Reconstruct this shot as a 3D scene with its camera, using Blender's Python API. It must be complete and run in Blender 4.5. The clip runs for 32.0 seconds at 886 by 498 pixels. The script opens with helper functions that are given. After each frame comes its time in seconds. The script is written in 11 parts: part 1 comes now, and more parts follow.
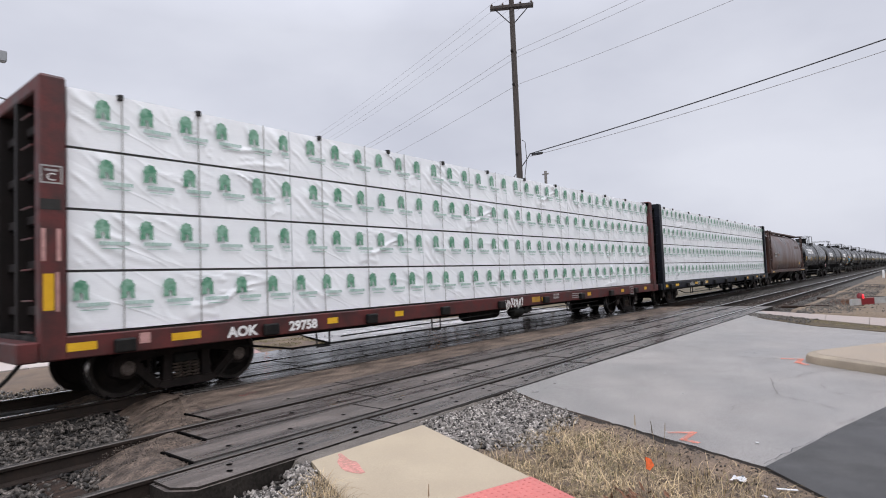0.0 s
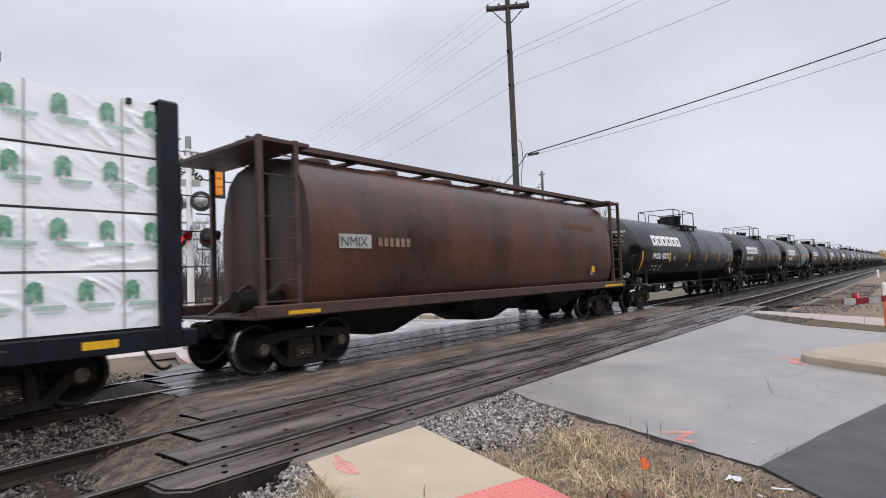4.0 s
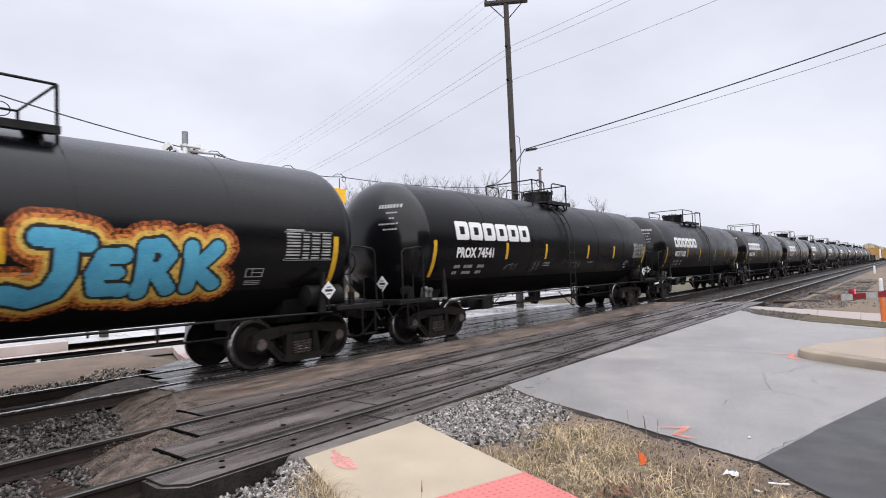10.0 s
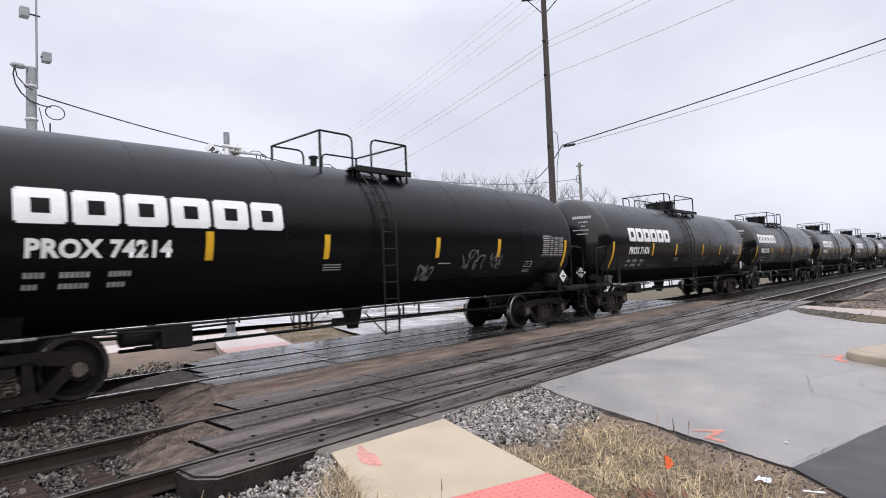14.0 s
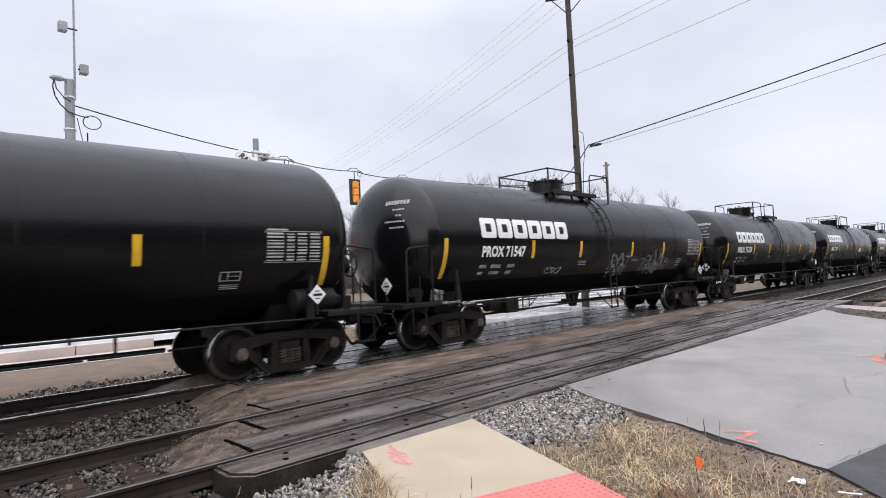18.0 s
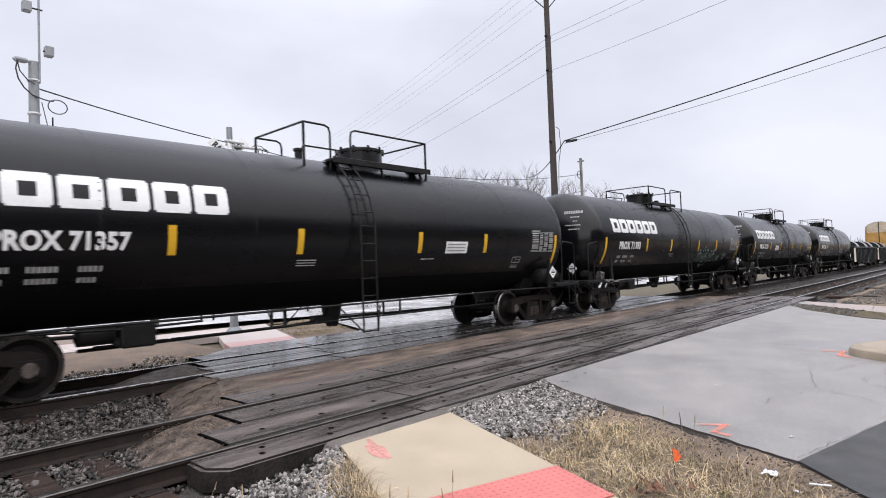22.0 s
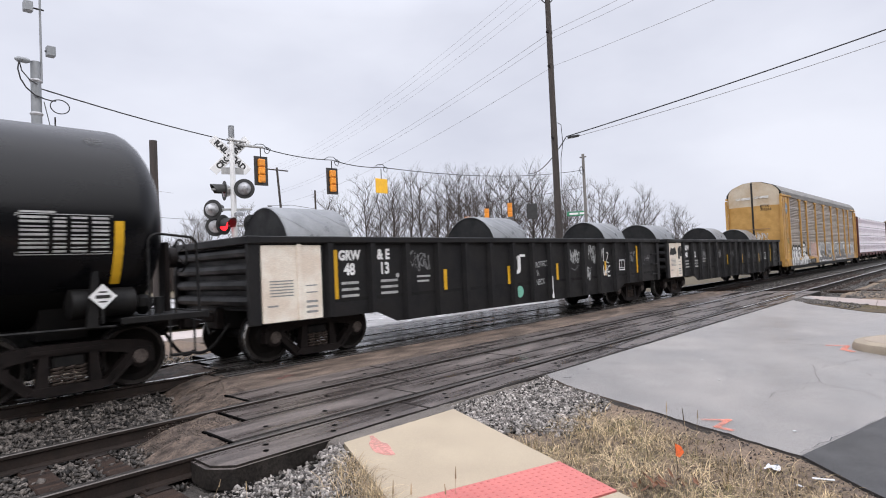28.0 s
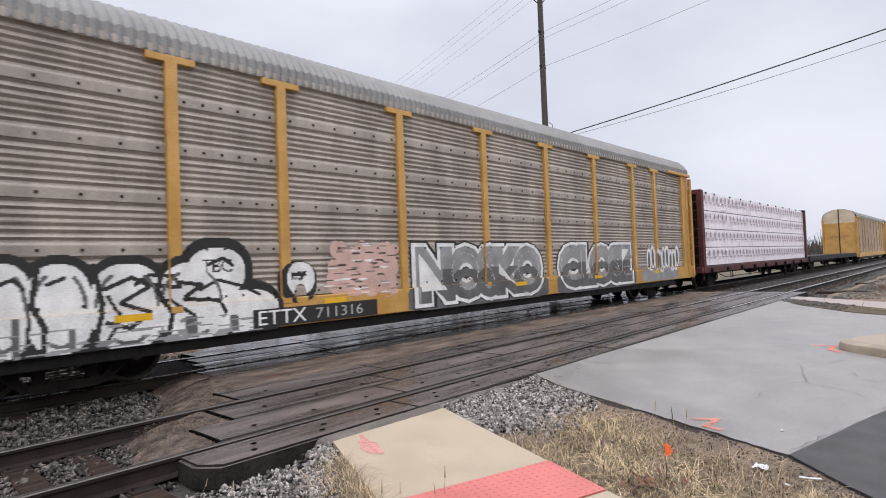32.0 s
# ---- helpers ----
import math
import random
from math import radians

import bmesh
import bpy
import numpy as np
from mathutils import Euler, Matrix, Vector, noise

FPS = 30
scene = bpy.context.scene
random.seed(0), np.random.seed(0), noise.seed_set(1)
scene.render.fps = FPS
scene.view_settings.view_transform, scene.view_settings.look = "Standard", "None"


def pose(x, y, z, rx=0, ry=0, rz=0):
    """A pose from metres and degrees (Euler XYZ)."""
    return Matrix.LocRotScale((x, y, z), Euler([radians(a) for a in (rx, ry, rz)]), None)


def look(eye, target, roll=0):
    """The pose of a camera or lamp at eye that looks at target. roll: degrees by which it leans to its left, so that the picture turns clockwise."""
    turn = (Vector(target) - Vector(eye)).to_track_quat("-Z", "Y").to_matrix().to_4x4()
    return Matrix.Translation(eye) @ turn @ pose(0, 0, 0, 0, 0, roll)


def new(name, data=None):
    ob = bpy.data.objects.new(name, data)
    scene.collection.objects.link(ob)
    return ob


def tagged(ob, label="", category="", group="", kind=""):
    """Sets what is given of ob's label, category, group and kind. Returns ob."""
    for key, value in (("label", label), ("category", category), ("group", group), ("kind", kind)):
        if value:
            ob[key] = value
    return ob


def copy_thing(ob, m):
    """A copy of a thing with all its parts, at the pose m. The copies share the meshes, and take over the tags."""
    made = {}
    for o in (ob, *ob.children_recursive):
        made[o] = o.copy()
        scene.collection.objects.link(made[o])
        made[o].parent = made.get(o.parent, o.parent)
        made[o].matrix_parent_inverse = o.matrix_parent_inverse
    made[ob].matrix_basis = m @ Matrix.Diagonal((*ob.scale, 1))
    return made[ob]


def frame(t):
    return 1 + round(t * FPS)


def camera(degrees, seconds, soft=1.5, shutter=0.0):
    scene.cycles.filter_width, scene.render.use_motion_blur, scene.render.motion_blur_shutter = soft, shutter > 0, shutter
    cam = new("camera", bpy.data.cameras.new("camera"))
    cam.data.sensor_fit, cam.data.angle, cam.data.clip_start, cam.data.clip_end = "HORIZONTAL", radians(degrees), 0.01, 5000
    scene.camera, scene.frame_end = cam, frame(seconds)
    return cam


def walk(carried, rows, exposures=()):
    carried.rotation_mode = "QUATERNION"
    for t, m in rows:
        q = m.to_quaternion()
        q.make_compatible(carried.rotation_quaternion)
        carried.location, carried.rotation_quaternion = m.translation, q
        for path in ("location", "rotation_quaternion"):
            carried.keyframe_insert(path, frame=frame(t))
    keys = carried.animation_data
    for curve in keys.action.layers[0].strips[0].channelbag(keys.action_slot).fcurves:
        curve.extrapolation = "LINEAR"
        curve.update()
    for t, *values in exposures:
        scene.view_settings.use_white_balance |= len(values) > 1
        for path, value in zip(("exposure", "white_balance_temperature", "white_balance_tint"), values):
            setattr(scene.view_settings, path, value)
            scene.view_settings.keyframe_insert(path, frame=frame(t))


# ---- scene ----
cam = camera(75.01, 32.0, 1.0, 0.12)
walk(cam, [
    (0, look((0.106, -5.122, 1.567), (7.810, 1.232, 2.086), -2.33)),
    (0.5, look((0.105, -5.112, 1.561), (7.819, 1.231, 2.075), -2.28)),
    (1, look((0.107, -5.121, 1.566), (7.821, 1.222, 2.085), -2.30)),
    (1.5, look((0.105, -5.122, 1.568), (7.828, 1.210, 2.098), -2.30)),
    (2, look((0.110, -5.128, 1.567), (7.835, 1.200, 2.103), -2.37)),
    (2.5, look((0.115, -5.128, 1.562), (7.845, 1.192, 2.107), -2.36)),
    (3, look((0.109, -5.125, 1.569), (7.846, 1.188, 2.105), -2.40)),
    (3.5, look((0.111, -5.126, 1.566), (7.850, 1.184, 2.097), -2.42)),
    (5.5, look((0.130, -5.121, 1.566), (7.887, 1.170, 2.051), -2.27)),
    (6, look((0.128, -5.119, 1.564), (7.895, 1.161, 2.048), -2.17)),
    (6.5, look((0.126, -5.122, 1.562), (7.896, 1.153, 2.056), -2.15)),
    (7, look((0.112, -5.124, 1.563), (7.883, 1.150, 2.070), -2.16)),
    (7.5, look((0.111, -5.134, 1.570), (7.871, 1.152, 2.080), -2.24)),
    (8, look((0.102, -5.141, 1.566), (7.857, 1.151, 2.088), -2.33)),
    (8.5, look((0.108, -5.143, 1.570), (7.856, 1.159, 2.084), -2.39)),
    (9, look((0.117, -5.127, 1.564), (7.870, 1.169, 2.065), -2.33)),
    (9.5, look((0.125, -5.127, 1.564), (7.882, 1.166, 2.038), -2.41)),
    (10, look((0.125, -5.117, 1.564), (7.892, 1.166, 2.008), -2.38)),
    (10.5, look((0.129, -5.118, 1.560), (7.901, 1.159, 1.992), -2.38)),
    (11, look((0.136, -5.123, 1.557), (7.911, 1.152, 1.986), -2.45)),
    (11.5, look((0.135, -5.119, 1.559), (7.916, 1.149, 1.986), -2.46)),
    (12, look((0.132, -5.122, 1.560), (7.904, 1.156, 1.994), -2.53)),
    (12.5, look((0.131, -5.128, 1.563), (7.847, 1.217, 2.004), -2.57)),
    (13, look((0.131, -5.152, 1.559), (7.733, 1.329, 2.013), -2.54)),
    (13.5, look((0.173, -5.188, 1.567), (7.633, 1.457, 2.009), -2.36)),
    (14, look((0.214, -5.224, 1.574), (7.528, 1.582, 1.993), -2.28)),
    (14.5, look((0.204, -5.208, 1.567), (7.417, 1.709, 1.943), -2.30)),
    (16.5, look((0.156, -5.194, 1.563), (7.284, 1.814, 1.857), -2.51)),
    (17, look((0.147, -5.205, 1.567), (7.225, 1.851, 1.911), -2.57)),
    (17.5, look((0.155, -5.232, 1.569), (7.181, 1.871, 1.986), -2.69)),
    (18, look((0.159, -5.262, 1.570), (7.160, 1.863, 2.043), -2.76)),
    (18.5, look((0.143, -5.248, 1.572), (7.167, 1.853, 2.072), -2.78)),
    (19, look((0.137, -5.233, 1.570), (7.222, 1.806, 2.061), -2.66)),
    (19.5, look((0.140, -5.207, 1.566), (7.301, 1.759, 2.012), -2.42)),
    (20, look((0.142, -5.180, 1.566), (7.375, 1.714, 1.963), -2.21)),
    (20.5, look((0.133, -5.174, 1.574), (7.417, 1.669, 1.928), -2.05)),
    (21, look((0.140, -5.180, 1.569), (7.450, 1.635, 1.919), -2.01)),
    (21.5, look((0.136, -5.189, 1.567), (7.455, 1.616, 1.919), -2.04)),
    (22, look((0.135, -5.188, 1.572), (7.450, 1.621, 1.911), -2.16)),
    (22.5, look((0.142, -5.182, 1.566), (7.450, 1.636, 1.901), -2.29)),
    (23, look((0.149, -5.182, 1.567), (7.444, 1.650, 1.886), -2.40)),
    (23.5, look((0.144, -5.184, 1.569), (7.438, 1.650, 1.878), -2.49)),
    (24, look((0.145, -5.187, 1.570), (7.436, 1.651, 1.872), -2.54)),
    (24.5, look((0.145, -5.187, 1.571), (7.442, 1.644, 1.869), -2.50)),
    (25, look((0.144, -5.187, 1.566), (7.456, 1.628, 1.863), -2.51)),
    (25.5, look((0.140, -5.188, 1.570), (7.464, 1.615, 1.851), -2.53)),
    (27.5, look((0.145, -5.189, 1.567), (7.436, 1.649, 1.855), -2.50)),
    (28, look((0.139, -5.197, 1.573), (7.422, 1.650, 1.859), -2.54)),
    (28.5, look((0.135, -5.199, 1.570), (7.426, 1.640, 1.838), -2.42)),
    (29, look((0.138, -5.193, 1.570), (7.455, 1.619, 1.815), -2.37)),
    (29.5, look((0.146, -5.190, 1.563), (7.492, 1.590, 1.805), -2.26)),
    (30, look((0.154, -5.185, 1.568), (7.526, 1.568, 1.793), -2.24)),
    (30.5, look((0.154, -5.183, 1.564), (7.540, 1.554, 1.794), -2.22)),
    (31, look((0.161, -5.184, 1.562), (7.550, 1.551, 1.796), -2.21)),
    (31.5, look((0.159, -5.186, 1.563), (7.544, 1.552, 1.807), -2.23)),
    (32, look((0.155, -5.186, 1.566), (7.543, 1.548, 1.831), -2.23)),
], ((0, -0.1), (4, -0.05), (6, 0.16), (26, 0.18), (28, 0.12), (32, 0.08)))
TRAVEL = (167.3583, -3.8604, -1.3234)  # the train's way along the track

# ---- world and light: a wet, overcast winter day ----
world = bpy.data.worlds.new("overcast_sky")
scene.world = world
world.use_nodes = True
wn, wl = world.node_tree.nodes, world.node_tree.links
wn.clear()
w_out = wn.new("ShaderNodeOutputWorld")
w_bg = wn.new("ShaderNodeBackground")
w_bg.inputs["Strength"].default_value = 1.0
w_sky = wn.new("ShaderNodeTexSky")
w_sky.sky_type = "NISHITA"
w_sky.sun_disc = False
w_sky.sun_elevation, w_sky.sun_rotation = radians(38), radians(200)
w_sky.dust_density = 4.0
w_dim = wn.new("ShaderNodeVectorMath")
w_dim.operation = "SCALE"
w_dim.inputs["Scale"].default_value = 0.08
w_co = wn.new("ShaderNodeTexCoord")
w_map = wn.new("ShaderNodeMapping")
w_map.inputs["Scale"].default_value = (1.0, 1.0, 2.2)
w_noise = wn.new("ShaderNodeTexNoise")
w_noise.inputs["Scale"].default_value = 1.9
w_noise.inputs["Detail"].default_value = 5.0
w_noise.inputs["Roughness"].default_value = 0.5
w_ramp = wn.new("ShaderNodeValToRGB")
w_ramp.color_ramp.elements[0].position, w_ramp.color_ramp.elements[0].color = 0.32, (0.595, 0.613, 0.71, 1)
w_ramp.color_ramp.elements[1].position, w_ramp.color_ramp.elements[1].color = 0.68, (0.77, 0.788, 0.878, 1)
w_mix = wn.new("ShaderNodeMixRGB")
w_mix.inputs["Fac"].default_value = 0.93
wl.new(w_co.outputs["Generated"], w_map.inputs["Vector"])
wl.new(w_map.outputs["Vector"], w_noise.inputs["Vector"])
wl.new(w_noise.outputs["Fac"], w_ramp.inputs["Fac"])
wl.new(w_sky.outputs["Color"], w_dim.inputs[0])
wl.new(w_dim.outputs["Vector"], w_mix.inputs["Color1"])
wl.new(w_ramp.outputs["Color"], w_mix.inputs["Color2"])
# an overcast sky is brightest overhead
w_sep = wn.new("ShaderNodeSeparateXYZ")
w_up = wn.new("ShaderNodeMapRange")
w_up.inputs["From Min"].default_value, w_up.inputs["From Max"].default_value = 0.4, 0.97
w_up.inputs["To Min"].default_value, w_up.inputs["To Max"].default_value = 1.1, 3.0
w_rise = wn.new("ShaderNodeVectorMath")
w_rise.operation = "SCALE"
wl.new(w_co.outputs["Generated"], w_sep.inputs["Vector"])
wl.new(w_sep.outputs["Z"], w_up.inputs["Value"])
wl.new(w_mix.outputs["Color"], w_rise.inputs[0])
wl.new(w_up.outputs["Result"], w_rise.inputs["Scale"])
wl.new(w_rise.outputs["Vector"], w_bg.inputs["Color"])
wl.new(w_bg.outputs["Background"], w_out.inputs["Surface"])

sun = new("sun", bpy.data.lights.new("sun", "SUN"))
sun.data.energy, sun.data.angle, sun.data.color = 2.1, radians(130), (1.0, 0.97, 0.93)
sun.matrix_world = look((-8, -20, 20), (0, 0, 0))


# ---- materials ----
def material(name, base, other=None, scale=3.0, rough=0.6, metal=0.0, bump=0.0, fine=60.0, spread=0.18, stretch=(1, 1, 1),
             rough_span=0.12, coat=0.0, per_piece=0.0, bump_scale=None, spec=0.5):
    """Two tones mixed by a coarse noise, fine grain in tone, relief and gloss."""
    m = bpy.data.materials.new(name)
    m.use_nodes = True
    n, l = m.node_tree.nodes, m.node_tree.links
    p = n["Principled BSDF"]
    p.inputs["Metallic"].default_value = metal
    p.inputs["Specular IOR Level"].default_value = spec
    if coat:
        p.inputs["Coat Weight"].default_value = coat
        p.inputs["Coat Roughness"].default_value = 0.12
    co = n.new("ShaderNodeTexCoord")
    mp = n.new("ShaderNodeMapping")
    mp.inputs["Scale"].default_value = stretch
    l.new(co.outputs["Object"], mp.inputs["Vector"])
    a = n.new("ShaderNodeTexNoise")
    a.inputs["Scale"].default_value, a.inputs["Detail"].default_value, a.inputs["Roughness"].default_value = scale, 6.0, 0.62
    f = n.new("ShaderNodeTexNoise")
    f.inputs["Scale"].default_value, f.inputs["Detail"].default_value = fine, 3.0
    l.new(mp.outputs["Vector"], a.inputs["Vector"])
    l.new(mp.outputs["Vector"], f.inputs["Vector"])
    ramp = n.new("ShaderNodeValToRGB")
    other = other or tuple(c * 0.72 for c in base)
    ramp.color_ramp.elements[0].position, ramp.color_ramp.elements[0].color = 0.36, (*other, 1)
    ramp.color_ramp.elements[1].position, ramp.color_ramp.elements[1].color = 0.64, (*base, 1)
    l.new(a.outputs["Fac"], ramp.inputs["Fac"])
    grain = n.new("ShaderNodeMapRange")
    grain.inputs["From Min"].default_value, grain.inputs["From Max"].default_value = 0.3, 0.7
    grain.inputs["To Min"].default_value, grain.inputs["To Max"].default_value = 1 - spread, 1 + spread
    l.new(f.outputs["Fac"], grain.inputs["Value"])
    tint = n.new("ShaderNodeVectorMath")
    tint.operation = "SCALE"
    l.new(ramp.outputs["Color"], tint.inputs[0])
    l.new(grain.outputs["Result"], tint.inputs["Scale"])
    last = tint
    if per_piece:
        info = n.new("ShaderNodeNewGeometry")
        vary = n.new("ShaderNodeMapRange")
        vary.inputs["To Min"].default_value, vary.inputs["To Max"].default_value = 1 - per_piece, 1 + per_piece
        l.new(info.outputs["Random Per Island"], vary.inputs["Value"])
        last = n.new("ShaderNodeVectorMath")
        last.operation = "SCALE"
        l.new(tint.outputs["Vector"], last.inputs[0])
        l.new(vary.outputs["Result"], last.inputs["Scale"])
    l.new(last.outputs["Vector"], p.inputs["Base Color"])
    rr = n.new("ShaderNodeMapRange")
    rr.inputs["From Min"].default_value, rr.inputs["From Max"].default_value = 0.3, 0.7
    rr.inputs["To Min"].default_value, rr.inputs["To Max"].default_value = max(0.02, rough - rough_span), min(1, rough + rough_span)
    l.new(a.outputs["Fac"], rr.inputs["Value"])
    l.new(rr.outputs["Result"], p.inputs["Roughness"])
    if bump:
        b = n.new("ShaderNodeBump")
        b.inputs["Strength"].default_value, b.inputs["Distance"].default_value = 1.0, bump
        if bump_scale:
            g = n.new("ShaderNodeTexNoise")
            g.inputs["Scale"].default_value, g.inputs["Detail"].default_value = bump_scale, 4.0
            l.new(mp.outputs["Vector"], g.inputs["Vector"])
            l.new(g.outputs["Fac"], b.inputs["Height"])
        else:
            l.new(f.outputs["Fac"], b.inputs["Height"])
        l.new(b.outputs["Normal"], p.inputs["Normal"])
    return m


def wet(name, dry, damp, scale, stretch, rough_dry, rough_wet, cover=0.5, edge=0.1, bump=0.003, fine=80.0, spread=0.3, spec=0.5, mottle=0.7):
    """Paving with drying and soaked areas: soaked ones are darker, smoother and glossier."""
    m = bpy.data.materials.new(name)
    m.use_nodes = True
    n, l = m.node_tree.nodes, m.node_tree.links
    p = n["Principled BSDF"]
    p.inputs["Specular IOR Level"].default_value = spec
    co, mp = n.new("ShaderNodeTexCoord"), n.new("ShaderNodeMapping")
    mp.inputs["Scale"].default_value = stretch
    l.new(co.outputs["Object"], mp.inputs["Vector"])
    a, f, g = n.new("ShaderNodeTexNoise"), n.new("ShaderNodeTexNoise"), n.new("ShaderNodeTexNoise")
    a.inputs["Scale"].default_value, a.inputs["Detail"].default_value, a.inputs["Roughness"].default_value = scale, 8.0, 0.66
    f.inputs["Scale"].default_value, f.inputs["Detail"].default_value, f.inputs["Roughness"].default_value = fine, 5.0, 0.7
    g.inputs["Scale"].default_value, g.inputs["Detail"].default_value = scale * 4.3, 5.0
    l.new(mp.outputs["Vector"], a.inputs["Vector"])
    l.new(mp.outputs["Vector"], g.inputs["Vector"])
    l.new(co.outputs["Object"], f.inputs["Vector"])
    soak, r, mix, bm_ = n.new("ShaderNodeMapRange"), n.new("ShaderNodeMapRange"), n.new("ShaderNodeMixRGB"), n.new("ShaderNodeBump")
    at = 0.5 + (0.5 - cover) * 0.5
    soak.inputs["From Min"].default_value, soak.inputs["From Max"].default_value = at - edge, at + edge
    l.new(a.outputs["Fac"], soak.inputs["Value"])
    r.inputs["To Min"].default_value, r.inputs["To Max"].default_value = rough_dry, rough_wet
    l.new(soak.outputs["Result"], r.inputs["Value"])
    l.new(r.outputs["Result"], p.inputs["Roughness"])
    mix.inputs["Color1"].default_value, mix.inputs["Color2"].default_value = (*dry, 1), (*damp, 1)
    l.new(soak.outputs["Result"], mix.inputs["Fac"])
    last = mix.outputs["Color"]
    for src, lo, hi in ((f, 1 - spread, 1 + spread), (g, 1 - spread * mottle, 1 + spread * mottle)):
        t, k = n.new("ShaderNodeMapRange"), n.new("ShaderNodeVectorMath")
        t.inputs["From Min"].default_value, t.inputs["From Max"].default_value = 0.3, 0.7
        t.inputs["To Min"].default_value, t.inputs["To Max"].default_value = lo, hi
        k.operation = "SCALE"
        l.new(src.outputs["Fac"], t.inputs["Value"])
        l.new(last, k.inputs[0])
        l.new(t.outputs["Result"], k.inputs["Scale"])
        last = k.outputs["Vector"]
    l.new(last, p.inputs["Base Color"])
    relief = n.new("ShaderNodeMapRange")
    relief.inputs["To Min"].default_value, relief.inputs["To Max"].default_value = 1.0, 0.2
    l.new(soak.outputs["Result"], relief.inputs["Value"])
    l.new(relief.outputs["Result"], bm_.inputs["Strength"])
    bm_.inputs["Distance"].default_value = bump
    l.new(f.outputs["Fac"], bm_.inputs["Height"])
    l.new(bm_.outputs["Normal"], p.inputs["Normal"])
    return m


def glow(name, colour, strength):
    m = bpy.data.materials.new(name)
    m.use_nodes = True
    p = m.node_tree.nodes["Principled BSDF"]
    p.inputs["Base Color"].default_value = (*colour, 1)
    p.inputs["Emission Color"].default_value = (*colour, 1)
    p.inputs["Emission Strength"].default_value = strength
    p.inputs["Roughness"].default_value = 0.3
    return m


def spray(name, colour, cover=0.5, grain=70.0, soft=0.2):
    """Sprayed paint: a thin speckled film that lets the ground show through."""
    m = material(name, colour, tuple(c * 0.75 for c in colour), 8, 0.6)
    n, l = m.node_tree.nodes, m.node_tree.links
    co, a, b = n.new("ShaderNodeTexCoord"), n.new("ShaderNodeTexNoise"), n.new("ShaderNodeTexNoise")
    a.inputs["Scale"].default_value, a.inputs["Detail"].default_value = grain, 4.0
    b.inputs["Scale"].default_value, b.inputs["Detail"].default_value = grain / 9, 3.0
    add, r = n.new("ShaderNodeMath"), n.new("ShaderNodeMapRange")
    r.inputs["From Min"].default_value, r.inputs["From Max"].default_value = 1.35 - cover * 0.6 - soft / 2, 1.35 - cover * 0.6 + soft / 2
    l.new(co.outputs["Object"], a.inputs["Vector"])
    l.new(co.outputs["Object"], b.inputs["Vector"])
    l.new(a.outputs["Fac"], add.inputs[0])
    l.new(b.outputs["Fac"], add.inputs[1])
    l.new(add.outputs["Value"], r.inputs["Value"])
    l.new(r.outputs["Result"], n["Principled BSDF"].inputs["Alpha"])
    return m


TANK_BLACK = material("black_tank_paint", (0.0024, 0.0025, 0.0034), (0.0042, 0.0043, 0.0053), 0.9, 0.27, 0, 0.0003, 40, 0.25, (0.5, 1, 1.6), 0.06, spec=0.26)
# lighter, glossier copy of the tank paint; puts more sky sheen on left heads
TANK_LEFT_HEAD = material("black_left_head_sky_sheen", (0.003, 0.0031, 0.004), (0.005, 0.0051, 0.006), 0.9, 0.2, 0, 0, 40, 0.2, (1, 1, 1), 0.05, spec=0.36)
# matt copy for the barrel's underside, keeps it shaded instead of mirroring the street
TANK_UNDERSIDE = material("matt_dark_underside", (0.006, 0.0055, 0.0055), (0.0042, 0.004, 0.004), 1.2, 0.85, 0, 0.0006, 60, 0.35, (0.4, 1, 1), spec=0.08)
CAR_BLACK = material("black_underframe", (0.0045, 0.0045, 0.005), (0.0105, 0.0095, 0.009), 4, 0.6, 0, 0.001, 120, spec=0.25)
GONDOLA_BLACK = material("black_gondola_paint", (0.0095, 0.0093, 0.0105), (0.0165, 0.0157, 0.0157), 1.5, 0.5, 0, 0.002, 90, 0.35, (1, 1, 1), 0.15, 0, 0, 7.0, 0.25)
STEEL_DARK = material("truck_steel", (0.017, 0.0126, 0.0118), (0.0072, 0.0058, 0.0056), 5, 0.62, 0.0, 0.002, 80, 0.3, spec=0.15)
WHEEL_STEEL = material("wheel_steel", (0.0145, 0.0118, 0.0108), (0.0075, 0.0066, 0.0063), 5, 0.65, 0.0, 0.0008, 90, spec=0.12)
TREAD_STEEL = material("worn_tread", (0.28, 0.27, 0.265), (0.16, 0.155, 0.15), 20, 0.3, 1.0)
WHITE_PAINT = material("white_paint", (0.8, 0.8, 0.8), (0.68, 0.68, 0.68), 3, 0.5, 0, 0, 60, 0.06)
WORN_WHITE = material("scuffed_white_edge", (0.3, 0.3, 0.3), (0.03, 0.03, 0.03), 9, 0.6, 0, 0, 60, 0.3)
VALVE_METAL = material("bright_cast_metal", (0.26, 0.255, 0.25), (0.11, 0.107, 0.104), 14, 0.4, 0.6, 0.001, 60)
CAP_RUST = material("rusty_bearing_cap", (0.15, 0.125, 0.112), (0.06, 0.047, 0.042), 9, 0.5, 0.3, 0.001, 60, 0.3)
RIM_STEEL = material("wheel_rim_steel", (0.045, 0.038, 0.035), (0.02, 0.0175, 0.0165), 6, 0.45, 0.5, 0.0005, 80)
SPRING_RUST = material("dark_spring_steel", (0.075, 0.055, 0.045), (0.03, 0.023, 0.02), 8, 0.6)
DULL_WHITE = material("dull_white_paint", (0.42, 0.42, 0.41), (0.3, 0.3, 0.3), 6, 0.6)
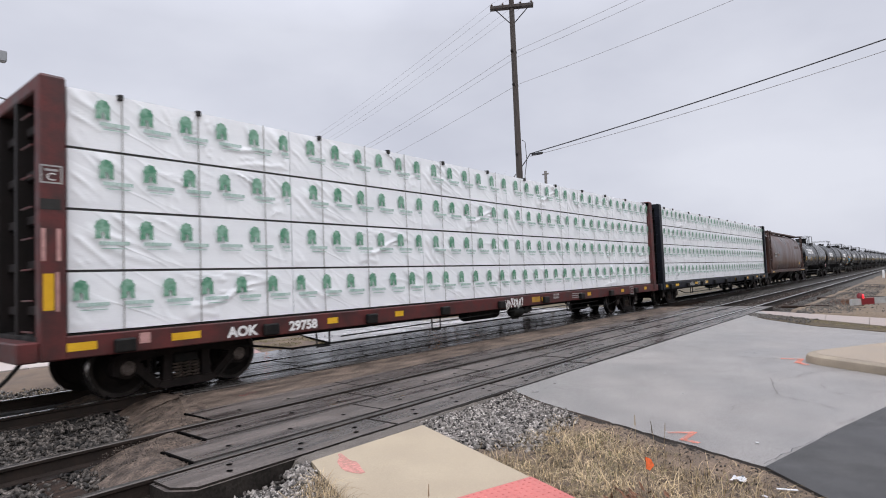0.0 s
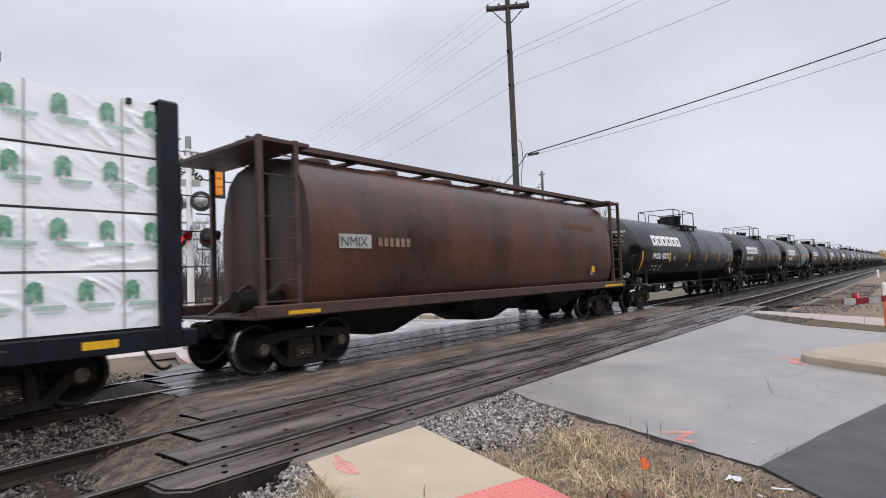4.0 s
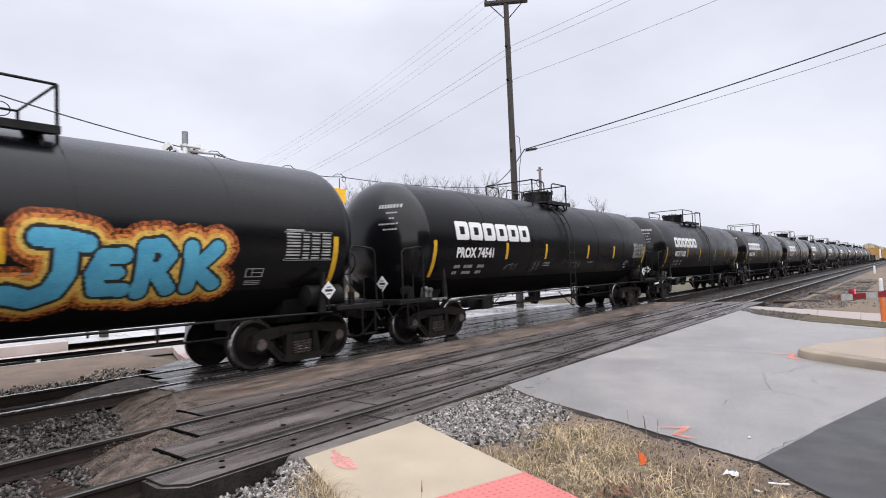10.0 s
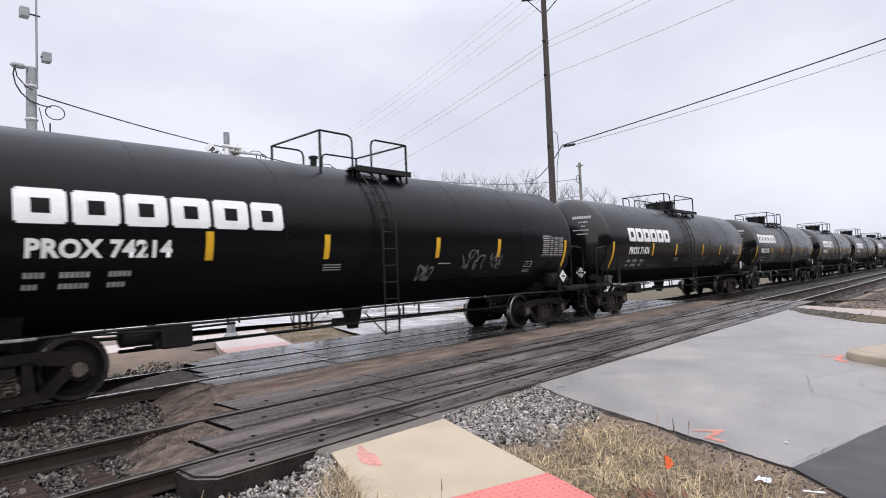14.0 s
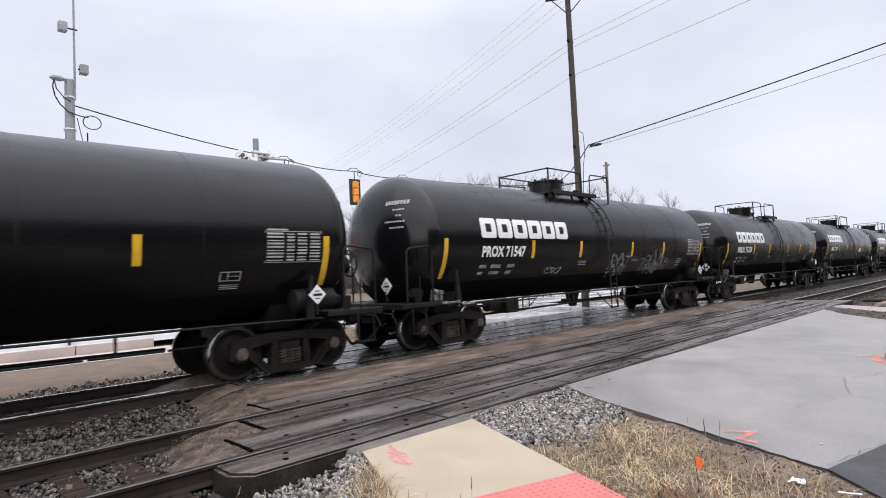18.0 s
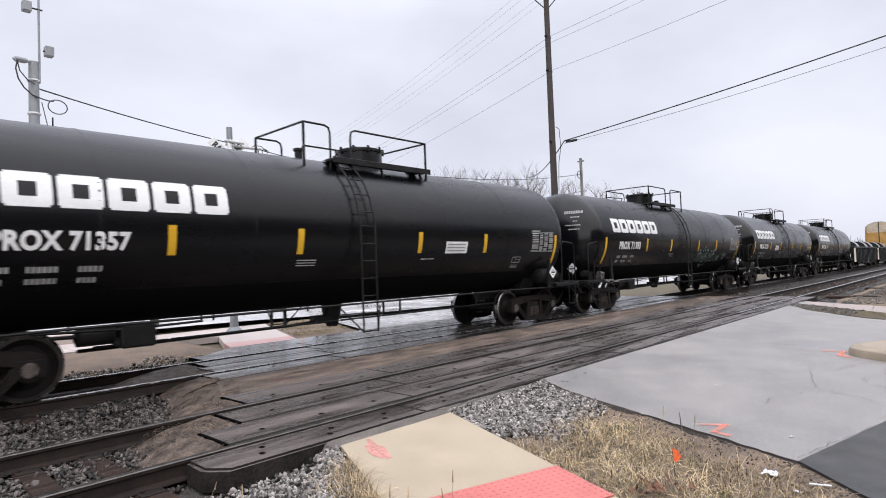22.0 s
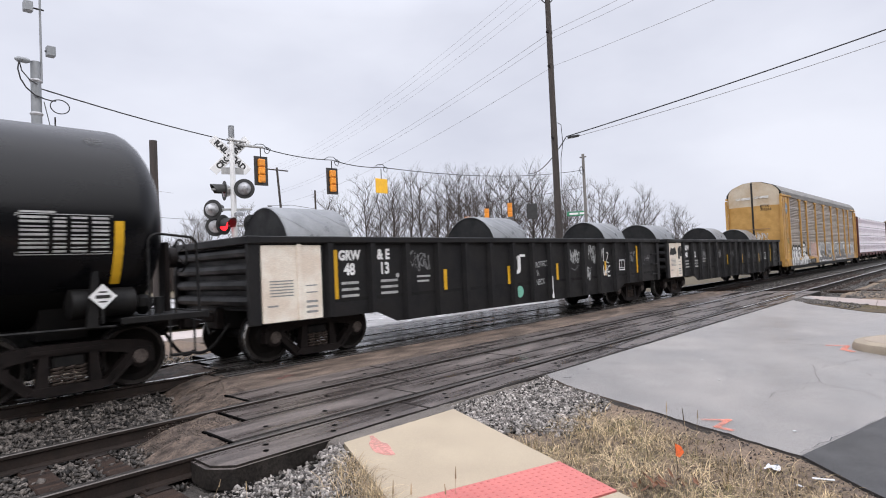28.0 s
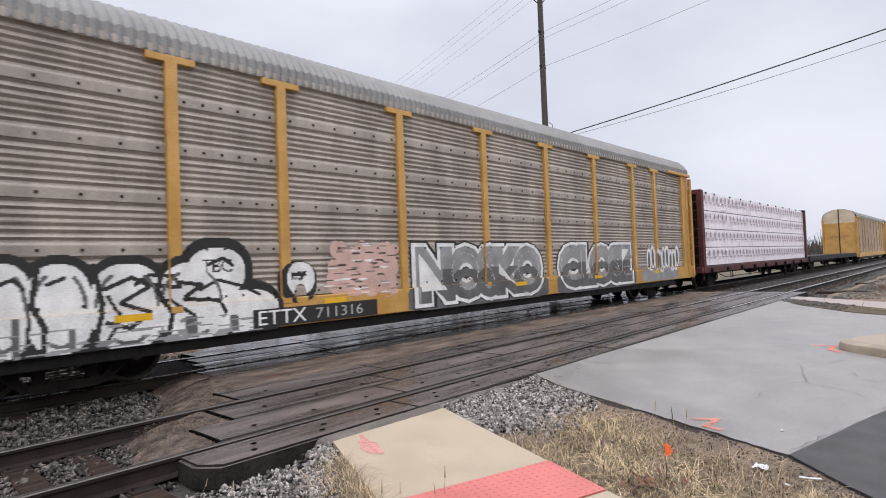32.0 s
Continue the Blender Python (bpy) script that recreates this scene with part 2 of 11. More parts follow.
YELLOW_TAPE = material("yellow_reflective", (0.72, 0.42, 0.02), (0.6, 0.33, 0.015), 4, 0.4, 0, 0, 90, 0.08)
BROWN_RED = material("red_brown_paint", (0.1, 0.017, 0.016), (0.036, 0.0105, 0.0105), 2.6, 0.6, 0, 0.001, 70)
RUST = material("rusty_brown_hopper", (0.088, 0.036, 0.025), (0.028, 0.015, 0.013), 0.75, 0.34, 0, 0.03, 40, 0.35, (0.9, 1, 0.42), 0.12, 0, 0, 1.4, 0.35)
END_SHADE = material("shaded_end_black", (0.014, 0.0105, 0.0105), (0.008, 0.0065, 0.0065), 3, 0.7, spec=0.2)
RUST_PALE = material("rust_streaks", (0.3, 0.2, 0.15), (0.16, 0.095, 0.07), 5, 0.7)
BULKHEAD_BLUE = material("blue_black_bulkhead", (0.0085, 0.0115, 0.019), (0.006, 0.0072, 0.011), 2, 0.5, 0, 0.001, 70, spec=0.22)
WRAP = material("white_lumber_wrap", (0.86, 0.88, 0.91), (0.8, 0.82, 0.855), 1.2, 0.36, 0, 0.003, 40, 0.02, (0.5, 1, 1.7), 0.1, 0, 0, 4.0)
GREEN_PRINT = material("green_print", (0.06, 0.22, 0.13), (0.25, 0.42, 0.33), 9, 0.6)
GREEN_PALE = material("pale_green_print", (0.26, 0.42, 0.36), (0.46, 0.58, 0.54), 8, 0.6)


def crease(m, depth, scale, turn):
    """Adds long slanting folds to a sheet's relief."""
    n, l = m.node_tree.nodes, m.node_tree.links
    p = n["Principled BSDF"]
    below = p.inputs["Normal"].links[0].from_socket
    co, mp = n.new("ShaderNodeTexCoord"), n.new("ShaderNodeMapping")
    mp.vector_type = "TEXTURE"
    mp.inputs["Rotation"].default_value = (0, radians(turn), 0)
    mp.inputs["Scale"].default_value = (2.0, 1, 0.42)
    wave = n.new("ShaderNodeTexNoise")
    wave.inputs["Scale"].default_value, wave.inputs["Detail"].default_value, wave.inputs["Distortion"].default_value = scale, 1.5, 0.5
    off, size, ridge, bump = n.new("ShaderNodeMath"), n.new("ShaderNodeMath"), n.new("ShaderNodeMapRange"), n.new("ShaderNodeBump")
    off.operation, size.operation = "SUBTRACT", "ABSOLUTE"
    off.inputs[1].default_value = 0.5
    ridge.inputs["From Min"].default_value, ridge.inputs["From Max"].default_value = 0.0, 0.045
    ridge.inputs["To Min"].default_value, ridge.inputs["To Max"].default_value = 1.0, 0.0
    bump.inputs["Strength"].default_value, bump.inputs["Distance"].default_value = 1.0, depth
    l.new(co.outputs["Object"], mp.inputs["Vector"])
    l.new(mp.outputs["Vector"], wave.inputs["Vector"])
    l.new(wave.outputs["Fac"], off.inputs[0])
    l.new(off.outputs["Value"], size.inputs[0])
    l.new(size.outputs["Value"], ridge.inputs["Value"])
    l.new(ridge.outputs["Result"], bump.inputs["Height"])
    l.new(below, bump.inputs["Normal"])
    l.new(bump.outputs["Normal"], p.inputs["Normal"])


crease(WRAP, 0.004, 0.9, 32)
STRAP = material("grey_strap", (0.22, 0.22, 0.21), (0.3, 0.3, 0.3), 8, 0.6)
GAP_BLACK = material("dark_spacer", (0.02, 0.019, 0.018), None, 8, 0.8)
COIL_WRAP = material("grey_coil_wrap", (0.235, 0.243, 0.252), (0.125, 0.13, 0.136), 1.1, 0.32, 0.3, 0.008, 60, 0.1, (1, 1, 1), 0.1, 0, 0, 3)
crease(COIL_WRAP, 0.012, 0.9, 40)
COIL_END = material("dark_coil_end", (0.014, 0.014, 0.015), (0.022, 0.022, 0.022), 3, 0.6, 0, 0.002, 120, spec=0.2)
GALVANISED = material("weathered_galvanised", (0.385, 0.335, 0.292), (0.235, 0.205, 0.18), 0.9, 0.5, 0.15, 0.0015, 50, 0.22, (1.6, 1, 0.5))
ROOF_GREY = material("grey_roof_sheet", (0.215, 0.21, 0.205), (0.14, 0.137, 0.132), 1.2, 0.5, 0.3, 0.001, 50)
RACK_YELLOW = material("rack_yellow_paint", (0.52, 0.3, 0.088), (0.4, 0.215, 0.048), 1.6, 0.5, 0, 0.001, 60)
RACK_FADED = material("faded_rack_paint", (0.58, 0.5, 0.39), (0.48, 0.37, 0.25), 1.4, 0.6)


# ---- mesh building ----
class Shape:
    """Gathers vertices and faces of one part."""

    def __init__(self):
        self.v, self.f = [], []

    def add(self, verts, faces):
        k = len(self.v)
        self.v.extend(tuple(p) for p in verts)
        self.f.extend(tuple(i + k for i in f) for f in faces)
        return self

    def box(self, lo, hi, ch=0.0):
        (x0, y0, z0), (x1, y1, z1) = lo, hi
        if ch <= 0:
            v = [(x, y, z) for x in (x0, x1) for y in (y0, y1) for z in (z0, z1)]
            return self.add(v, [(0, 1, 3, 2), (4, 6, 7, 5), (0, 4, 5, 1), (2, 3, 7, 6), (0, 2, 6, 4), (1, 5, 7, 3)])
        c = min(ch, (x1 - x0) / 2.01, (y1 - y0) / 2.01, (z1 - z0) / 2.01)
        v, at = [], {}
        for i, x in enumerate((x0, x1)):
            for j, y in enumerate((y0, y1)):
                for k, z in enumerate((z0, z1)):
                    sx, sy, sz = (c, -c)[i], (c, -c)[j], (c, -c)[k]
                    for a, p in enumerate(((x, y + sy, z + sz), (x + sx, y, z + sz), (x + sx, y + sy, z))):
                        at[i, j, k, a] = len(v)
                        v.append(p)
        g = lambda i, j, k, a: at[i, j, k, a]
        f = []
        for i in (0, 1):
            q = [g(i, 0, 0, 0), g(i, 0, 1, 0), g(i, 1, 1, 0), g(i, 1, 0, 0)]
            f.append(q if i == 0 else q[::-1])
            q = [g(0, i, 0, 1), g(1, i, 0, 1), g(1, i, 1, 1), g(0, i, 1, 1)]
            f.append(q if i == 0 else q[::-1])
            q = [g(0, 0, i, 2), g(0, 1, i, 2), g(1, 1, i, 2), g(1, 0, i, 2)]
            f.append(q if i == 0 else q[::-1])
        for i in (0, 1):
            for j in (0, 1):
                q = [g(i, j, 0, 0), g(i, j, 1, 0), g(i, j, 1, 1), g(i, j, 0, 1)]
                f.append(q if (i + j) % 2 else q[::-1])
                q = [g(i, 0, j, 0), g(i, 1, j, 0), g(i, 1, j, 2), g(i, 0, j, 2)]
                f.append(q[::-1] if (i + j) % 2 else q)
                q = [g(0, i, j, 1), g(1, i, j, 1), g(1, i, j, 2), g(0, i, j, 2)]
                f.append(q if (i + j) % 2 else q[::-1])
                for k in (0, 1):
                    q = [g(i, j, k, 0), g(i, j, k, 1), g(i, j, k, 2)]
                    f.append(q if (i + j + k) % 2 else q[::-1])
        return self.add(v, f)

    def ring_faces(self, n, rows, closed=True):
        return [(r * n + i, r * n + (i + 1) % n, (r + 1) * n + (i + 1) % n, (r + 1) * n + i)
                for r in range(rows - 1) for i in range(n if closed else n - 1)]

    def lathe(self, profile, axis="x", n=32, centre=(0, 0, 0), caps=True):
        """profile: (along, radius) pairs."""
        v = []
        for a, r in profile:
            for i in range(n):
                t = 2 * math.pi * i / n
                c, s = r * math.cos(t), r * math.sin(t)
                p = {"x": (a, c, s), "y": (s, a, c), "z": (c, s, a)}[axis]
                v.append((p[0] + centre[0], p[1] + centre[1], p[2] + centre[2]))
        f = self.ring_faces(n, len(profile))
        if caps:
            f += [tuple(range(n - 1, -1, -1)), tuple(range(len(v) - n, len(v)))]
        return self.add(v, f)

    def tube(self, points, r, n=6, r2=None):
        """A pipe along a polyline; tapers to r2."""
        pts = [Vector(p) for p in points]
        v, up = [], None
        for i, p in enumerate(pts):
            d = (pts[min(i + 1, len(pts) - 1)] - pts[max(i - 1, 0)]).normalized()
            if up is None or abs(up.dot(d)) > 0.98:
                up = Vector((0, 0, 1)) if abs(d.z) < 0.9 else Vector((1, 0, 0))
            a = d.cross(up).normalized()
            b = a.cross(d)
            up = b
            k = i / max(1, len(pts) - 1)
            rr = r if r2 is None else r + (r2 - r) * k
            for j in range(n):
                t = 2 * math.pi * j / n
                v.append(p + (a * math.cos(t) + b * math.sin(t)) * rr)
        f = self.ring_faces(n, len(pts))
        f += [tuple(range(n - 1, -1, -1)), tuple(range(len(v) - n, len(v)))]
        return self.add(v, f)

    def prism(self, outline, y0, y1):
        """An outline in x and z, given counter-clockwise as seen from -y, drawn out along y."""
        n = len(outline)
        v = [(x, y0, z) for x, z in outline] + [(x, y1, z) for x, z in outline]
        f = [tuple(range(n)), tuple(range(2 * n - 1, n - 1, -1))]
        f += [(i, i + n, (i + 1) % n + n, (i + 1) % n) for i in range(n)]
        return self.add(v, f)

    def slab(self, outline, z0, z1):
        """An outline in x and y, counter-clockwise from above, drawn up from z0 to z1."""
        n = len(outline)
        v = [(x, y, z1) for x, y in outline] + [(x, y, z0) for x, y in outline]
        f = [tuple(range(n)), tuple(range(2 * n - 1, n - 1, -1))]
        f += [(i, i + n, (i + 1) % n + n, (i + 1) % n) for i in range(n)]
        return self.add(v, f)

    def mirrored_y(self):
        k = len(self.v)
        self.v += [(x, -y, z) for x, y, z in self.v]
        self.f += [tuple(i + k for i in f[::-1]) for f in self.f]
        return self

    def mesh(self, name, smooth=35.0):
        me = bpy.data.meshes.new(name)
        me.from_pydata(self.v, [], self.f)
        me.validate()
        if smooth:
            me.polygons.foreach_set("use_smooth", [True] * len(me.polygons))
            me.set_sharp_from_angle(angle=radians(smooth))
        return me


def part(name, shape, mat, parent, label="", at=None, smooth=35.0):
    """Links one mesh object under a thing or a part."""
    me = shape if isinstance(shape, bpy.types.Mesh) else shape.mesh(name, smooth)
    if not me.materials:
        for m in mat if isinstance(mat, (list, tuple)) else [mat]:
            me.materials.append(m)
    ob = new(name, me)
    ob.parent = parent
    if at is not None:
        ob.matrix_basis = at
    if label:
        ob["label"] = label
    return ob


def thing(name, label, category, group="", kind="", at=None, shape=None, mat=None, smooth=35.0):
    """A top-level thing: an Empty for parts to hang on, or one mesh."""
    if shape is None:
        ob = new(name)
        ob.empty_display_size = 0.2
    else:
        ob = part(name, shape, mat, None, "", None, smooth)
    if at is not None:
        ob.matrix_basis = at
    return tagged(ob, label, category, group, kind)


def text_mesh(words, size, cuts=0, wide=1.0, fat=0.0, spacing=1.0):
    """Flat lettering in x and y, left edge and foot at the origin."""
    cu = bpy.data.curves.new("lettering", "FONT")
    cu.body, cu.size, cu.resolution_u, cu.offset, cu.space_character = words, size, 3, fat, spacing
    ob = bpy.data.objects.new("lettering", cu)
    me = bpy.data.meshes.new_from_object(ob)
    bpy.data.objects.remove(ob)
    me.transform(Matrix.Diagonal((wide, 1, 1, 1)))
    if cuts:
        bm = bmesh.new()
        bm.from_mesh(me)
        for k in range(1, cuts):
            y = size * 0.75 * k / cuts
            bmesh.ops.bisect_plane(bm, geom=bm.verts[:] + bm.edges[:] + bm.faces[:], plane_co=(0, y, 0), plane_no=(0, 1, 0))
        bm.to_mesh(me)
        bm.free()
    return me


def wall_writing(me, x, z, y):
    """Puts flat lettering on a wall that faces -y."""
    me.transform(Matrix.Translation((x, y, z)) @ Matrix.Rotation(radians(90), 4, "X"))
    return me


def bars(shape, rects, y):
    """Plain bars on a wall that faces -y: (x0, z0, x1, z1)."""
    for x0, z0, x1, z1 in rects:
        shape.add([(x0, y, z0), (x1, y, z0), (x1, y, z1), (x0, y, z1)], [(0, 1, 2, 3)])
    return shape

# ---- the train: local x runs along the track, -y faces the road, z = 0 at the rail head ----
TRACK_Y = 4.95


def wheelset_mesh():
    s = Shape()
    for side in (-1, 1):
        prof = [(0.075, 0.02), (0.1, 0.11), (0.06, 0.16), (0.0, 0.2), (-0.01, 0.3), (0.03, 0.37), (0.072, 0.385), (0.075, 0.438),
                (0.055, 0.458), (-0.045, 0.46), (-0.055, 0.487), (-0.075, 0.485), (-0.078, 0.4), (-0.04, 0.36), (-0.06, 0.22), (-0.09, 0.11), (-0.09, 0.02)]
        prof = [(a * -side * -1 + side * 0.75, r) for a, r in prof]
        if side < 0:
            prof = prof[::-1]
        s.lathe(prof, "y", 40)
    s.lathe([(-1.05, 0.08), (1.05, 0.08)], "y", 12)
    for side in (-1, 1):
        for k in range(3):
            a = 2 * math.pi * k / 3
            y0, y1 = sorted((side * 1.085, side * 1.1))
            s.box((0.07 * math.cos(a) - 0.018, y0, 0.07 * math.sin(a) - 0.018), (0.07 * math.cos(a) + 0.018, y1, 0.07 * math.sin(a) + 0.018))
        s.lathe([(side * 1.0, 0.115), (side * 1.06, 0.115), (side * 1.075, 0.1), (side * 1.088, 0.1)][::side], "y", 16)
    me = s.mesh("wheelset")
    me.materials.append(WHEEL_STEEL)
    me.materials.append(TREAD_STEEL)
    me.materials.append(RIM_STEEL)
    me.materials.append(CAP_RUST)
    for p in me.polygons:
        c = p.center
        r = math.hypot(c.x, c.z)
        if r > 0.442 and 0.68 < abs(c.y) < 0.83 and not (r > 0.46 and abs(c.y) < 0.7):
            p.material_index = 1
        elif 0.395 < r <= 0.442 and abs(c.y) > 0.8:
            p.material_index = 2
        elif abs(c.y) > 0.98:
            p.material_index = 3
    return me


def side_frame_mesh():
    """A cast side frame: bowed top chord, raking struts that leave three-cornered windows, spring seat and bearing jaws."""
    s = Shape()
    t = 0.075
    s.prism([(-1.08, 0.5), (-0.99, 0.46), (-0.79, 0.46), (-0.7, 0.535), (-0.3, 0.6), (0.3, 0.6), (0.7, 0.535), (0.79, 0.46), (0.99, 0.46), (1.08, 0.5),
             (1.07, 0.63), (0.9, 0.7), (0.4, 0.745), (-0.4, 0.745), (-0.9, 0.7), (-1.07, 0.63)], -t, t)
    for k in (-1, 1):
        for q, w in (([(0.82, 0.56), (0.74, 0.5), (0.39, 0.15), (0.3, 0.09), (0.5, 0.1), (0.79, 0.38)], 0.8), ([(0.34, 0.62), (0.24, 0.62), (0.24, 0.12), (0.4, 0.14)], 0.95),
                     ([(0.79, 0.44), (0.79, 0.38), (0.5, 0.1), (0.47, 0.13)], 1.25), ([(0.74, 0.52), (0.75, 0.485), (0.41, 0.15), (0.38, 0.16)], 1.1),
                     ([(0.8, 0.5), (0.68, 0.5), (0.66, 0.36), (0.74, 0.32)], 1.0), ([(1.09, 0.54), (0.99, 0.54), (1.0, 0.36), (1.08, 0.36)], 1.0)):
            o = [(k * x, z) for x, z in q]
            area = sum(a[0] * b[1] - b[0] * a[1] for a, b in zip(o, o[1:] + o[:1]))
            s.prism(o if area > 0 else o[::-1], -t * w, t * w)
        s.lathe([(-0.058, 0.15), (-0.05, 0.165), (0.05, 0.165), (0.058, 0.15)], "y", 16, (k * 0.889, 0, 0.457))
        s.box((k * 0.889 - 0.17, -t * 1.1, 0.47), (k * 0.889 + 0.17, t * 1.1, 0.6), 0.02)
    s.prism([(-0.48, 0.13), (-0.36, 0.08), (0.36, 0.08), (0.48, 0.13), (0.4, 0.2), (-0.4, 0.2)], -t * 1.35, t * 1.35)
    s.prism([(-0.5, 0.63), (0.5, 0.63), (0.46, 0.68), (-0.46, 0.68)], -t * 1.3, -t * 0.9)
    return s.mesh("side_frame", 30)


def spring_mesh():
    s = Shape()
    for dx in (-0.14, 0.0, 0.14):
        pts = []
        for i in range(41):
            a = i / 40 * 5 * 2 * math.pi
            pts.append((dx + 0.062 * math.cos(a), -0.02 + 0.062 * math.sin(a), 0.19 + 0.25 * i / 40))
        s.tube(pts, 0.017, 4)
    return s.mesh("spring_group")


def bolster_mesh():
    s = Shape()
    s.box((-0.2, -1.05, 0.42), (0.2, 1.05, 0.6), 0.03)
    s.box((-0.3, -0.5, 0.5), (0.3, 0.5, 0.72), 0.04)
    for k in (-1, 1):
        s.box((k * 0.34 - 0.04, -0.9, 0.3), (k * 0.34 + 0.04, 0.9, 0.38), 0.02)
        for y in (-0.75, 0.75):
            s.box((k * 0.4 - 0.05, y - 0.05, 0.28), (k * 0.4 + 0.05, y + 0.05, 0.58), 0.02)
    return s.mesh("truck_bolster")


WHEELSET, SIDE_FRAME, SPRINGS, BOLSTER = wheelset_mesh(), side_frame_mesh(), spring_mesh(), bolster_mesh()


def truck(car, x):
    """A two-axle truck under a car."""
    b = part("truck", BOLSTER, CAR_BLACK, car, "", pose(x, 0, 0))
    for y in (-1.0, 1.0):
        part("side_frame", SIDE_FRAME, STEEL_DARK, b, "", pose(0, y, 0))
        tagged(part("coil_spring", SPRINGS, SPRING_RUST, b, "rusty coil spring pack", pose(0, y, 0)), "", "", "", "stuff")
    for k in (-0.889, 0.889):
        part("wheelset", WHEELSET, WHEEL_STEEL, b, "steel wheels with worn treads", pose(k, 0, 0.457))


def coupler_shape(k, end, z=0.83):
    """Draft sill, knuckle coupler and hanging air hose at one end; k is the end's sign."""
    s = Shape()
    x0, x1 = sorted((k * (end - 1.1), k * (end - 0.42)))
    s.box((x0, -0.2, z - 0.2), (x1, 0.2, z + 0.16), 0.02)
    x0, x1 = sorted((k * (end - 0.45), k * (end - 0.06)))
    s.box((x0, -0.08, z - 0.08), (x1, 0.08, z + 0.08), 0.02)
    x0, x1 = sorted((k * (end - 0.16), k * (end + 0.05)))
    s.box((x0, -0.17, z - 0.15), (x1, 0.02, z + 0.15), 0.04)
    x0, x1 = sorted((k * (end - 0.1), k * (end + 0.03)))
    s.box((x0, 0.02, z - 0.12), (x1, 0.15, z + 0.12), 0.04)
    return s


def hose_shape(k, end):
    pts = []
    for i in range(13):
        u = i / 12
        pts.append((k * (end - 0.55 + 0.58 * u), -0.42 + 0.25 * u, 0.72 - 0.5 * math.sin(math.pi * u * 0.62) + 0.05 * u))
    return Shape().tube(pts, 0.028, 7)


def couplings(car, end):
    for k in (-1, 1):
        part("coupler", coupler_shape(k, end), STEEL_DARK, car)
        part("air_hose", hose_shape(k, end), CAR_BLACK, car, "black rubber air hose")


# -- tank cars --
TR, TZ, THALF = 1.5, 2.405, 7.68


def on_barrel(me_or_shape, lift=0.006):
    """Wraps flat lettering (x, height) round the barrel's near side; height 0 is the axis."""
    pts = me_or_shape.v if isinstance(me_or_shape, Shape) else [tuple(v.co) for v in me_or_shape.vertices]
    out = []
    for p in pts:
        a = p[1] / TR
        out.append((p[0], -(TR + lift) * math.cos(a), TZ + (TR + lift) * math.sin(a)))
    if isinstance(me_or_shape, Shape):
        me_or_shape.v = out
    else:
        for v, co in zip(me_or_shape.vertices, out):
            v.co = co
    return me_or_shape


def flat_rect(s, x0, y0, x1, y1, n=1):
    """A flat strip in x and y in n steps of height."""
    for i in range(n):
        a, b = y0 + (y1 - y0) * i / n, y0 + (y1 - y0) * (i + 1) / n
        s.add([(x0, a, 0), (x1, a, 0), (x1, b, 0), (x0, b, 0)], [(0, 1, 2, 3)])
    return s


def wordmark_block_mesh(letter=0.535, h=0.47, t=0.135):
    """One plain white block with a slot; six of them stand for the maker's mark."""
    s = Shape()
    flat_rect(s, 0.03, 0, letter - 0.03, t, 2)
    flat_rect(s, 0.03, h - t, letter - 0.03, h, 2)
    flat_rect(s, 0, 0.03, t * 1.25, h - 0.03, 4)
    flat_rect(s, letter - t * 1.25, 0.03, letter, h - 0.03, 4)
    return s


def ribbon(s, pts, w, rng=None):
    """A flat painted stroke through points (x, y)."""
    n = len(pts)
    k = len(s.v)
    for i, p in enumerate(pts):
        a, b = pts[max(0, i - 1)], pts[min(n - 1, i + 1)]
        d = math.hypot(b[0] - a[0], b[1] - a[1]) or 1.0
        nx, ny = -(b[1] - a[1]) / d, (b[0] - a[0]) / d
        ww = w * (0.5 + (rng.uniform(-0.15, 0.15) if rng else 0))
        s.v += [(p[0] + nx * ww, p[1] + ny * ww, 0), (p[0] - nx * ww, p[1] - ny * ww, 0)]
    s.f += [(k + 2 * i + 1, k + 2 * i + 3, k + 2 * i + 2, k + 2 * i) for i in range(n - 1)]
    return s


def scrawl(seed, x0, y0, x1, y1, strokes, w):
    """Looping illegible hand-sprayed strokes inside a rectangle."""
    rng = random.Random(seed)
    s = Shape()
    for q in range(strokes):
        cx = x0 + (x1 - x0) * (q + 0.5) / strokes
        hw, hh = (x1 - x0) / strokes * rng.uniform(0.5, 0.85), (y1 - y0) * rng.uniform(0.35, 0.5)
        cy = (y0 + y1) / 2 + rng.uniform(-0.15, 0.15) * (y1 - y0)
        a, b = rng.uniform(0, 6.28), rng.uniform(0, 6.28)
        turns = rng.uniform(0.6, 1.5)
        pts = []
        for i in range(26):
            u = i / 25 * turns * 6.283
            pts.append((cx + hw * math.sin(u + a) * 0.8 + hw * 0.25 * math.sin(2.7 * u), cy + hh * math.cos(1.5 * u + b)))
        ribbon(s, pts, w, rng)
    return s


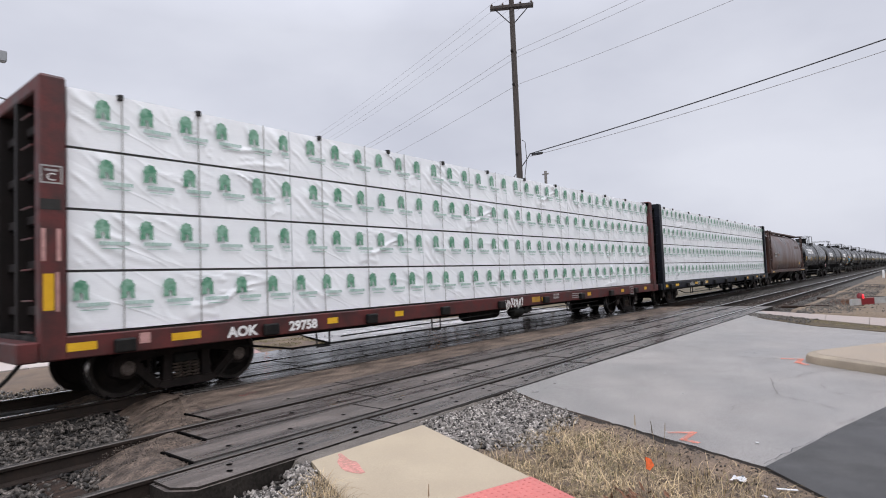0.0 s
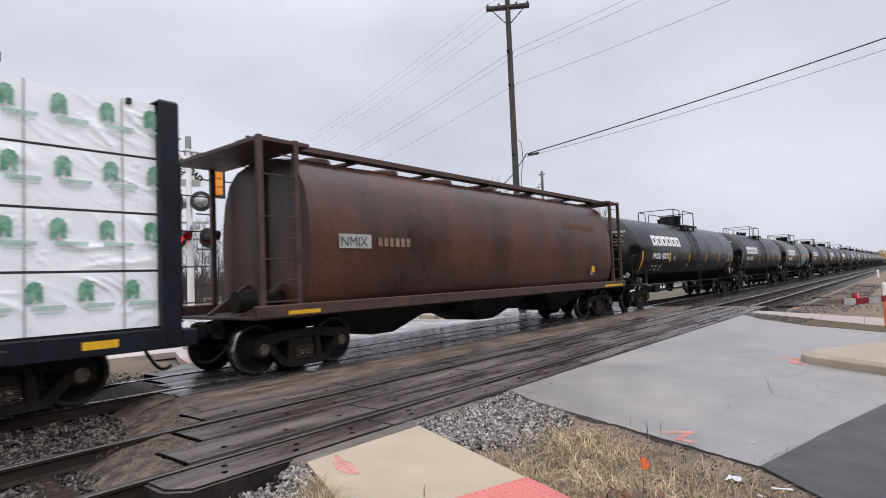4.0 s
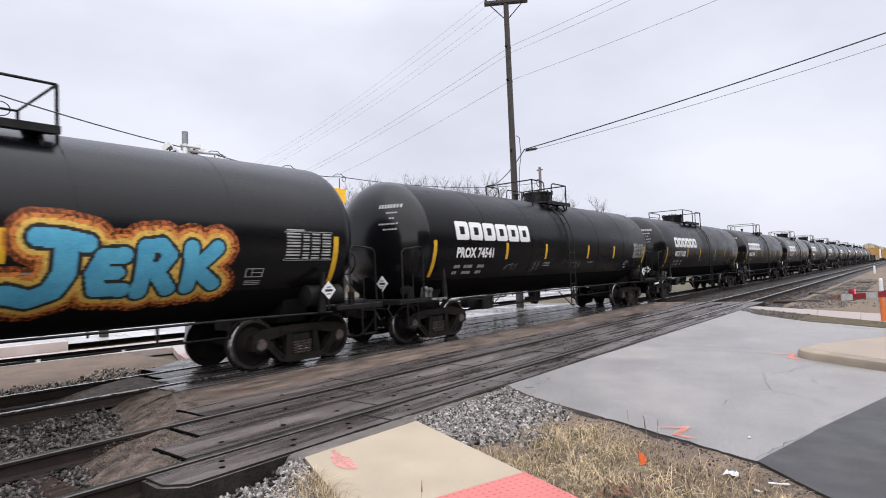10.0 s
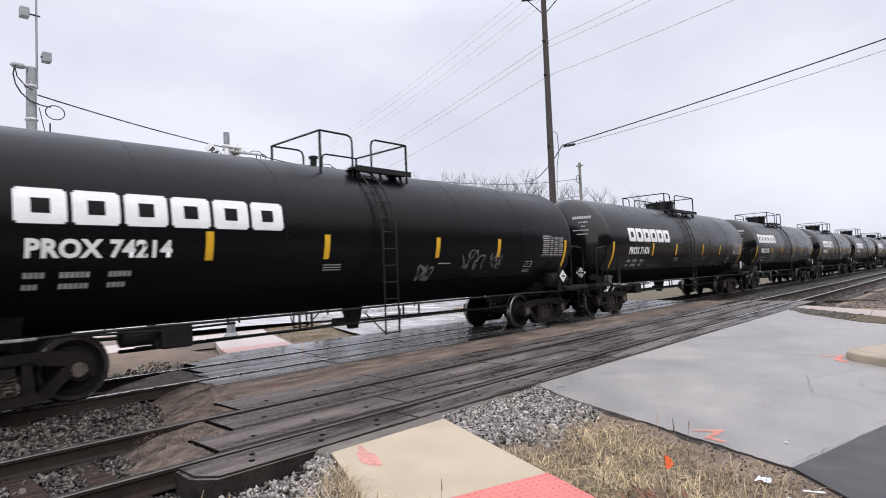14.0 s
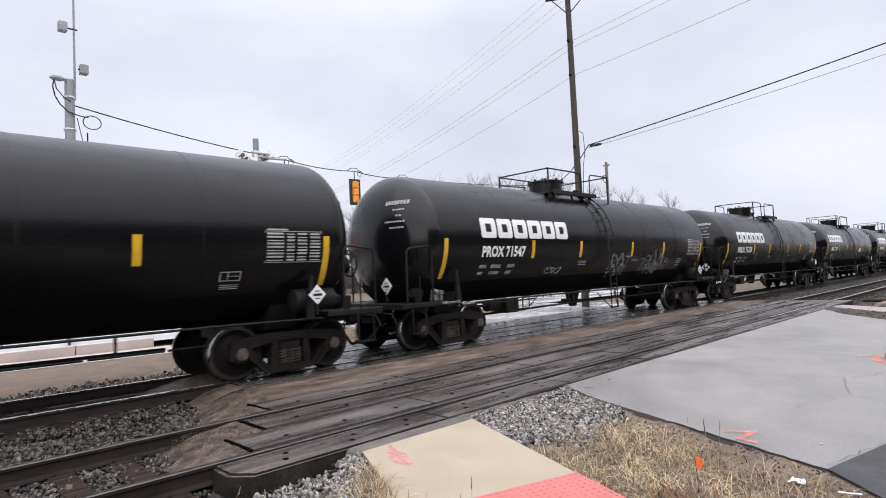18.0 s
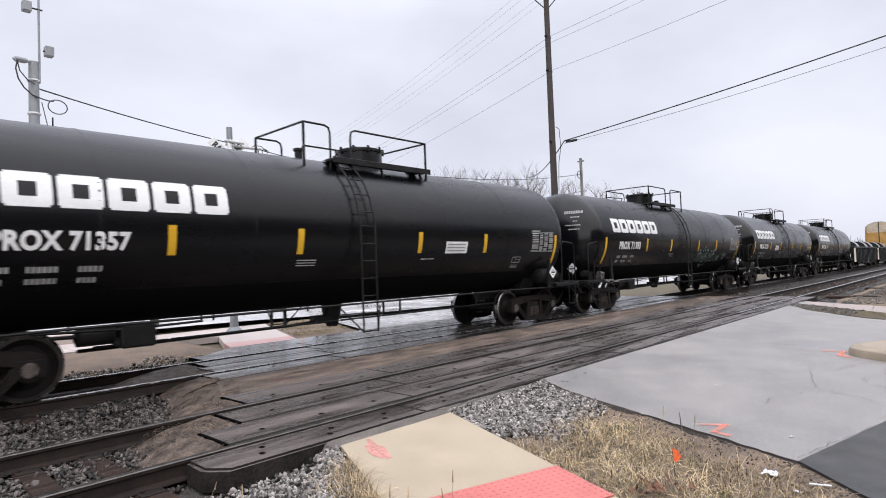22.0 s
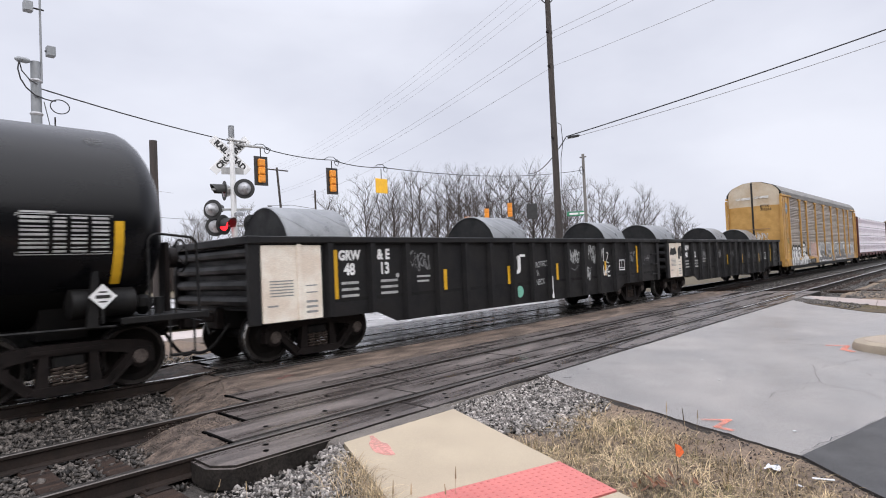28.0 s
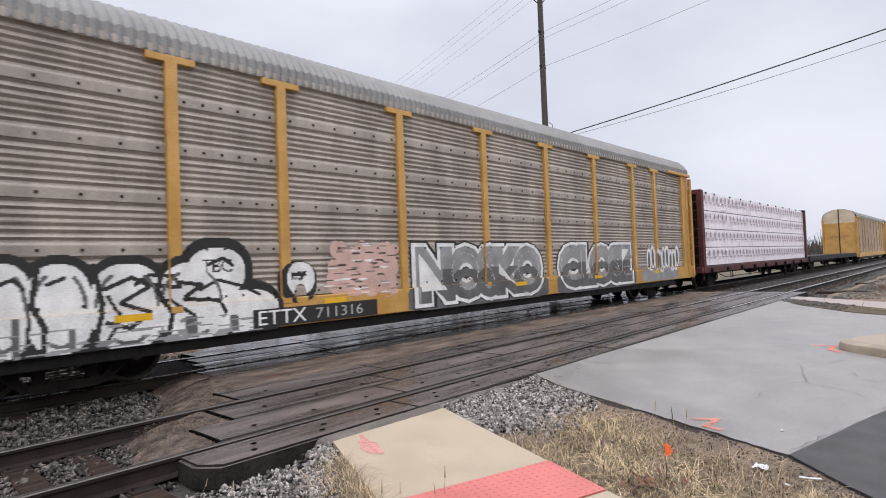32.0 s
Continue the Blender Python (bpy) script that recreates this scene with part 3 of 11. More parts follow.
TAG_STROKES = {
    "A": [[(0, 0), (0.45, 1), (0.8, 0)], [(0.15, 0.4), (0.75, 0.38)]], "B": [[(0, 0), (0.05, 1), (0.55, 0.9), (0.5, 0.6), (0.1, 0.52), (0.65, 0.4), (0.6, 0.08), (0, 0)]],
    "C": [[(0.75, 0.85), (0.3, 0.95), (0.05, 0.5), (0.25, 0.08), (0.85, 0.25)]], "D": [[(0.1, 1), (0, 0), (0.55, 0.15), (0.75, 0.6), (0.1, 1)]],
    "E": [[(0.75, 0.95), (0.1, 0.9), (0.05, 0.05), (0.8, 0.1)], [(0.08, 0.5), (0.6, 0.52)]], "I": [[(0.3, 1), (0.25, 0)]], "J": [[(0.8, 1), (0.7, 0.3), (0.4, -0.1), (-0.4, 0.1), (0.6, 0.3)]],
    "K": [[(0.1, 1), (0, 0)], [(0.75, 0.95), (0.1, 0.5), (0.8, 0)]], "N": [[(0, 0), (0.1, 1), (0.65, 0.05), (0.8, 1)]], "O": [[(0.4, 1), (0.05, 0.6), (0.3, 0.02), (0.75, 0.4), (0.6, 0.95), (0.35, 0.98)]],
    "P": [[(0.1, 0), (0.2, 1), (0.75, 0.8), (0.6, 0.45), (-0.1, 0.4), (-0.3, 0.7)]], "R": [[(0, 0), (0.1, 1), (0.65, 0.8), (0.1, 0.5), (0.8, 0)]],
    "T": [[(0, 0.95), (0.85, 0.9)], [(0.45, 0.95), (0.4, 0)]], "S": [[(0.7, 0.9), (0.2, 0.95), (0.15, 0.6), (0.65, 0.45), (0.55, 0.05), (0, 0.1)]], "W": [[(0, 1), (0.2, 0), (0.45, 0.7), (0.65, 0), (0.95, 1)]], "Z": [[(0.05, 0.95), (0.75, 0.9), (0.05, 0.1), (0.85, 0.05)]]}


def tag(words, seed, x0, y0, x1, y1, w, under=False):
    """A hand-sprayed tag in single strokes that fills a rectangle."""
    rng = random.Random(seed)
    s = Shape()
    step = (x1 - x0) / len(words)
    for i, ch in enumerate(words):
        for line in TAG_STROKES[ch]:
            pts = []
            for (xa, ya), (xb, yb) in zip(line[:-1], line[1:]):
                for k in range(5):
                    u = k / 5
                    pts.append((xa + (xb - xa) * u, ya + (yb - ya) * u))
            pts.append(line[-1])
            for _ in range(2):
                pts = [pts[0]] + [tuple((a[q] + 2 * b[q] + c[q]) / 4 for q in (0, 1)) for a, b, c in zip(pts[:-2], pts[1:-1], pts[2:])] + [pts[-1]]
            dy, sc = rng.uniform(-0.1, 0.1), rng.uniform(0.85, 1.1)
            ribbon(s, [(x0 + step * (i + 0.92 * px + 0.12 * py), y0 + (y1 - y0) * (py * sc + dy)) for px, py in pts], w, rng)
    if under:
        ribbon(s, [(x0 + (x1 - x0) * (0.35 + 0.04 * k), y0 - (y1 - y0) * (0.2 + 0.08 * math.sin(k * 0.4))) for k in range(9)], w, rng)
        ribbon(s, [(x0 + (x1 - x0) * (0.42 + 0.03 * k), y0 - (y1 - y0) * (0.36 + 0.06 * math.sin(k * 0.4))) for k in range(8)], w, rng)
    return s


def tank_shell():
    s = Shape()
    cyl = THALF - 0.74
    prof = [(-THALF + 0.74 * (1 - math.sin(a)), TR * math.cos(a)) for a in [radians(d) for d in (89.4, 84, 76, 66, 56, 46, 36, 26, 17, 8, 0)]]
    left = prof
    right = [(-x, r) for x, r in prof[::-1]]
    mids = []
    for x in (-4.6, -2.3, 0.0, 2.3, 4.6):
        mids += [(x - 0.02, TR), (x - 0.012, TR + 0.006), (x + 0.012, TR + 0.006), (x + 0.02, TR)]
    return s.lathe(left + mids + right, "x", 72, (0, 0, TZ))


def make_tank():
    car = thing("tank_car", "glossy black railway tank car with white lettering on the far track", "tank car", "tank cars of the freight train", "")
    shell = part("tank", tank_shell(), [TANK_BLACK, TANK_LEFT_HEAD, TANK_UNDERSIDE], car)
    # matt dark underside below, sheen copy on the left head, plain paint elsewhere
    for q in shell.data.polygons:
        q.material_index = 2 if q.center.z < TZ - 0.62 * TR else 1 if q.center.x < 0.74 - THALF else 0
    # saddles and stub sills
    for k in (-1, 1):
        s = Shape()
        pts = [(TR + 0.004, a) for a in range(-128, -51, 8)]
        out = [(math.cos(radians(a)) * r, TZ + math.sin(radians(a)) * r) for r, a in pts]
        ring = []
        for yy, zz in out:
            ring.append((yy, zz))
        base = [(0.72, 0.78), (-0.72, 0.78)]
        outline = ring + base
        n = len(outline)
        x0, x1 = k * 6.225 - 0.3, k * 6.225 + 0.3
        v = [(x0, y, z) for y, z in outline] + [(x1, y, z) for y, z in outline]
        f = [tuple(range(n)), tuple(range(2 * n - 1, n - 1, -1))] + [(i, i + n, (i + 1) % n + n, (i + 1) % n) for i in range(n)]
        s.add(v, f)
        part("saddle", s, CAR_BLACK, car)
        s = Shape()
        x0, x1 = sorted((k * 5.2, k * 7.55))
        s.box((x0, -0.28, 0.68), (x1, 0.28, 1.02), 0.02)
        part("stub_sill", s, CAR_BLACK, car)
        # end deck with its edge strip
        s = Shape()
        x0, x1 = sorted((k * 6.75, k * 7.95))
        s.box((x0, -1.45, 0.98), (x1, 1.45, 1.04), 0.01)
        s.box((x0, -1.47, 0.955), (x1, -1.42, 1.05), 0.01)
        s.box((x0, 1.42, 0.955), (x1, 1.47, 1.05), 0.01)
        xe0, xe1 = sorted((k * 7.9, k * 7.98))
        s.box((xe0, -1.47, 0.94), (xe1, 1.47, 1.06), 0.01)
        for y in (-1.1, -0.7, 0.7, 1.1):
            s.tube([(k * 6.8, y * 0.8, 0.86), (k * 7.9, y, 0.97)], 0.03, 5)
        s.box((min(k * 7.2, k * 7.5), -0.5, 0.7), (max(k * 7.2, k * 7.5), 0.5, 1.0), 0.02)
        part("end_deck", s, CAR_BLACK, car)
        # hoop handrail round the end
        for y in (-1.42, 1.42):
            s = Shape()
            s.tube([(k * 7.14, y, 1.02), (k * 7.14, y, 2.12), (k * 7.19, y, 2.19), (k * 7.27, y, 2.22), (k * 7.75, y, 2.17), (k * 7.83, y, 2.1), (k * 7.85, y, 1.0)], 0.02, 6)
            s.tube([(k * 7.5, y, 1.02), (k * 7.5, y, 1.6)], 0.015, 5)
            part("end_handrail", s, CAR_BLACK, car)
        # side post braces of the saddle
        for y in (-1, 1):
            s = Shape()
            s.prism([(k * 6.4 - 0.075, 0.95), (k * 6.4 + 0.075, 0.95), (k * 6.45 + 0.035, 1.7), (k * 6.45 - 0.035, 1.7)], *sorted((y * 1.41, y * 1.47)))
            part("saddle_brace", s, CAR_BLACK, car)
        # step under the end
        for y in (-1.46, 1.46):
            s = Shape()
            s.tube([(k * 7.4, y, 1.0), (k * 7.4, y, 0.45), (k * 7.75, y, 0.45), (k * 7.75, y, 1.0)], 0.018, 5)
            s.box((min(k * 7.4, k * 7.75), y - 0.06, 0.43), (max(k * 7.4, k * 7.75), y + 0.06, 0.46))
            part("end_step", s, CAR_BLACK, car)
        # brake wheel, hoses and fittings on the deck
        s = Shape()
        s.lathe([(0, 0.05), (0.12, 0.16), (0.24, 0.16), (0.3, 0.05)], "z", 12, (k * 7.2, -0.95, 1.05))
        s.lathe([(0, 0.07), (0.25, 0.07)], "z", 8, (k * 7.35, -1.2, 1.05))
        part("deck_fitting", s, CAR_BLACK, car)
        if k < 0:
            s = Shape().lathe([(-0.06, 0.03), (-0.05, 0.075), (0.05, 0.075), (0.06, 0.03)], "x", 12, (-7.02, -1.34, 1.24))
            s.lathe([(0, 0.045), (0.12, 0.045), (0.14, 0.07), (0.2, 0.07), (0.22, 0.03)], "z", 10, (-6.86, -1.36, 1.06))
            s.box((-7.1, -1.4, 1.06), (-6.95, -1.26, 1.2), 0.015)
            part("brake_valve", s, VALVE_METAL, car, "bright cast-metal brake valve")
        else:
            # hand brake at the other end
            s = Shape()
            ring = [(8.02, -0.35 + 0.27 * math.cos(a), 1.93 + 0.27 * math.sin(a)) for a in [2 * math.pi * i / 24 for i in range(25)]]
            s.tube(ring, 0.018, 6)
            for i in range(5):
                a = 2 * math.pi * i / 5
                s.tube([(7.97, -0.35, 1.93), (8.02, -0.35 + 0.27 * math.cos(a), 1.93 + 0.27 * math.sin(a))], 0.012, 4)
            part("brake_wheel", s, CAR_BLACK, car, "black spoked hand-brake wheel")
            s = Shape().lathe([(7.78, 0.1), (7.8, 0.17), (7.93, 0.17), (7.98, 0.05)], "x", 14, (0, -0.35, 1.9))
            s.box((7.72, -0.5, 1.0), (7.8, -0.2, 2.15), 0.015)
            s.tube([(7.86, -0.3, 1.75), (7.84, -0.25, 1.02)], 0.015, 5)
            part("brake_housing", s, STEEL_DARK, car)
        s = Shape().tube([(k * 8.05, -1.42, 0.72), (k * 8.05, -1.3, 0.66), (k * 8.05, -1.15, 0.86), (k * 8.1, -0.25, 0.9), (k * 8.12, -0.05, 0.98)], 0.016, 5)
        s.tube([(k * 7.95, -1.15, 0.98), (k * 8.05, -1.15, 0.86)], 0.016, 5)
        part("uncoupling_lever", s, CAR_BLACK, car)
    # sill edge strip along the side with running pipe
    for y in (-1, 1):
        s = Shape()
        s.tube([(-6.7, y * 1.38, 0.94), (-5.0, y * 1.34, 0.96), (5.0, y * 1.34, 0.96), (6.7, y * 1.38, 0.94)], 0.022, 6)
        for x in (-4.3, -2.0, -1.75, 0.5, 0.95, 3.4):
            s.tube([(x, y * 1.33, 0.97), (x, y * 1.33, 0.7)], 0.024, 5)
        part("running_pipe", s, CAR_BLACK, car)
        s = Shape()
        s.box((-6.95, y * 1.485 - 0.02, 0.985), (-6.42, y * 1.485 + 0.02, 1.035), 0.008)
        s.box((-6.3, y * 1.44 - 0.02, 0.93), (-5.9, y * 1.44 + 0.02, 0.97), 0.008)
        part("sill_step_plate", s, WORN_WHITE if y < 0 else CAR_BLACK, car, "white-edged step plate" if y < 0 else "")
    # bottom outlet, brake gear
    s = Shape()
    s.lathe([(0.45, 0.12), (0.6, 0.16), (0.75, 0.2), (0.98, 0.24)], "z", 16, (0.2, 0, 0))
    s.box((-0.3, -0.1, 0.55), (0.1, 0.1, 0.7), 0.02)
    part("bottom_outlet", s, CAR_BLACK, car)
    s = Shape()
    s.lathe([(-4.75, 0.05), (-4.71, 0.14), (-4.25, 0.14), (-4.21, 0.05)], "x", 16, (0, -0.72, 0.79))
    s.box((-4.2, -0.98, 0.58), (-3.72, -0.5, 0.93), 0.03)
    s.tube([(-5.5, -0.75, 0.82), (-4.7, -0.75, 0.8)], 0.03, 6)
    s.tube([(-5.3, -0.9, 0.9), (-4.1, -0.95, 0.86), (-3.0, -0.95, 0.88)], 0.02, 5)
    part("brake_cylinder", s, CAR_BLACK, car)
    s = Shape()
    s.lathe([(6.15, 0.06), (6.2, 0.2), (6.98, 0.2), (7.04, 0.06)], "x", 20, (0, -1.2, 1.27))
    part("air_reservoir", s, CAR_BLACK, car, "black air reservoir drum")
    s = Shape()
    for i in range(9):
        x = -4.5 + i * 1.1
        s.tube([(x, -0.7, 0.62), (x + 1.05, -0.72, 0.62)], 0.02, 5)
    s.tube([(-4.6, -0.3, 0.55), (-1.0, -0.3, 0.58), (0.5, 0.3, 0.58), (4.6, 0.3, 0.55)], 0.03, 5)
    part("brake_rod", s, CAR_BLACK, car)
    # markings
    for x, z0, z1 in ((-6.75, 1.5, 2.42), (-3.66, 1.95, 2.4), (-1.47, 1.95, 2.4), (1.47, 1.95, 2.4), (3.66, 1.95, 2.4), (6.75, 1.5, 2.42)):
        s = flat_rect(Shape(), x - 0.06, z0 - 2.445, x + 0.06, z1 - 2.445, 6)
        part("reflective_stripe", on_barrel(s, 0.005), YELLOW_TAPE, car, "yellow reflective stripe")
    s = Shape()
    for r in range(9):
        for c, (a, b) in enumerate(((0, 0.3), (0.36, 0.5), (0.56, 0.74), (0.8, 1.0))):
            flat_rect(s, 5.62 + a, -0.45 + r * 0.055, 5.62 + b, -0.45 + r * 0.055 + (0.03 if (r + c) % 3 else 0.018))
    flat_rect(s, 5.62, 0.06, 6.0, 0.085)
    for x0, y0, x1, y1 in ((5.58, -0.48, 6.66, -0.47), (5.58, 0.04, 6.66, 0.05), (5.58, -0.48, 5.59, 0.05), (6.65, -0.48, 6.66, 0.05)):
        flat_rect(s, x0, y0, x1, y1)
    part("data_panel", on_barrel(s, 0.005), DULL_WHITE, car, "white data panel of small ruled lines")
    s = Shape()
    for x0, y0, x1, y1 in ((4.88, -0.78, 5.22, -0.765), (4.88, -0.63, 5.22, -0.615), (4.88, -0.78, 4.895, -0.615), (5.205, -0.78, 5.22, -0.615), (5.0, -0.78, 5.01, -0.615), (5.01, -0.7, 5.2, -0.69)):
        flat_rect(s, x0, y0, x1, y1)
    part("test_mark", on_barrel(s, 0.005), DULL_WHITE, car)
    s = Shape()
    for r in range(3):
        flat_rect(s, 4.9, -0.86 - r * 0.035, 5.2, -0.845 - r * 0.035)
        flat_rect(s, -1.5, -0.62 - r * 0.05, -1.1, -0.6 - r * 0.05)
    flat_rect(s, 1.55, -0.64, 1.95, -0.615)
    tagged(part("small_print", on_barrel(s, 0.005), DULL_WHITE, car), "", "", "", "stuff")
    # marks high on the left-hand head
    s = Shape()
    for r, (w0, w1) in enumerate(((-1.02, -0.42), (-0.95, -0.62), (-0.9, -0.7), (-1.0, -0.5), (-0.98, -0.6))):
        z = TZ + 0.75 - r * 0.13
        m = int((w1 - w0) / 0.07)
        for c in range(m):
            ya, yb = w0 + c * 0.07, w0 + c * 0.07 + 0.05
            hh = 0.09 if r == 0 else 0.035
            pts = []
            for y, zz in ((yb, z), (ya, z), (ya, z + hh), (yb, z + hh)):
                rr = min(0.999, math.hypot(y, zz - TZ) / TR)
                pts.append((-THALF + 0.74 * (1 - math.sqrt(1 - rr * rr)) - 0.012, y, zz))
            s.add(pts, [(0, 1, 2, 3)])
    tagged(part("head_print", s, DULL_WHITE, car), "", "", "", "stuff")
    for k, x, y, z in ((1, 6.52, -1.51, 1.36), (-1, -8.0, -0.95, 1.42)):
        s = Shape().add([(-0.17, 0, 0), (0, 0, -0.17), (0.17, 0, 0), (0, 0, 0.17), (-0.17, 0.012, 0), (0, 0.012, -0.17), (0.17, 0.012, 0), (0, 0.012, 0.17)],
                        [(0, 1, 2, 3), (7, 6, 5, 4), (0, 4, 5, 1), (1, 5, 6, 2), (2, 6, 7, 3), (3, 7, 4, 0)])
        at = pose(x, y, z, 0, 0, 0 if k > 0 else -90)
        pl = part("hazard_placard", s, WHITE_PAINT, car, "white diamond hazard placard", at)
        part("placard_print", bars(Shape(), [(-0.09, -0.025, 0.09, 0.02), (-0.05, 0.05, 0.05, 0.07), (-0.05, -0.08, 0.05, -0.06)], -0.004), GAP_BLACK, pl)
        part("placard_bracket", Shape().tube([(x, y + 0.02, z - 0.1), (x + (0.06 if k < 0 else 0), y + 0.02, 1.0)], 0.02, 5), CAR_BLACK, car)
    couplings(car, 8.25)
    truck(car, -6.225)
    truck(car, 6.225)
    return car


WORD_BLOCK = on_barrel(wordmark_block_mesh(), 0.006).mesh("wordmark_block", 0)
WORD_BLOCK.materials.append(WHITE_PAINT)
TURQUOISE = material("turquoise_spray", (0.1, 0.42, 0.6), (0.07, 0.33, 0.52), 4, 0.5)
ORANGE_SPRAY = spray("orange_spray", (0.72, 0.24, 0.05), 0.82, 160, 0.35)
YELLOW_SPRAY = spray("yellow_spray", (0.78, 0.5, 0.1), 0.95, 160, 0.35)
EMBER_SPRAY = spray("thin_ember_spray", (0.5, 0.13, 0.03), 0.55, 160, 0.5)
SCRAWL_WHITE = spray("thin_white_spray", (0.4, 0.41, 0.41), 0.8, 60)
SCRAWL_FAINT = spray("faint_grey_spray", (0.16, 0.16, 0.165), 0.72, 60)
SCRAWL_MINT = spray("thin_mint_spray", (0.33, 0.52, 0.47), 0.55, 60)
SKY_SHEEN_GREY = material("painted_sky_sheen", (0.042, 0.044, 0.049), (0.026, 0.027, 0.031), 0.9, 0.3, 0, 0, 60, 0.1, (0.4, 1, 1), 0.05, spec=0.5)


def tank_top(car, xl, xr, dome, big=True, dz=0.0):
    """Dome, platform, ladders and the railed walkway on top of one tank."""
    zt = 4.46 + dz
    crown = lambda y: TZ + math.sqrt(TR**2 - y * y)
    if dome is not None:
        r = 0.5 if big else 0.3
        h = 4.3 + dz if big else 4.12
        d = part("manway_dome", Shape().lathe([(3.8, r), (h - 0.1, r), (h - 0.09, r + 0.03), (h - 0.03, r + 0.03), (h, r - 0.06), (h + 0.01, 0.05)], "z", 28, (dome, 0, 0)), TANK_BLACK, car)
        s = Shape()
        for i in range(10):
            a = 2 * math.pi * i / 10
            s.box((dome + (r + 0.02) * math.cos(a) - 0.02, (r + 0.02) * math.sin(a) - 0.02, h - 0.12), (dome + (r + 0.02) * math.cos(a) + 0.02, (r + 0.02) * math.sin(a) + 0.02, h + 0.02))
        tagged(part("lid_bolt", s, CAR_BLACK, d), "", "", "", "stuff")
        part("lid_handle", Shape().tube([(dome - 0.2, 0, h), (dome - 0.18, 0, h + 0.07), (dome + 0.18, 0, h + 0.07), (dome + 0.2, 0, h)], 0.018, 5), CAR_BLACK, d)
    vx = xl + 0.45 if dome is None or dome > 0 else xr - 0.45
    part("vent_valve", Shape().lathe([(3.85, 0.07), (4.08, 0.07), (4.09, 0.1), (4.14, 0.1), (4.16, 0.03)], "z", 12, (vx, 0, 0)), CAR_BLACK, car)
    px0, px1 = (-0.4, xr) if xr > -xl else (xl, 0.25)
    for y in (-0.86, 0.86):
        s = Shape().box((px0, y - 0.16, 3.76), (px1, y + 0.1, 3.81), 0.008)
        s.box((px0, y - 0.18, 3.72), (px1, y - 0.15, 3.84), 0.006)
        for x in (px0 + 0.2, (px0 + px1) / 2, px1 - 0.2):
            s.tube([(x, y, 3.78), (x, y * 1.1, crown(abs(y) * 1.1) - 0.04)], 0.03, 5)
        part("walkway_plank", s, CAR_BLACK, car)
    for x in (px0 + 0.1, px1 - 0.35):
        part("cross_plank", Shape().box((x, -0.75, 3.77), (x + 0.26, 0.75, 3.812), 0.008), CAR_BLACK, car)
    for y in (-0.88, 0.88):
        zb = crown(0.88) - 0.03
        for a, b in ((xl, -0.35), (xr, 0.15)):
            k = 1 if b > a else -1
            s = Shape().tube([(a, y, zb), (a, y, zt)], 0.026, 6)
            s.tube([(a, y, zt), (b - k * 0.12, y, zt), (b - k * 0.03, y, zt - 0.04), (b, y, zt - 0.14), (b, y, zb)], 0.021, 6)
            part("walkway_railing", s, CAR_BLACK, car)
    for x in (xl, xr):
        part("end_railing", Shape().tube([(x, -0.88, zt), (x, 0.88, zt)], 0.021, 6), CAR_BLACK, car)
        if abs(x) > 1.6:
            m = x - 0.95 if x > 0 else x + 0.95
            part("mid_railing", Shape().tube([(m, 0.7, 3.8), (m, 0.7, zt - 0.32), (m + 0.1, 0.7, zt - 0.25), (x, 0.86, zt - 0.25)], 0.018, 5), CAR_BLACK, car)
    for y in (-1, 1):
        lad = Shape()
        for x in (-0.25, 0.1):
            pts = [(x, y * 1.62, 0.42), (x, y * 1.62, 2.5)]
            for a in range(10, 66, 11):
                pts.append((x, y * 1.6 * math.cos(radians(a)), TZ + 1.6 * math.sin(radians(a))))
            lad.tube(pts, 0.02, 5)
        rungs = [(1.62, z) for z in (0.45, 0.78, 1.11, 1.44, 1.77, 2.1, 2.43)] + [(1.6 * math.cos(radians(a)), TZ + 1.6 * math.sin(radians(a))) for a in (11, 24, 37, 50, 62)]
        for yy, z in rungs:
            lad.tube([(-0.25, y * yy, z), (0.1, y * yy, z)], 0.014, 5)
        for x, q in ((-0.25, -0.3), (0.1, 0.3)):
            lad.tube([(x, y * 1.62, 0.44), (x + q, y * 1.34, 0.88)], 0.016, 5)
        part("ladder", lad, CAR_BLACK, car)


def lengthen(car, extra):
    """Draws both ends of a car outward by the same length."""
    for ob in car.children:
        if ob.name.startswith("truck"):
            ob.matrix_basis = Matrix.Translation((math.copysign(extra, ob.matrix_basis.translation.x), 0, 0)) @ ob.matrix_basis
            continue
        for me in [ob.data] + [c.data for c in ob.children]:
            for v in me.vertices:
                v.co.x += math.copysign(extra * min(1.0, max(0.0, (abs(v.co.x) - 2.6) / 2.0)), v.co.x)


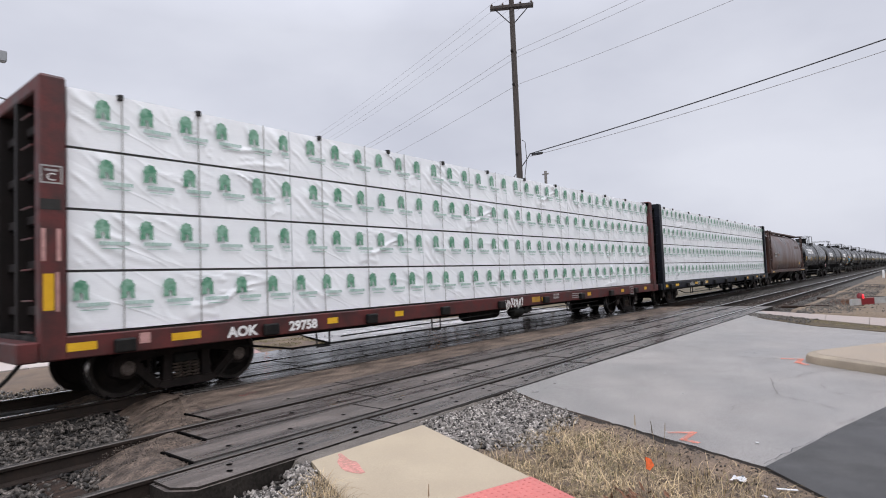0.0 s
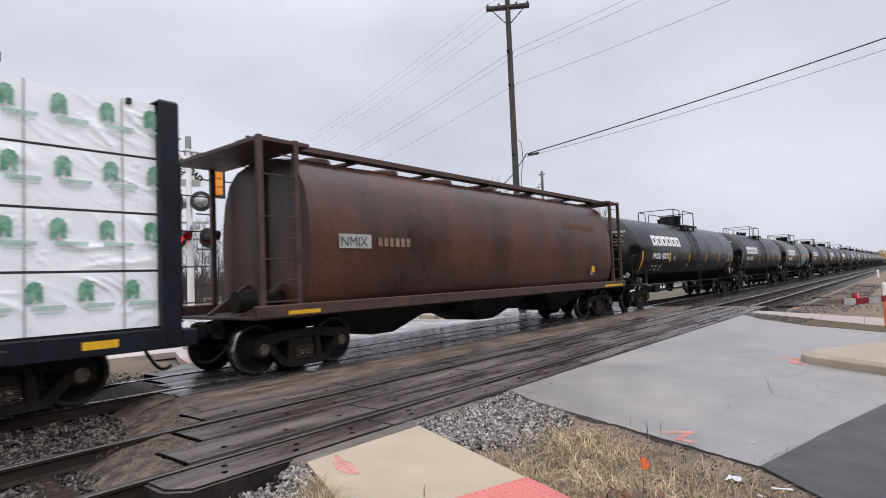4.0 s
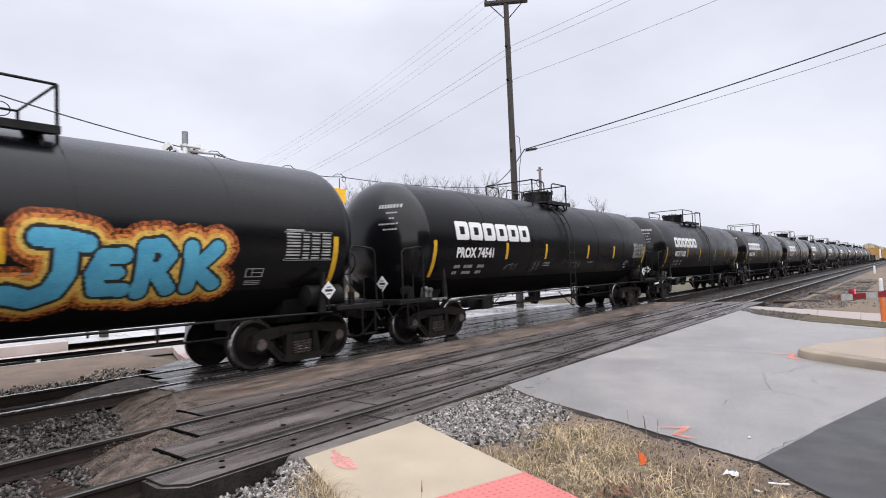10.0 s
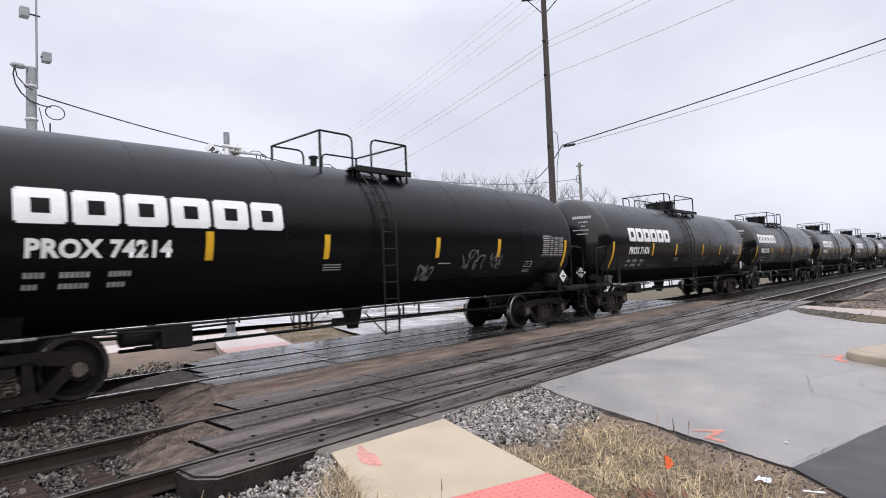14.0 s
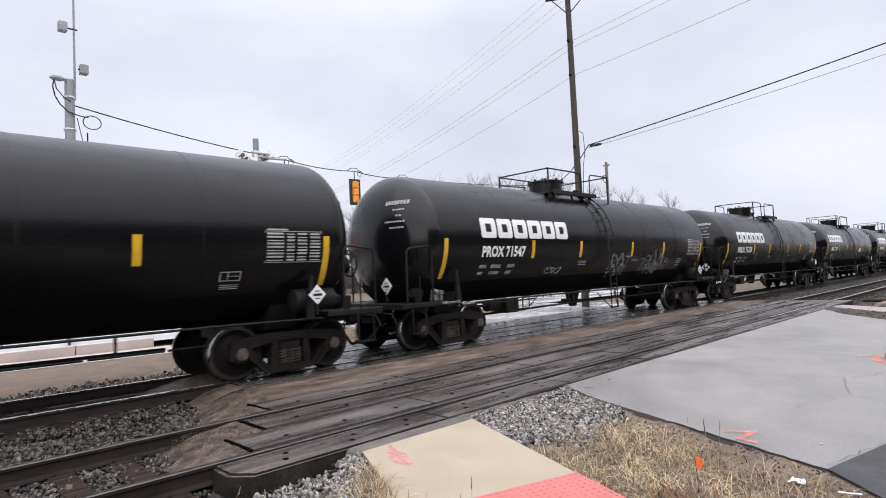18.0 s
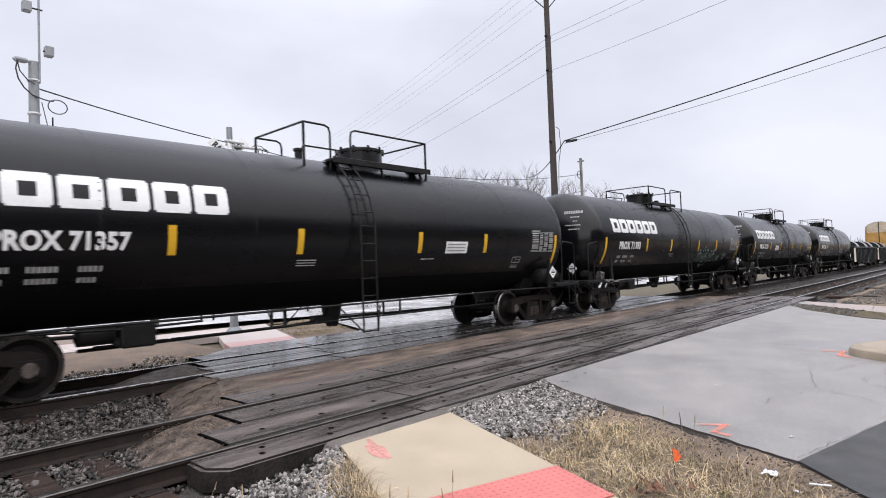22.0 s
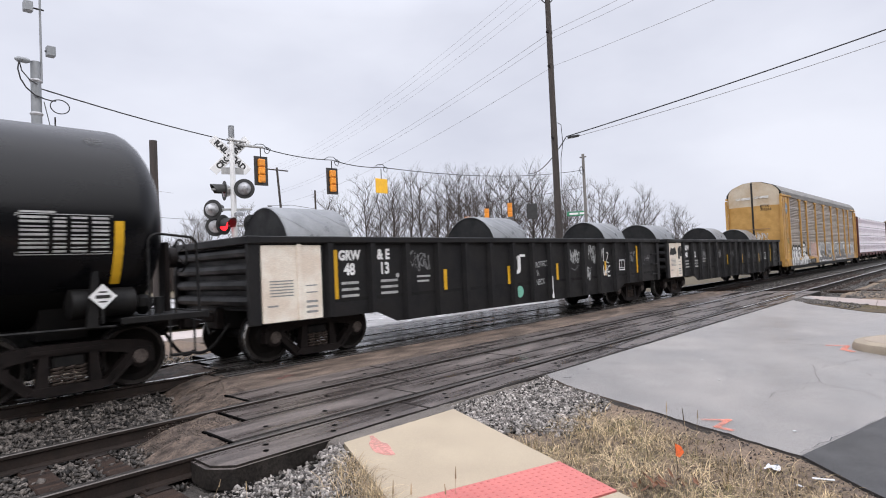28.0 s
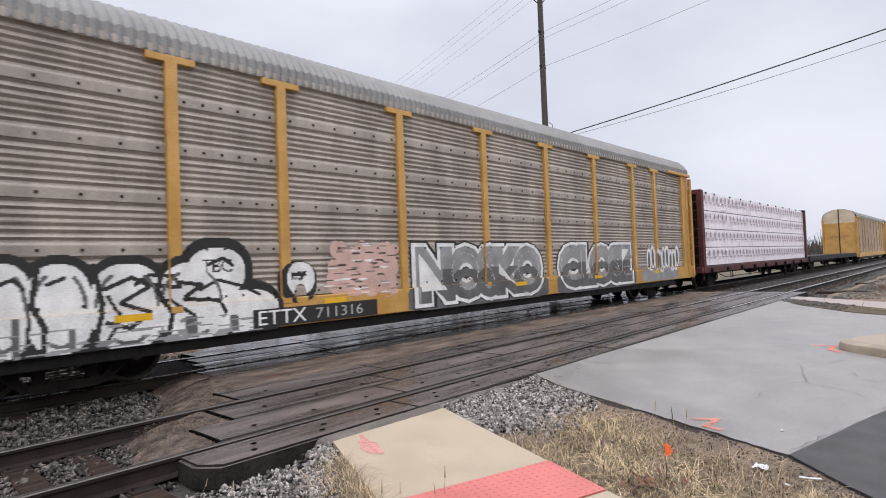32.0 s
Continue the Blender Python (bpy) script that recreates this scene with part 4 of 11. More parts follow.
def barrel_patch(car, x0, x1, a0, a1, mat, name, label, lift=0.004, ragged=0.0, seed=1):
    """A thin patch on the barrel between two angles above its axis, its lower edge uneven and drawn down at both ends.
    """
    rng = random.Random(seed)
    n, m = 60, 26
    s = Shape()
    for i in range(n + 1):
        x = x0 + (x1 - x0) * i / n
        tooth = max(0.0, 1 - abs(x - x0 - 0.35) / 0.3) * 7 + max(0.0, 1 - abs(x1 - 0.7 - x) / 0.35) * 5
        lo = a0 + ragged * 6 * noise.noise(Vector((x * 0.7, seed, 2))) + rng.uniform(-ragged, ragged) - tooth * ragged * 2
        lo += max(0.0, 1 - (x - x0) / 0.3) * 22 + max(0.0, 1 - (x1 - x) / 0.3) * 18
        for j in range(m + 1):
            a = radians(lo + (a1 - lo) * j / m)
            s.v.append((x, -(TR + lift) * math.cos(a), TZ + (TR + lift) * math.sin(a)))
    s.f = [(i * (m + 1) + j, (i + 1) * (m + 1) + j, (i + 1) * (m + 1) + j + 1, i * (m + 1) + j + 1) for i in range(n) for j in range(m)]
    part(name, s, mat, car, label)


def barrel_spot(car, x, angle, r, mat):
    """A round dull spot of thinned paint on the barrel."""
    s = Shape()
    ring = [(x + r * q * math.cos(a), angle / 57.3 * TR + r * q * math.sin(a) * 0.9, 0) for q in (1.0, 0.01) for a in [i * 6.2832 / 20 for i in range(20)]]
    s.add(ring, [(i, (i + 1) % 20, 20 + (i + 1) % 20, 20 + i) for i in range(20)])
    part("dull_spot", on_barrel(s, 0.005), mat, car, "round dull spot in the paint")


def scrawl_on_tank(car, seed, x0, z0, x1, z1, strokes, w=0.035, mat=None):
    tagged(part("spray_scrawl", on_barrel(scrawl(seed, x0, z0 - TZ, x1, z1 - TZ, strokes, w), 0.005), mat or SCRAWL_WHITE, car, "thin illegible sprayed scrawl"), "", "", "", "stuff")


def tag_on_tank(car, words, seed, x0, z0, x1, z1, w=0.04, mat=None, under=False):
    tagged(part("spray_tag", on_barrel(tag(words, seed, x0, z0 - TZ, x1, z1 - TZ, w, under), 0.005), mat or SCRAWL_WHITE, car, "sprayed single-line tag"), "", "", "", "stuff")


def capacity_bars(x, top):
    s = Shape()
    for r, (k, words) in enumerate(((0, ((0, 0.27), (0.4, 0.82), (0.98, 1.3))), (1, ((0, 0.22), (0.4, 0.8), (0.98, 1.26))))):
        for a, b in words:
            n = int((b - a) / 0.06)
            for i in range(n):
                flat_rect(s, x + a + i * 0.06, top - 0.17 * r, x + a + i * 0.06 + 0.045, top - 0.17 * r + 0.085)
    return on_barrel(s, 0.005)


def letter_tank(car, number, late):
    """Wordmark, reporting mark and capacity lines; the late style sits higher and further forward."""
    dx, dz = (-0.65, 0.14) if late else (0.0, 0.0)
    big = 1.08 if number in ("45272", "74214") else 1.0
    if big > 1:
        dx = -0.52
    if number == "72795":
        dx = -0.85
    if number == "45272":
        dx = -0.56
    if number == "75758":
        dx = -0.14
    if number == "74541":
        dx = -0.33
    for i in range(6):
        at = pose(-5.62 + dx + i * 0.59 * big, 0, 0) @ Matrix.Diagonal((big, 1, 1, 1))
        if late or number == "45272":
            at = at @ Matrix.Translation((0, 0, TZ)) @ Matrix.Rotation(-0.15 if number == "45272" else -0.09, 4, "X") @ Matrix.Translation((0, 0, -TZ))
        part("wordmark_block", WORD_BLOCK, WHITE_PAINT, car, "plain white block of the maker's mark" if i == 0 else "", at)
    xs = -5.62 + dx + (0.58 if late else 0.0 if big > 1 else 0.1)
    wide = {"45272": 2.05, "74214": 1.8, "74650": 1.76, "75758": 1.72}.get(number, 1.6)
    xs += 0.12 if number == "74214" else -0.13 if late else -0.06
    me = text_mesh("PROX " + number, 0.335, 4, 1.0, 0.014, 1.06)
    left, right = min(v.co.x for v in me.vertices), max(v.co.x for v in me.vertices)
    me.transform(Matrix.Translation((xs, -0.43 + dz * 0.2 + (0.09 if number == "45272" else 0.0), 0)) @ Matrix.Diagonal((wide / (right - left), 1, 1, 1)) @ Matrix.Translation((-left, 0, 0)))
    on_barrel(me, 0.005)
    part("reporting_mark", me, WHITE_PAINT, car, "white reporting mark and car number")
    tagged(part("capacity_line", capacity_bars(xs, -0.72), DULL_WHITE, car, "small white capacity lines"), "", "", "", "stuff")


CREAM = material("dirty_cream_paint", (0.84, 0.79, 0.7), (0.7, 0.6, 0.5), 2.4, 0.55, 0, 0.0006, 60, 0.12)


# -- gondolas with steel coils --
def make_gondola():
    car = thing("gondola_car", "black open railway gondola loaded with steel coils", "gondola car", "gondolas of the freight train", "")
    half, top = 7.85, 2.19
    for y in (-1, 1):
        s = Shape()
        o = [(-half, 0.72), (-5.3, 0.72), (-4.8, 0.5), (4.8, 0.5), (5.3, 0.72), (half, 0.72), (half, top - 0.1), (-half, top - 0.1)]
        ya, yb = sorted((y * 1.42, y * 1.4))
        s.prism(o, ya, yb)
        part("side_wall", s, GONDOLA_BLACK, car)
        s = Shape()
        ya, yb = sorted((y * 1.36, y * 1.53))
        s.box((-half, ya, top - 0.12), (half, yb, top), 0.015)
        part("top_chord", s, GONDOLA_BLACK, car)
        for x in (-6.43, -5.44, -4.52, -3.57, -2.66, -1.76, -0.85, 0.0, 0.83, 1.74, 2.66, 3.59, 4.6, 5.55, 6.5):
            s = Shape()
            zb = 0.53 if abs(x) < 4.9 else 0.74
            ya, yb = y * 1.42, y * 1.52
            s.add([(x - 0.09, ya, zb), (x + 0.09, ya, zb), (x + 0.055, yb, zb), (x - 0.055, yb, zb), (x - 0.09, ya, top - 0.11), (x + 0.09, ya, top - 0.11), (x + 0.055, yb, top - 0.11), (x - 0.055, yb, top - 0.11)],
                  [(0, 3, 7, 4), (3, 2, 6, 7), (2, 1, 5, 6), (0, 1, 2, 3), (4, 7, 6, 5)])
            part("side_post", s, GONDOLA_BLACK, car)
    for k in (-1, 1):
        s = Shape()
        x0, x1 = sorted((k * half, k * (half - 0.06)))
        s.box((x0, -1.42, 0.95), (x1, 1.42, top))
        part("end_wall", s, GONDOLA_BLACK, car)
        for i in range(4):
            z = 1.12 + i * 0.27
            s = Shape()
            s.tube([(k * (half + 0.06), -1.38, z), (k * (half + 0.06), 1.38, z)], 0.1, 10)
            part("end_rib", s, GONDOLA_BLACK, car)
        for y in (-1.43, 1.43):
            xa, xb = sorted((k * (half - 0.04), k * (half + 0.175)))
            part("corner_post", Shape().box((xa, y - 0.05, 0.72), (xb, y + 0.05, top - 0.12), 0.012), GONDOLA_BLACK, car)
        s = Shape()
        x0, x1 = sorted((k * (half - 0.02), k * (half + 0.2)))
        s.box((x0, -1.53, top - 0.13), (x1, 1.53, top + 0.005), 0.015)
        part("end_chord", s, GONDOLA_BLACK, car)
        s = Shape()
        for y in (-1.5, 1.5):
            if k * y < 0:
                for z in (0.95, 1.3, 1.65):
                    s.tube([(k * 7.35, y * 0.95, z), (k * 7.35, y * 1.0, z), (k * 7.78, y * 1.0, z), (k * 7.78, y * 0.95, z)], 0.013, 5)
        part("grab_iron", s, GONDOLA_BLACK, car)
    s = Shape()
    s.box((-half, -1.42, 0.98), (half, 1.42, 1.05))
    s.box((-half, -0.25, 0.62), (half, 0.25, 0.98))
    part("floor_plate", s, CAR_BLACK, car)
    for x0, x1 in ((-7.79, -7.1), (-7.06, -6.61)):
        part("end_panel", Shape().box((x0, -1.47, 0.74), (x1, -1.425, 2.04), 0.01), CREAM, car, "dirty cream-white painted end panel")
    part("panel_post", Shape().box((-7.12, -1.5, 0.74), (-7.03, -1.465, 2.06), 0.01), CREAM, car)
    s = Shape()
    bars(s, [(-7.65, 1.17 + 0.05 * i, -7.2, 1.19 + 0.05 * i) for i in range(6)] + [(-6.95, 0.85 + 0.09 * i, -6.72, 0.89 + 0.09 * i) for i in range(3)] + [(-6.95, 1.2, -6.72, 1.22), (-6.95, 1.32, -6.72, 1.34), (-7.7, 1.0, -7.5, 1.03)], -1.4745)
    tagged(part("panel_print", s, STRAP, car), "", "", "", "stuff")
    for x in (-6.28, -3.33, -1.0, 1.24, 4.03, 6.3):
        z0, z1 = (1.04, 1.95) if abs(x) > 6 else (1.04, 1.49)
        part("reflective_stripe", bars(Shape(), [(x - 0.055, z0, x + 0.055, z1)], -1.424), YELLOW_TAPE, car, "yellow reflective stripe")
    s = Shape()
    for r in range(3):
        bars(s, [(-6.15, 1.3 - r * 0.12, -5.75, 1.35 - r * 0.12), (-5.2, 1.3 - r * 0.12, -4.75, 1.35 - r * 0.12)], -1.4235)
    bars(s, [(-4.2, 1.35, -3.8, 1.39), (-4.2, 1.25, -3.85, 1.29), (5.5, 1.5, 5.8, 1.53), (5.5, 1.42, 5.8, 1.45), (7.0, 1.5, 7.25, 1.53)], -1.4235)
    tagged(part("capacity_line", s, DULL_WHITE, car), "", "", "", "stuff")
    fr = part("test_mark", bars(Shape(), [(4.97, 1.16, 5.35, 1.2), (4.97, 1.48, 5.35, 1.51), (4.97, 1.2, 5.0, 1.48), (5.32, 1.2, 5.35, 1.48), (5.0, 1.24, 5.32, 1.26), (5.14, 1.27, 5.16, 1.47)], -1.4235), WHITE_PAINT, car, "white ruled test mark")
    couplings(car, 8.4)
    truck(car, -6.45)
    truck(car, 6.45)
    return car


def make_coil(width=1.5):
    coil = thing("steel_coil", "grey-wrapped steel coil lying in the gondola", "steel coil", "steel coils", "")
    r = 0.9
    s = Shape()
    s.lathe([(-width / 2, r - 0.02), (-width / 2 + 0.02, r), (width / 2 - 0.02, r), (width / 2, r - 0.02)], "x", 48, (0, 0, r), caps=False)
    part("coil_wrap", s, COIL_WRAP, coil)
    for k in (-1, 1):
        s = Shape()
        prof = [(k * (width / 2 - 0.001), r - 0.02)] + [(k * (width / 2 - 0.012 - 0.004 * (i % 2)), r - 0.05 - i * 0.05) for i in range(12)] + [(k * (width / 2 - 0.3), 0.25)]
        s.lathe(prof if k < 0 else prof, "x", 40, (0, 0, r), caps=False)
        part("coil_edge", s, COIL_END, coil, "dark edge of the wound strip")
    s = Shape()
    s.lathe([(-width / 2 + 0.2, 0.25), (width / 2 - 0.2, 0.25)], "x", 24, (0, 0, r))
    part("coil_bore", s, GAP_BLACK, coil)
    return coil


PALE_PINK = material("faded_pink_paint", (0.5, 0.28, 0.26), (0.36, 0.2, 0.19), 6, 0.6)


# -- centre-beam flats with wrapped lumber --
def bundle_mesh(length, seed):
    """A wrapped bundle, faces wrinkled; local origin at its near lower left corner."""
    rnd = random.Random(seed)
    h, w = 0.8, 1.3
    s = Shape()
    nx, nz = max(8, int(length / 0.035)), 30
    off = Vector((rnd.uniform(0, 90), rnd.uniform(0, 90), 0))
    v = []
    for j in range(nz + 1):
        for i in range(nx + 1):
            x, z = length * i / nx, h * j / nz
            edge = min(1, min(i, nx - i) / 4, min(j, nz - j) / 4)
            bow = noise.noise(Vector((x * 0.45, z * 0.9, seed * 1.7)))
            turn = 0.7 + 0.5 * bow
            u, w2 = x * math.cos(turn) - z * math.sin(turn), x * math.sin(turn) + z * math.cos(turn)
            fold = max(0, 0.085 - abs(noise.noise(Vector((u * 0.55, w2 * 3.1, seed * 3.1)) + off))) * 0.32
            fold += max(0, 0.06 - abs(noise.noise(Vector((u * 0.7, w2 * 6.3, seed * 5.3)) + off))) * 0.3
            where = min(1, max(0, 0.6 + 1.5 * noise.noise(Vector((x * 0.7, z * 0.7, seed * 2.3 + 9)))))
            d = (noise.noise(Vector((x * 1.1, z * 1.6, seed))) * 0.009 + fold * where) * edge
            v.append((x, -d, z))
    n = nx + 1
    f = [(j * n + i, j * n + i + 1, (j + 1) * n + i + 1, (j + 1) * n + i) for j in range(nz) for i in range(nx)]
    s.add(v, f)
    k = len(s.v)
    s.v += [(0, w, 0), (length, w, 0), (length, w, h), (0, w, h)]
    bl, br, tr, tl = 0, nx, nz * n + nx, nz * n
    s.f += [tuple([k + 1, k, k + 3, k + 2]),
            tuple(list(range(br, bl - 1, -1)) + [k, k + 1]),
            tuple(list(range(tl, tr + 1)) + [k + 2, k + 3]),
            tuple([j * n for j in range(nz, -1, -1)][::-1] + [k + 3, k]),
            tuple([j * n + nx for j in range(nz + 1)][::-1] + [k + 1, k + 2])]
    return s.mesh("lumber_pack", 50)


def print_mesh(length, first):
    """The green printing on a bundle: plain tree-like tufts."""
    s = Shape()
    x = first
    while x < length - 0.19:
        pts = []
        for i in range(25):
            a = math.radians(-20 + 215 * i / 24)
            q = 0.1 * (1 + 0.07 * math.sin(9 * a + 1))
            pts.append((x + 0.1 - q * 0.95 * math.cos(a), 0.58 + q * 1.15 * math.sin(a)))
        foot = [(0.19, 0.47), (0.2, 0.42), (0.13, 0.43), (0.125, 0.5), (0.1, 0.53), (0.085, 0.5), (0.09, 0.43), (0.005, 0.42), (0.012, 0.48)]
        o = pts + [(x + a, b) for a, b in foot]
        s.add([(a, -0.042, b) for a, b in o[::-1]], [tuple(range(len(o)))])
        x += 0.5925
    return s.mesh("printed_emblem", 0)


def print_bar_mesh(length, first):
    s = Shape()
    x = first
    while x < length - 0.19:
        rects = [(x + 0.06 + q * 0.05, 0.335, x + 0.1 + q * 0.05, 0.385) for q in range(8)] + [(x + 0.1, 0.28, min(length - 0.03, x + 0.42), 0.294)]
        bars(s, [r for r in rects if r[2] < length - 0.02], -0.042)
        x += 0.5925
    return s.mesh("printed_line", 0)


def make_centrebeam(paint, label, flip=False):
    car = thing("centrebeam_car", label, "flat car", "lumber cars of the freight train", "")
    half = 10.95
    for k in (-1, 1):
        s = Shape()
        x0, x1 = sorted((k * half, k * (half - 0.3)))
        for y in (-1, 1):
            ya, yb = sorted((y * 1.52, y * 1.3))
            s.box((x0, ya, 0.72), (x1, yb, 4.42), 0.02)
        s.box((x0, -1.5, 4.24), (x1, 1.5, 4.44), 0.02)
        part("end_post_frame", s, paint, car)
        # the recessed end is coloured near black to stand for its shade
        s = Shape()
        xa, xb = sorted((k * (half - 0.24), k * (half - 0.28)))
        s.box((xa, -1.32, 1.0), (xb, 1.32, 4.26))
        part("end_plate", s, CAR_BLACK, car)
        for i in range(5):
            z = 1.3 + i * 0.62
            s = Shape()
            xa, xb = sorted((k * (half - 0.12), k * (half - 0.25)))
            s.box((xa, -1.3, z), (xb, 1.3, z + 0.12), 0.01)
            part("end_stiffener", s, END_SHADE, car)
        for y in (-0.45, 0.45):
            s = Shape()
            xa, xb = sorted((k * (half - 0.01), k * (half - 0.26)))
            s.box((xa, y - 0.06, 1.0), (xb, y + 0.06, 4.26), 0.01)
            part("end_stile", s, END_SHADE, car)
        s = Shape()
        for i in range(8):
            s.tube([(k * (half + 0.06), -1.42, 1.1 + i * 0.4), (k * (half + 0.06), -1.0, 1.1 + i * 0.4)], 0.014, 5)
        part("end_ladder", s, paint, car)
        s = Shape()
        xa, xb = sorted((k * half, k * (half + 0.25)))
        s.box((xa, -1.5, 0.72), (xb, 1.5, 0.98), 0.02)
        part("end_sill", s, paint, car)
    for y in (-1, 1):
        s = Shape()
        ya, yb = sorted((y * 1.5, y * 1.36))
        s.box((-half, ya, 0.72), (half, yb, 1.02), 0.015)
        part("side_sill", s, paint, car)
        for i in range(9):
            x = -9.96 + i * 2.325
            s = Shape()
            ya, yb = sorted((y * 1.5, y * 1.6))
            s.box((x - 0.14, ya, 0.74), (x + 0.14, yb, 0.93), 0.02)
            part("strap_winch", s, CAR_BLACK, car)
        s = Shape()
        s.tube([(-8.0, y * 1.2, 0.6), (-7.0, y * 1.2, 0.42), (7.0, y * 1.2, 0.42), (8.0, y * 1.2, 0.6)], 0.02, 5)
        for x in (-6.5, -3.2, 0.2, 3.4, 6.3):
            s.tube([(x, y * 1.3, 0.74), (x, y * 1.3, 0.38)], 0.018, 5)
            s.tube([(x + 0.3, y * 1.3, 0.74), (x + 0.3, y * 1.3, 0.38)], 0.018, 5)
            s.tube([(x, y * 1.3, 0.4), (x + 0.3, y * 1.3, 0.4)], 0.018, 5)
        part("running_pipe", s, CAR_BLACK, car)
    s = Shape()
    s.box((-half, -1.4, 0.96), (half, 1.4, 1.04))
    s.box((-9.0, -0.3, 0.55), (9.0, 0.3, 0.96), 0.03)
    s.lathe([(-1.2, 0.2), (0.2, 0.2)], "x", 14, (0, -0.7, 0.62))
    part("deck", s, CAR_BLACK, car)
    s = Shape()
    s.box((-half + 0.3, -0.06, 1.04), (half - 0.3, 0.06, 4.35))
    part("centre_beam", s, paint, car)
    # the load
    tiers = [1.055, 1.89, 2.725, 3.56]
    for t, z in enumerate(tiers):
        for b in range(6):
            ln = 3.55
            x = -10.6 + b * 3.555
            for y in (-1, 1):
                at = pose(x, -1.38, z) if y < 0 else pose(x + ln, 1.38, z, 0, 0, 180)
                bu = part("lumber_pack", BUNDLES[(t * 5 + b * 2 + (y > 0)) % len(BUNDLES)], WRAP, car, "white plastic-wrapped lumber bundle", at)
                if y < 0:
                    tagged(part("printed_emblem", EMBLEMS[t], GREEN_PRINT, bu, "green printed emblem"), "", "", "", "stuff")
                    tagged(part("printed_line", EMBLEM_BARS[t], GREEN_PALE, bu), "", "", "", "stuff")
                    for q in (0.67, 1.8, 2.98):
                        part("strap", STRAP_BAND, STRAP, bu, "", pose(q, 0, 0))
    for t, z in enumerate(tiers[1:]):
        s = Shape()
        s.box((-10.6, -1.378, z - 0.034), (10.7, 1.378, z + 0.002))
        part("spacer_strip", s, GAP_BLACK, car)
    s = Shape()
    for i in range(12):
        x = -9.93 + (i * 1.16 if i < 2 else 3.55 + (i - 2) * 1.85)
        s.box((x - 0.035, -1.43, 4.3), (x + 0.035, -1.2, 4.385), 0.008)
    tagged(part("corner_protector", s, GAP_BLACK, car), "", "", "", "stuff")
    couplings(car, half + 0.42)
    truck(car, -8.85)
    truck(car, 8.85)
    return car


BUNDLES = [bundle_mesh(3.54, i) for i in range(7)]
PHASES = (0.04, 0.31, 0.37, 0.33)
EMBLEMS = [print_mesh(3.54, a) for a in PHASES]
EMBLEM_BARS = [print_bar_mesh(3.54, a) for a in PHASES]
STRAP_BAND = bars(Shape(), [(0, 0.0, 0.02, 0.8)], -0.04).mesh("strap", 0)


# -- covered hopper --
RUST_ORANGE = spray("orange_rust_bloom", (0.17, 0.07, 0.035), 0.5, 14, 0.6)
RUST_DARK = material("dark_rusty_steel", (0.075, 0.036, 0.027), (0.032, 0.018, 0.015), 3, 0.6, 0, 0.001, 60, 0.35)


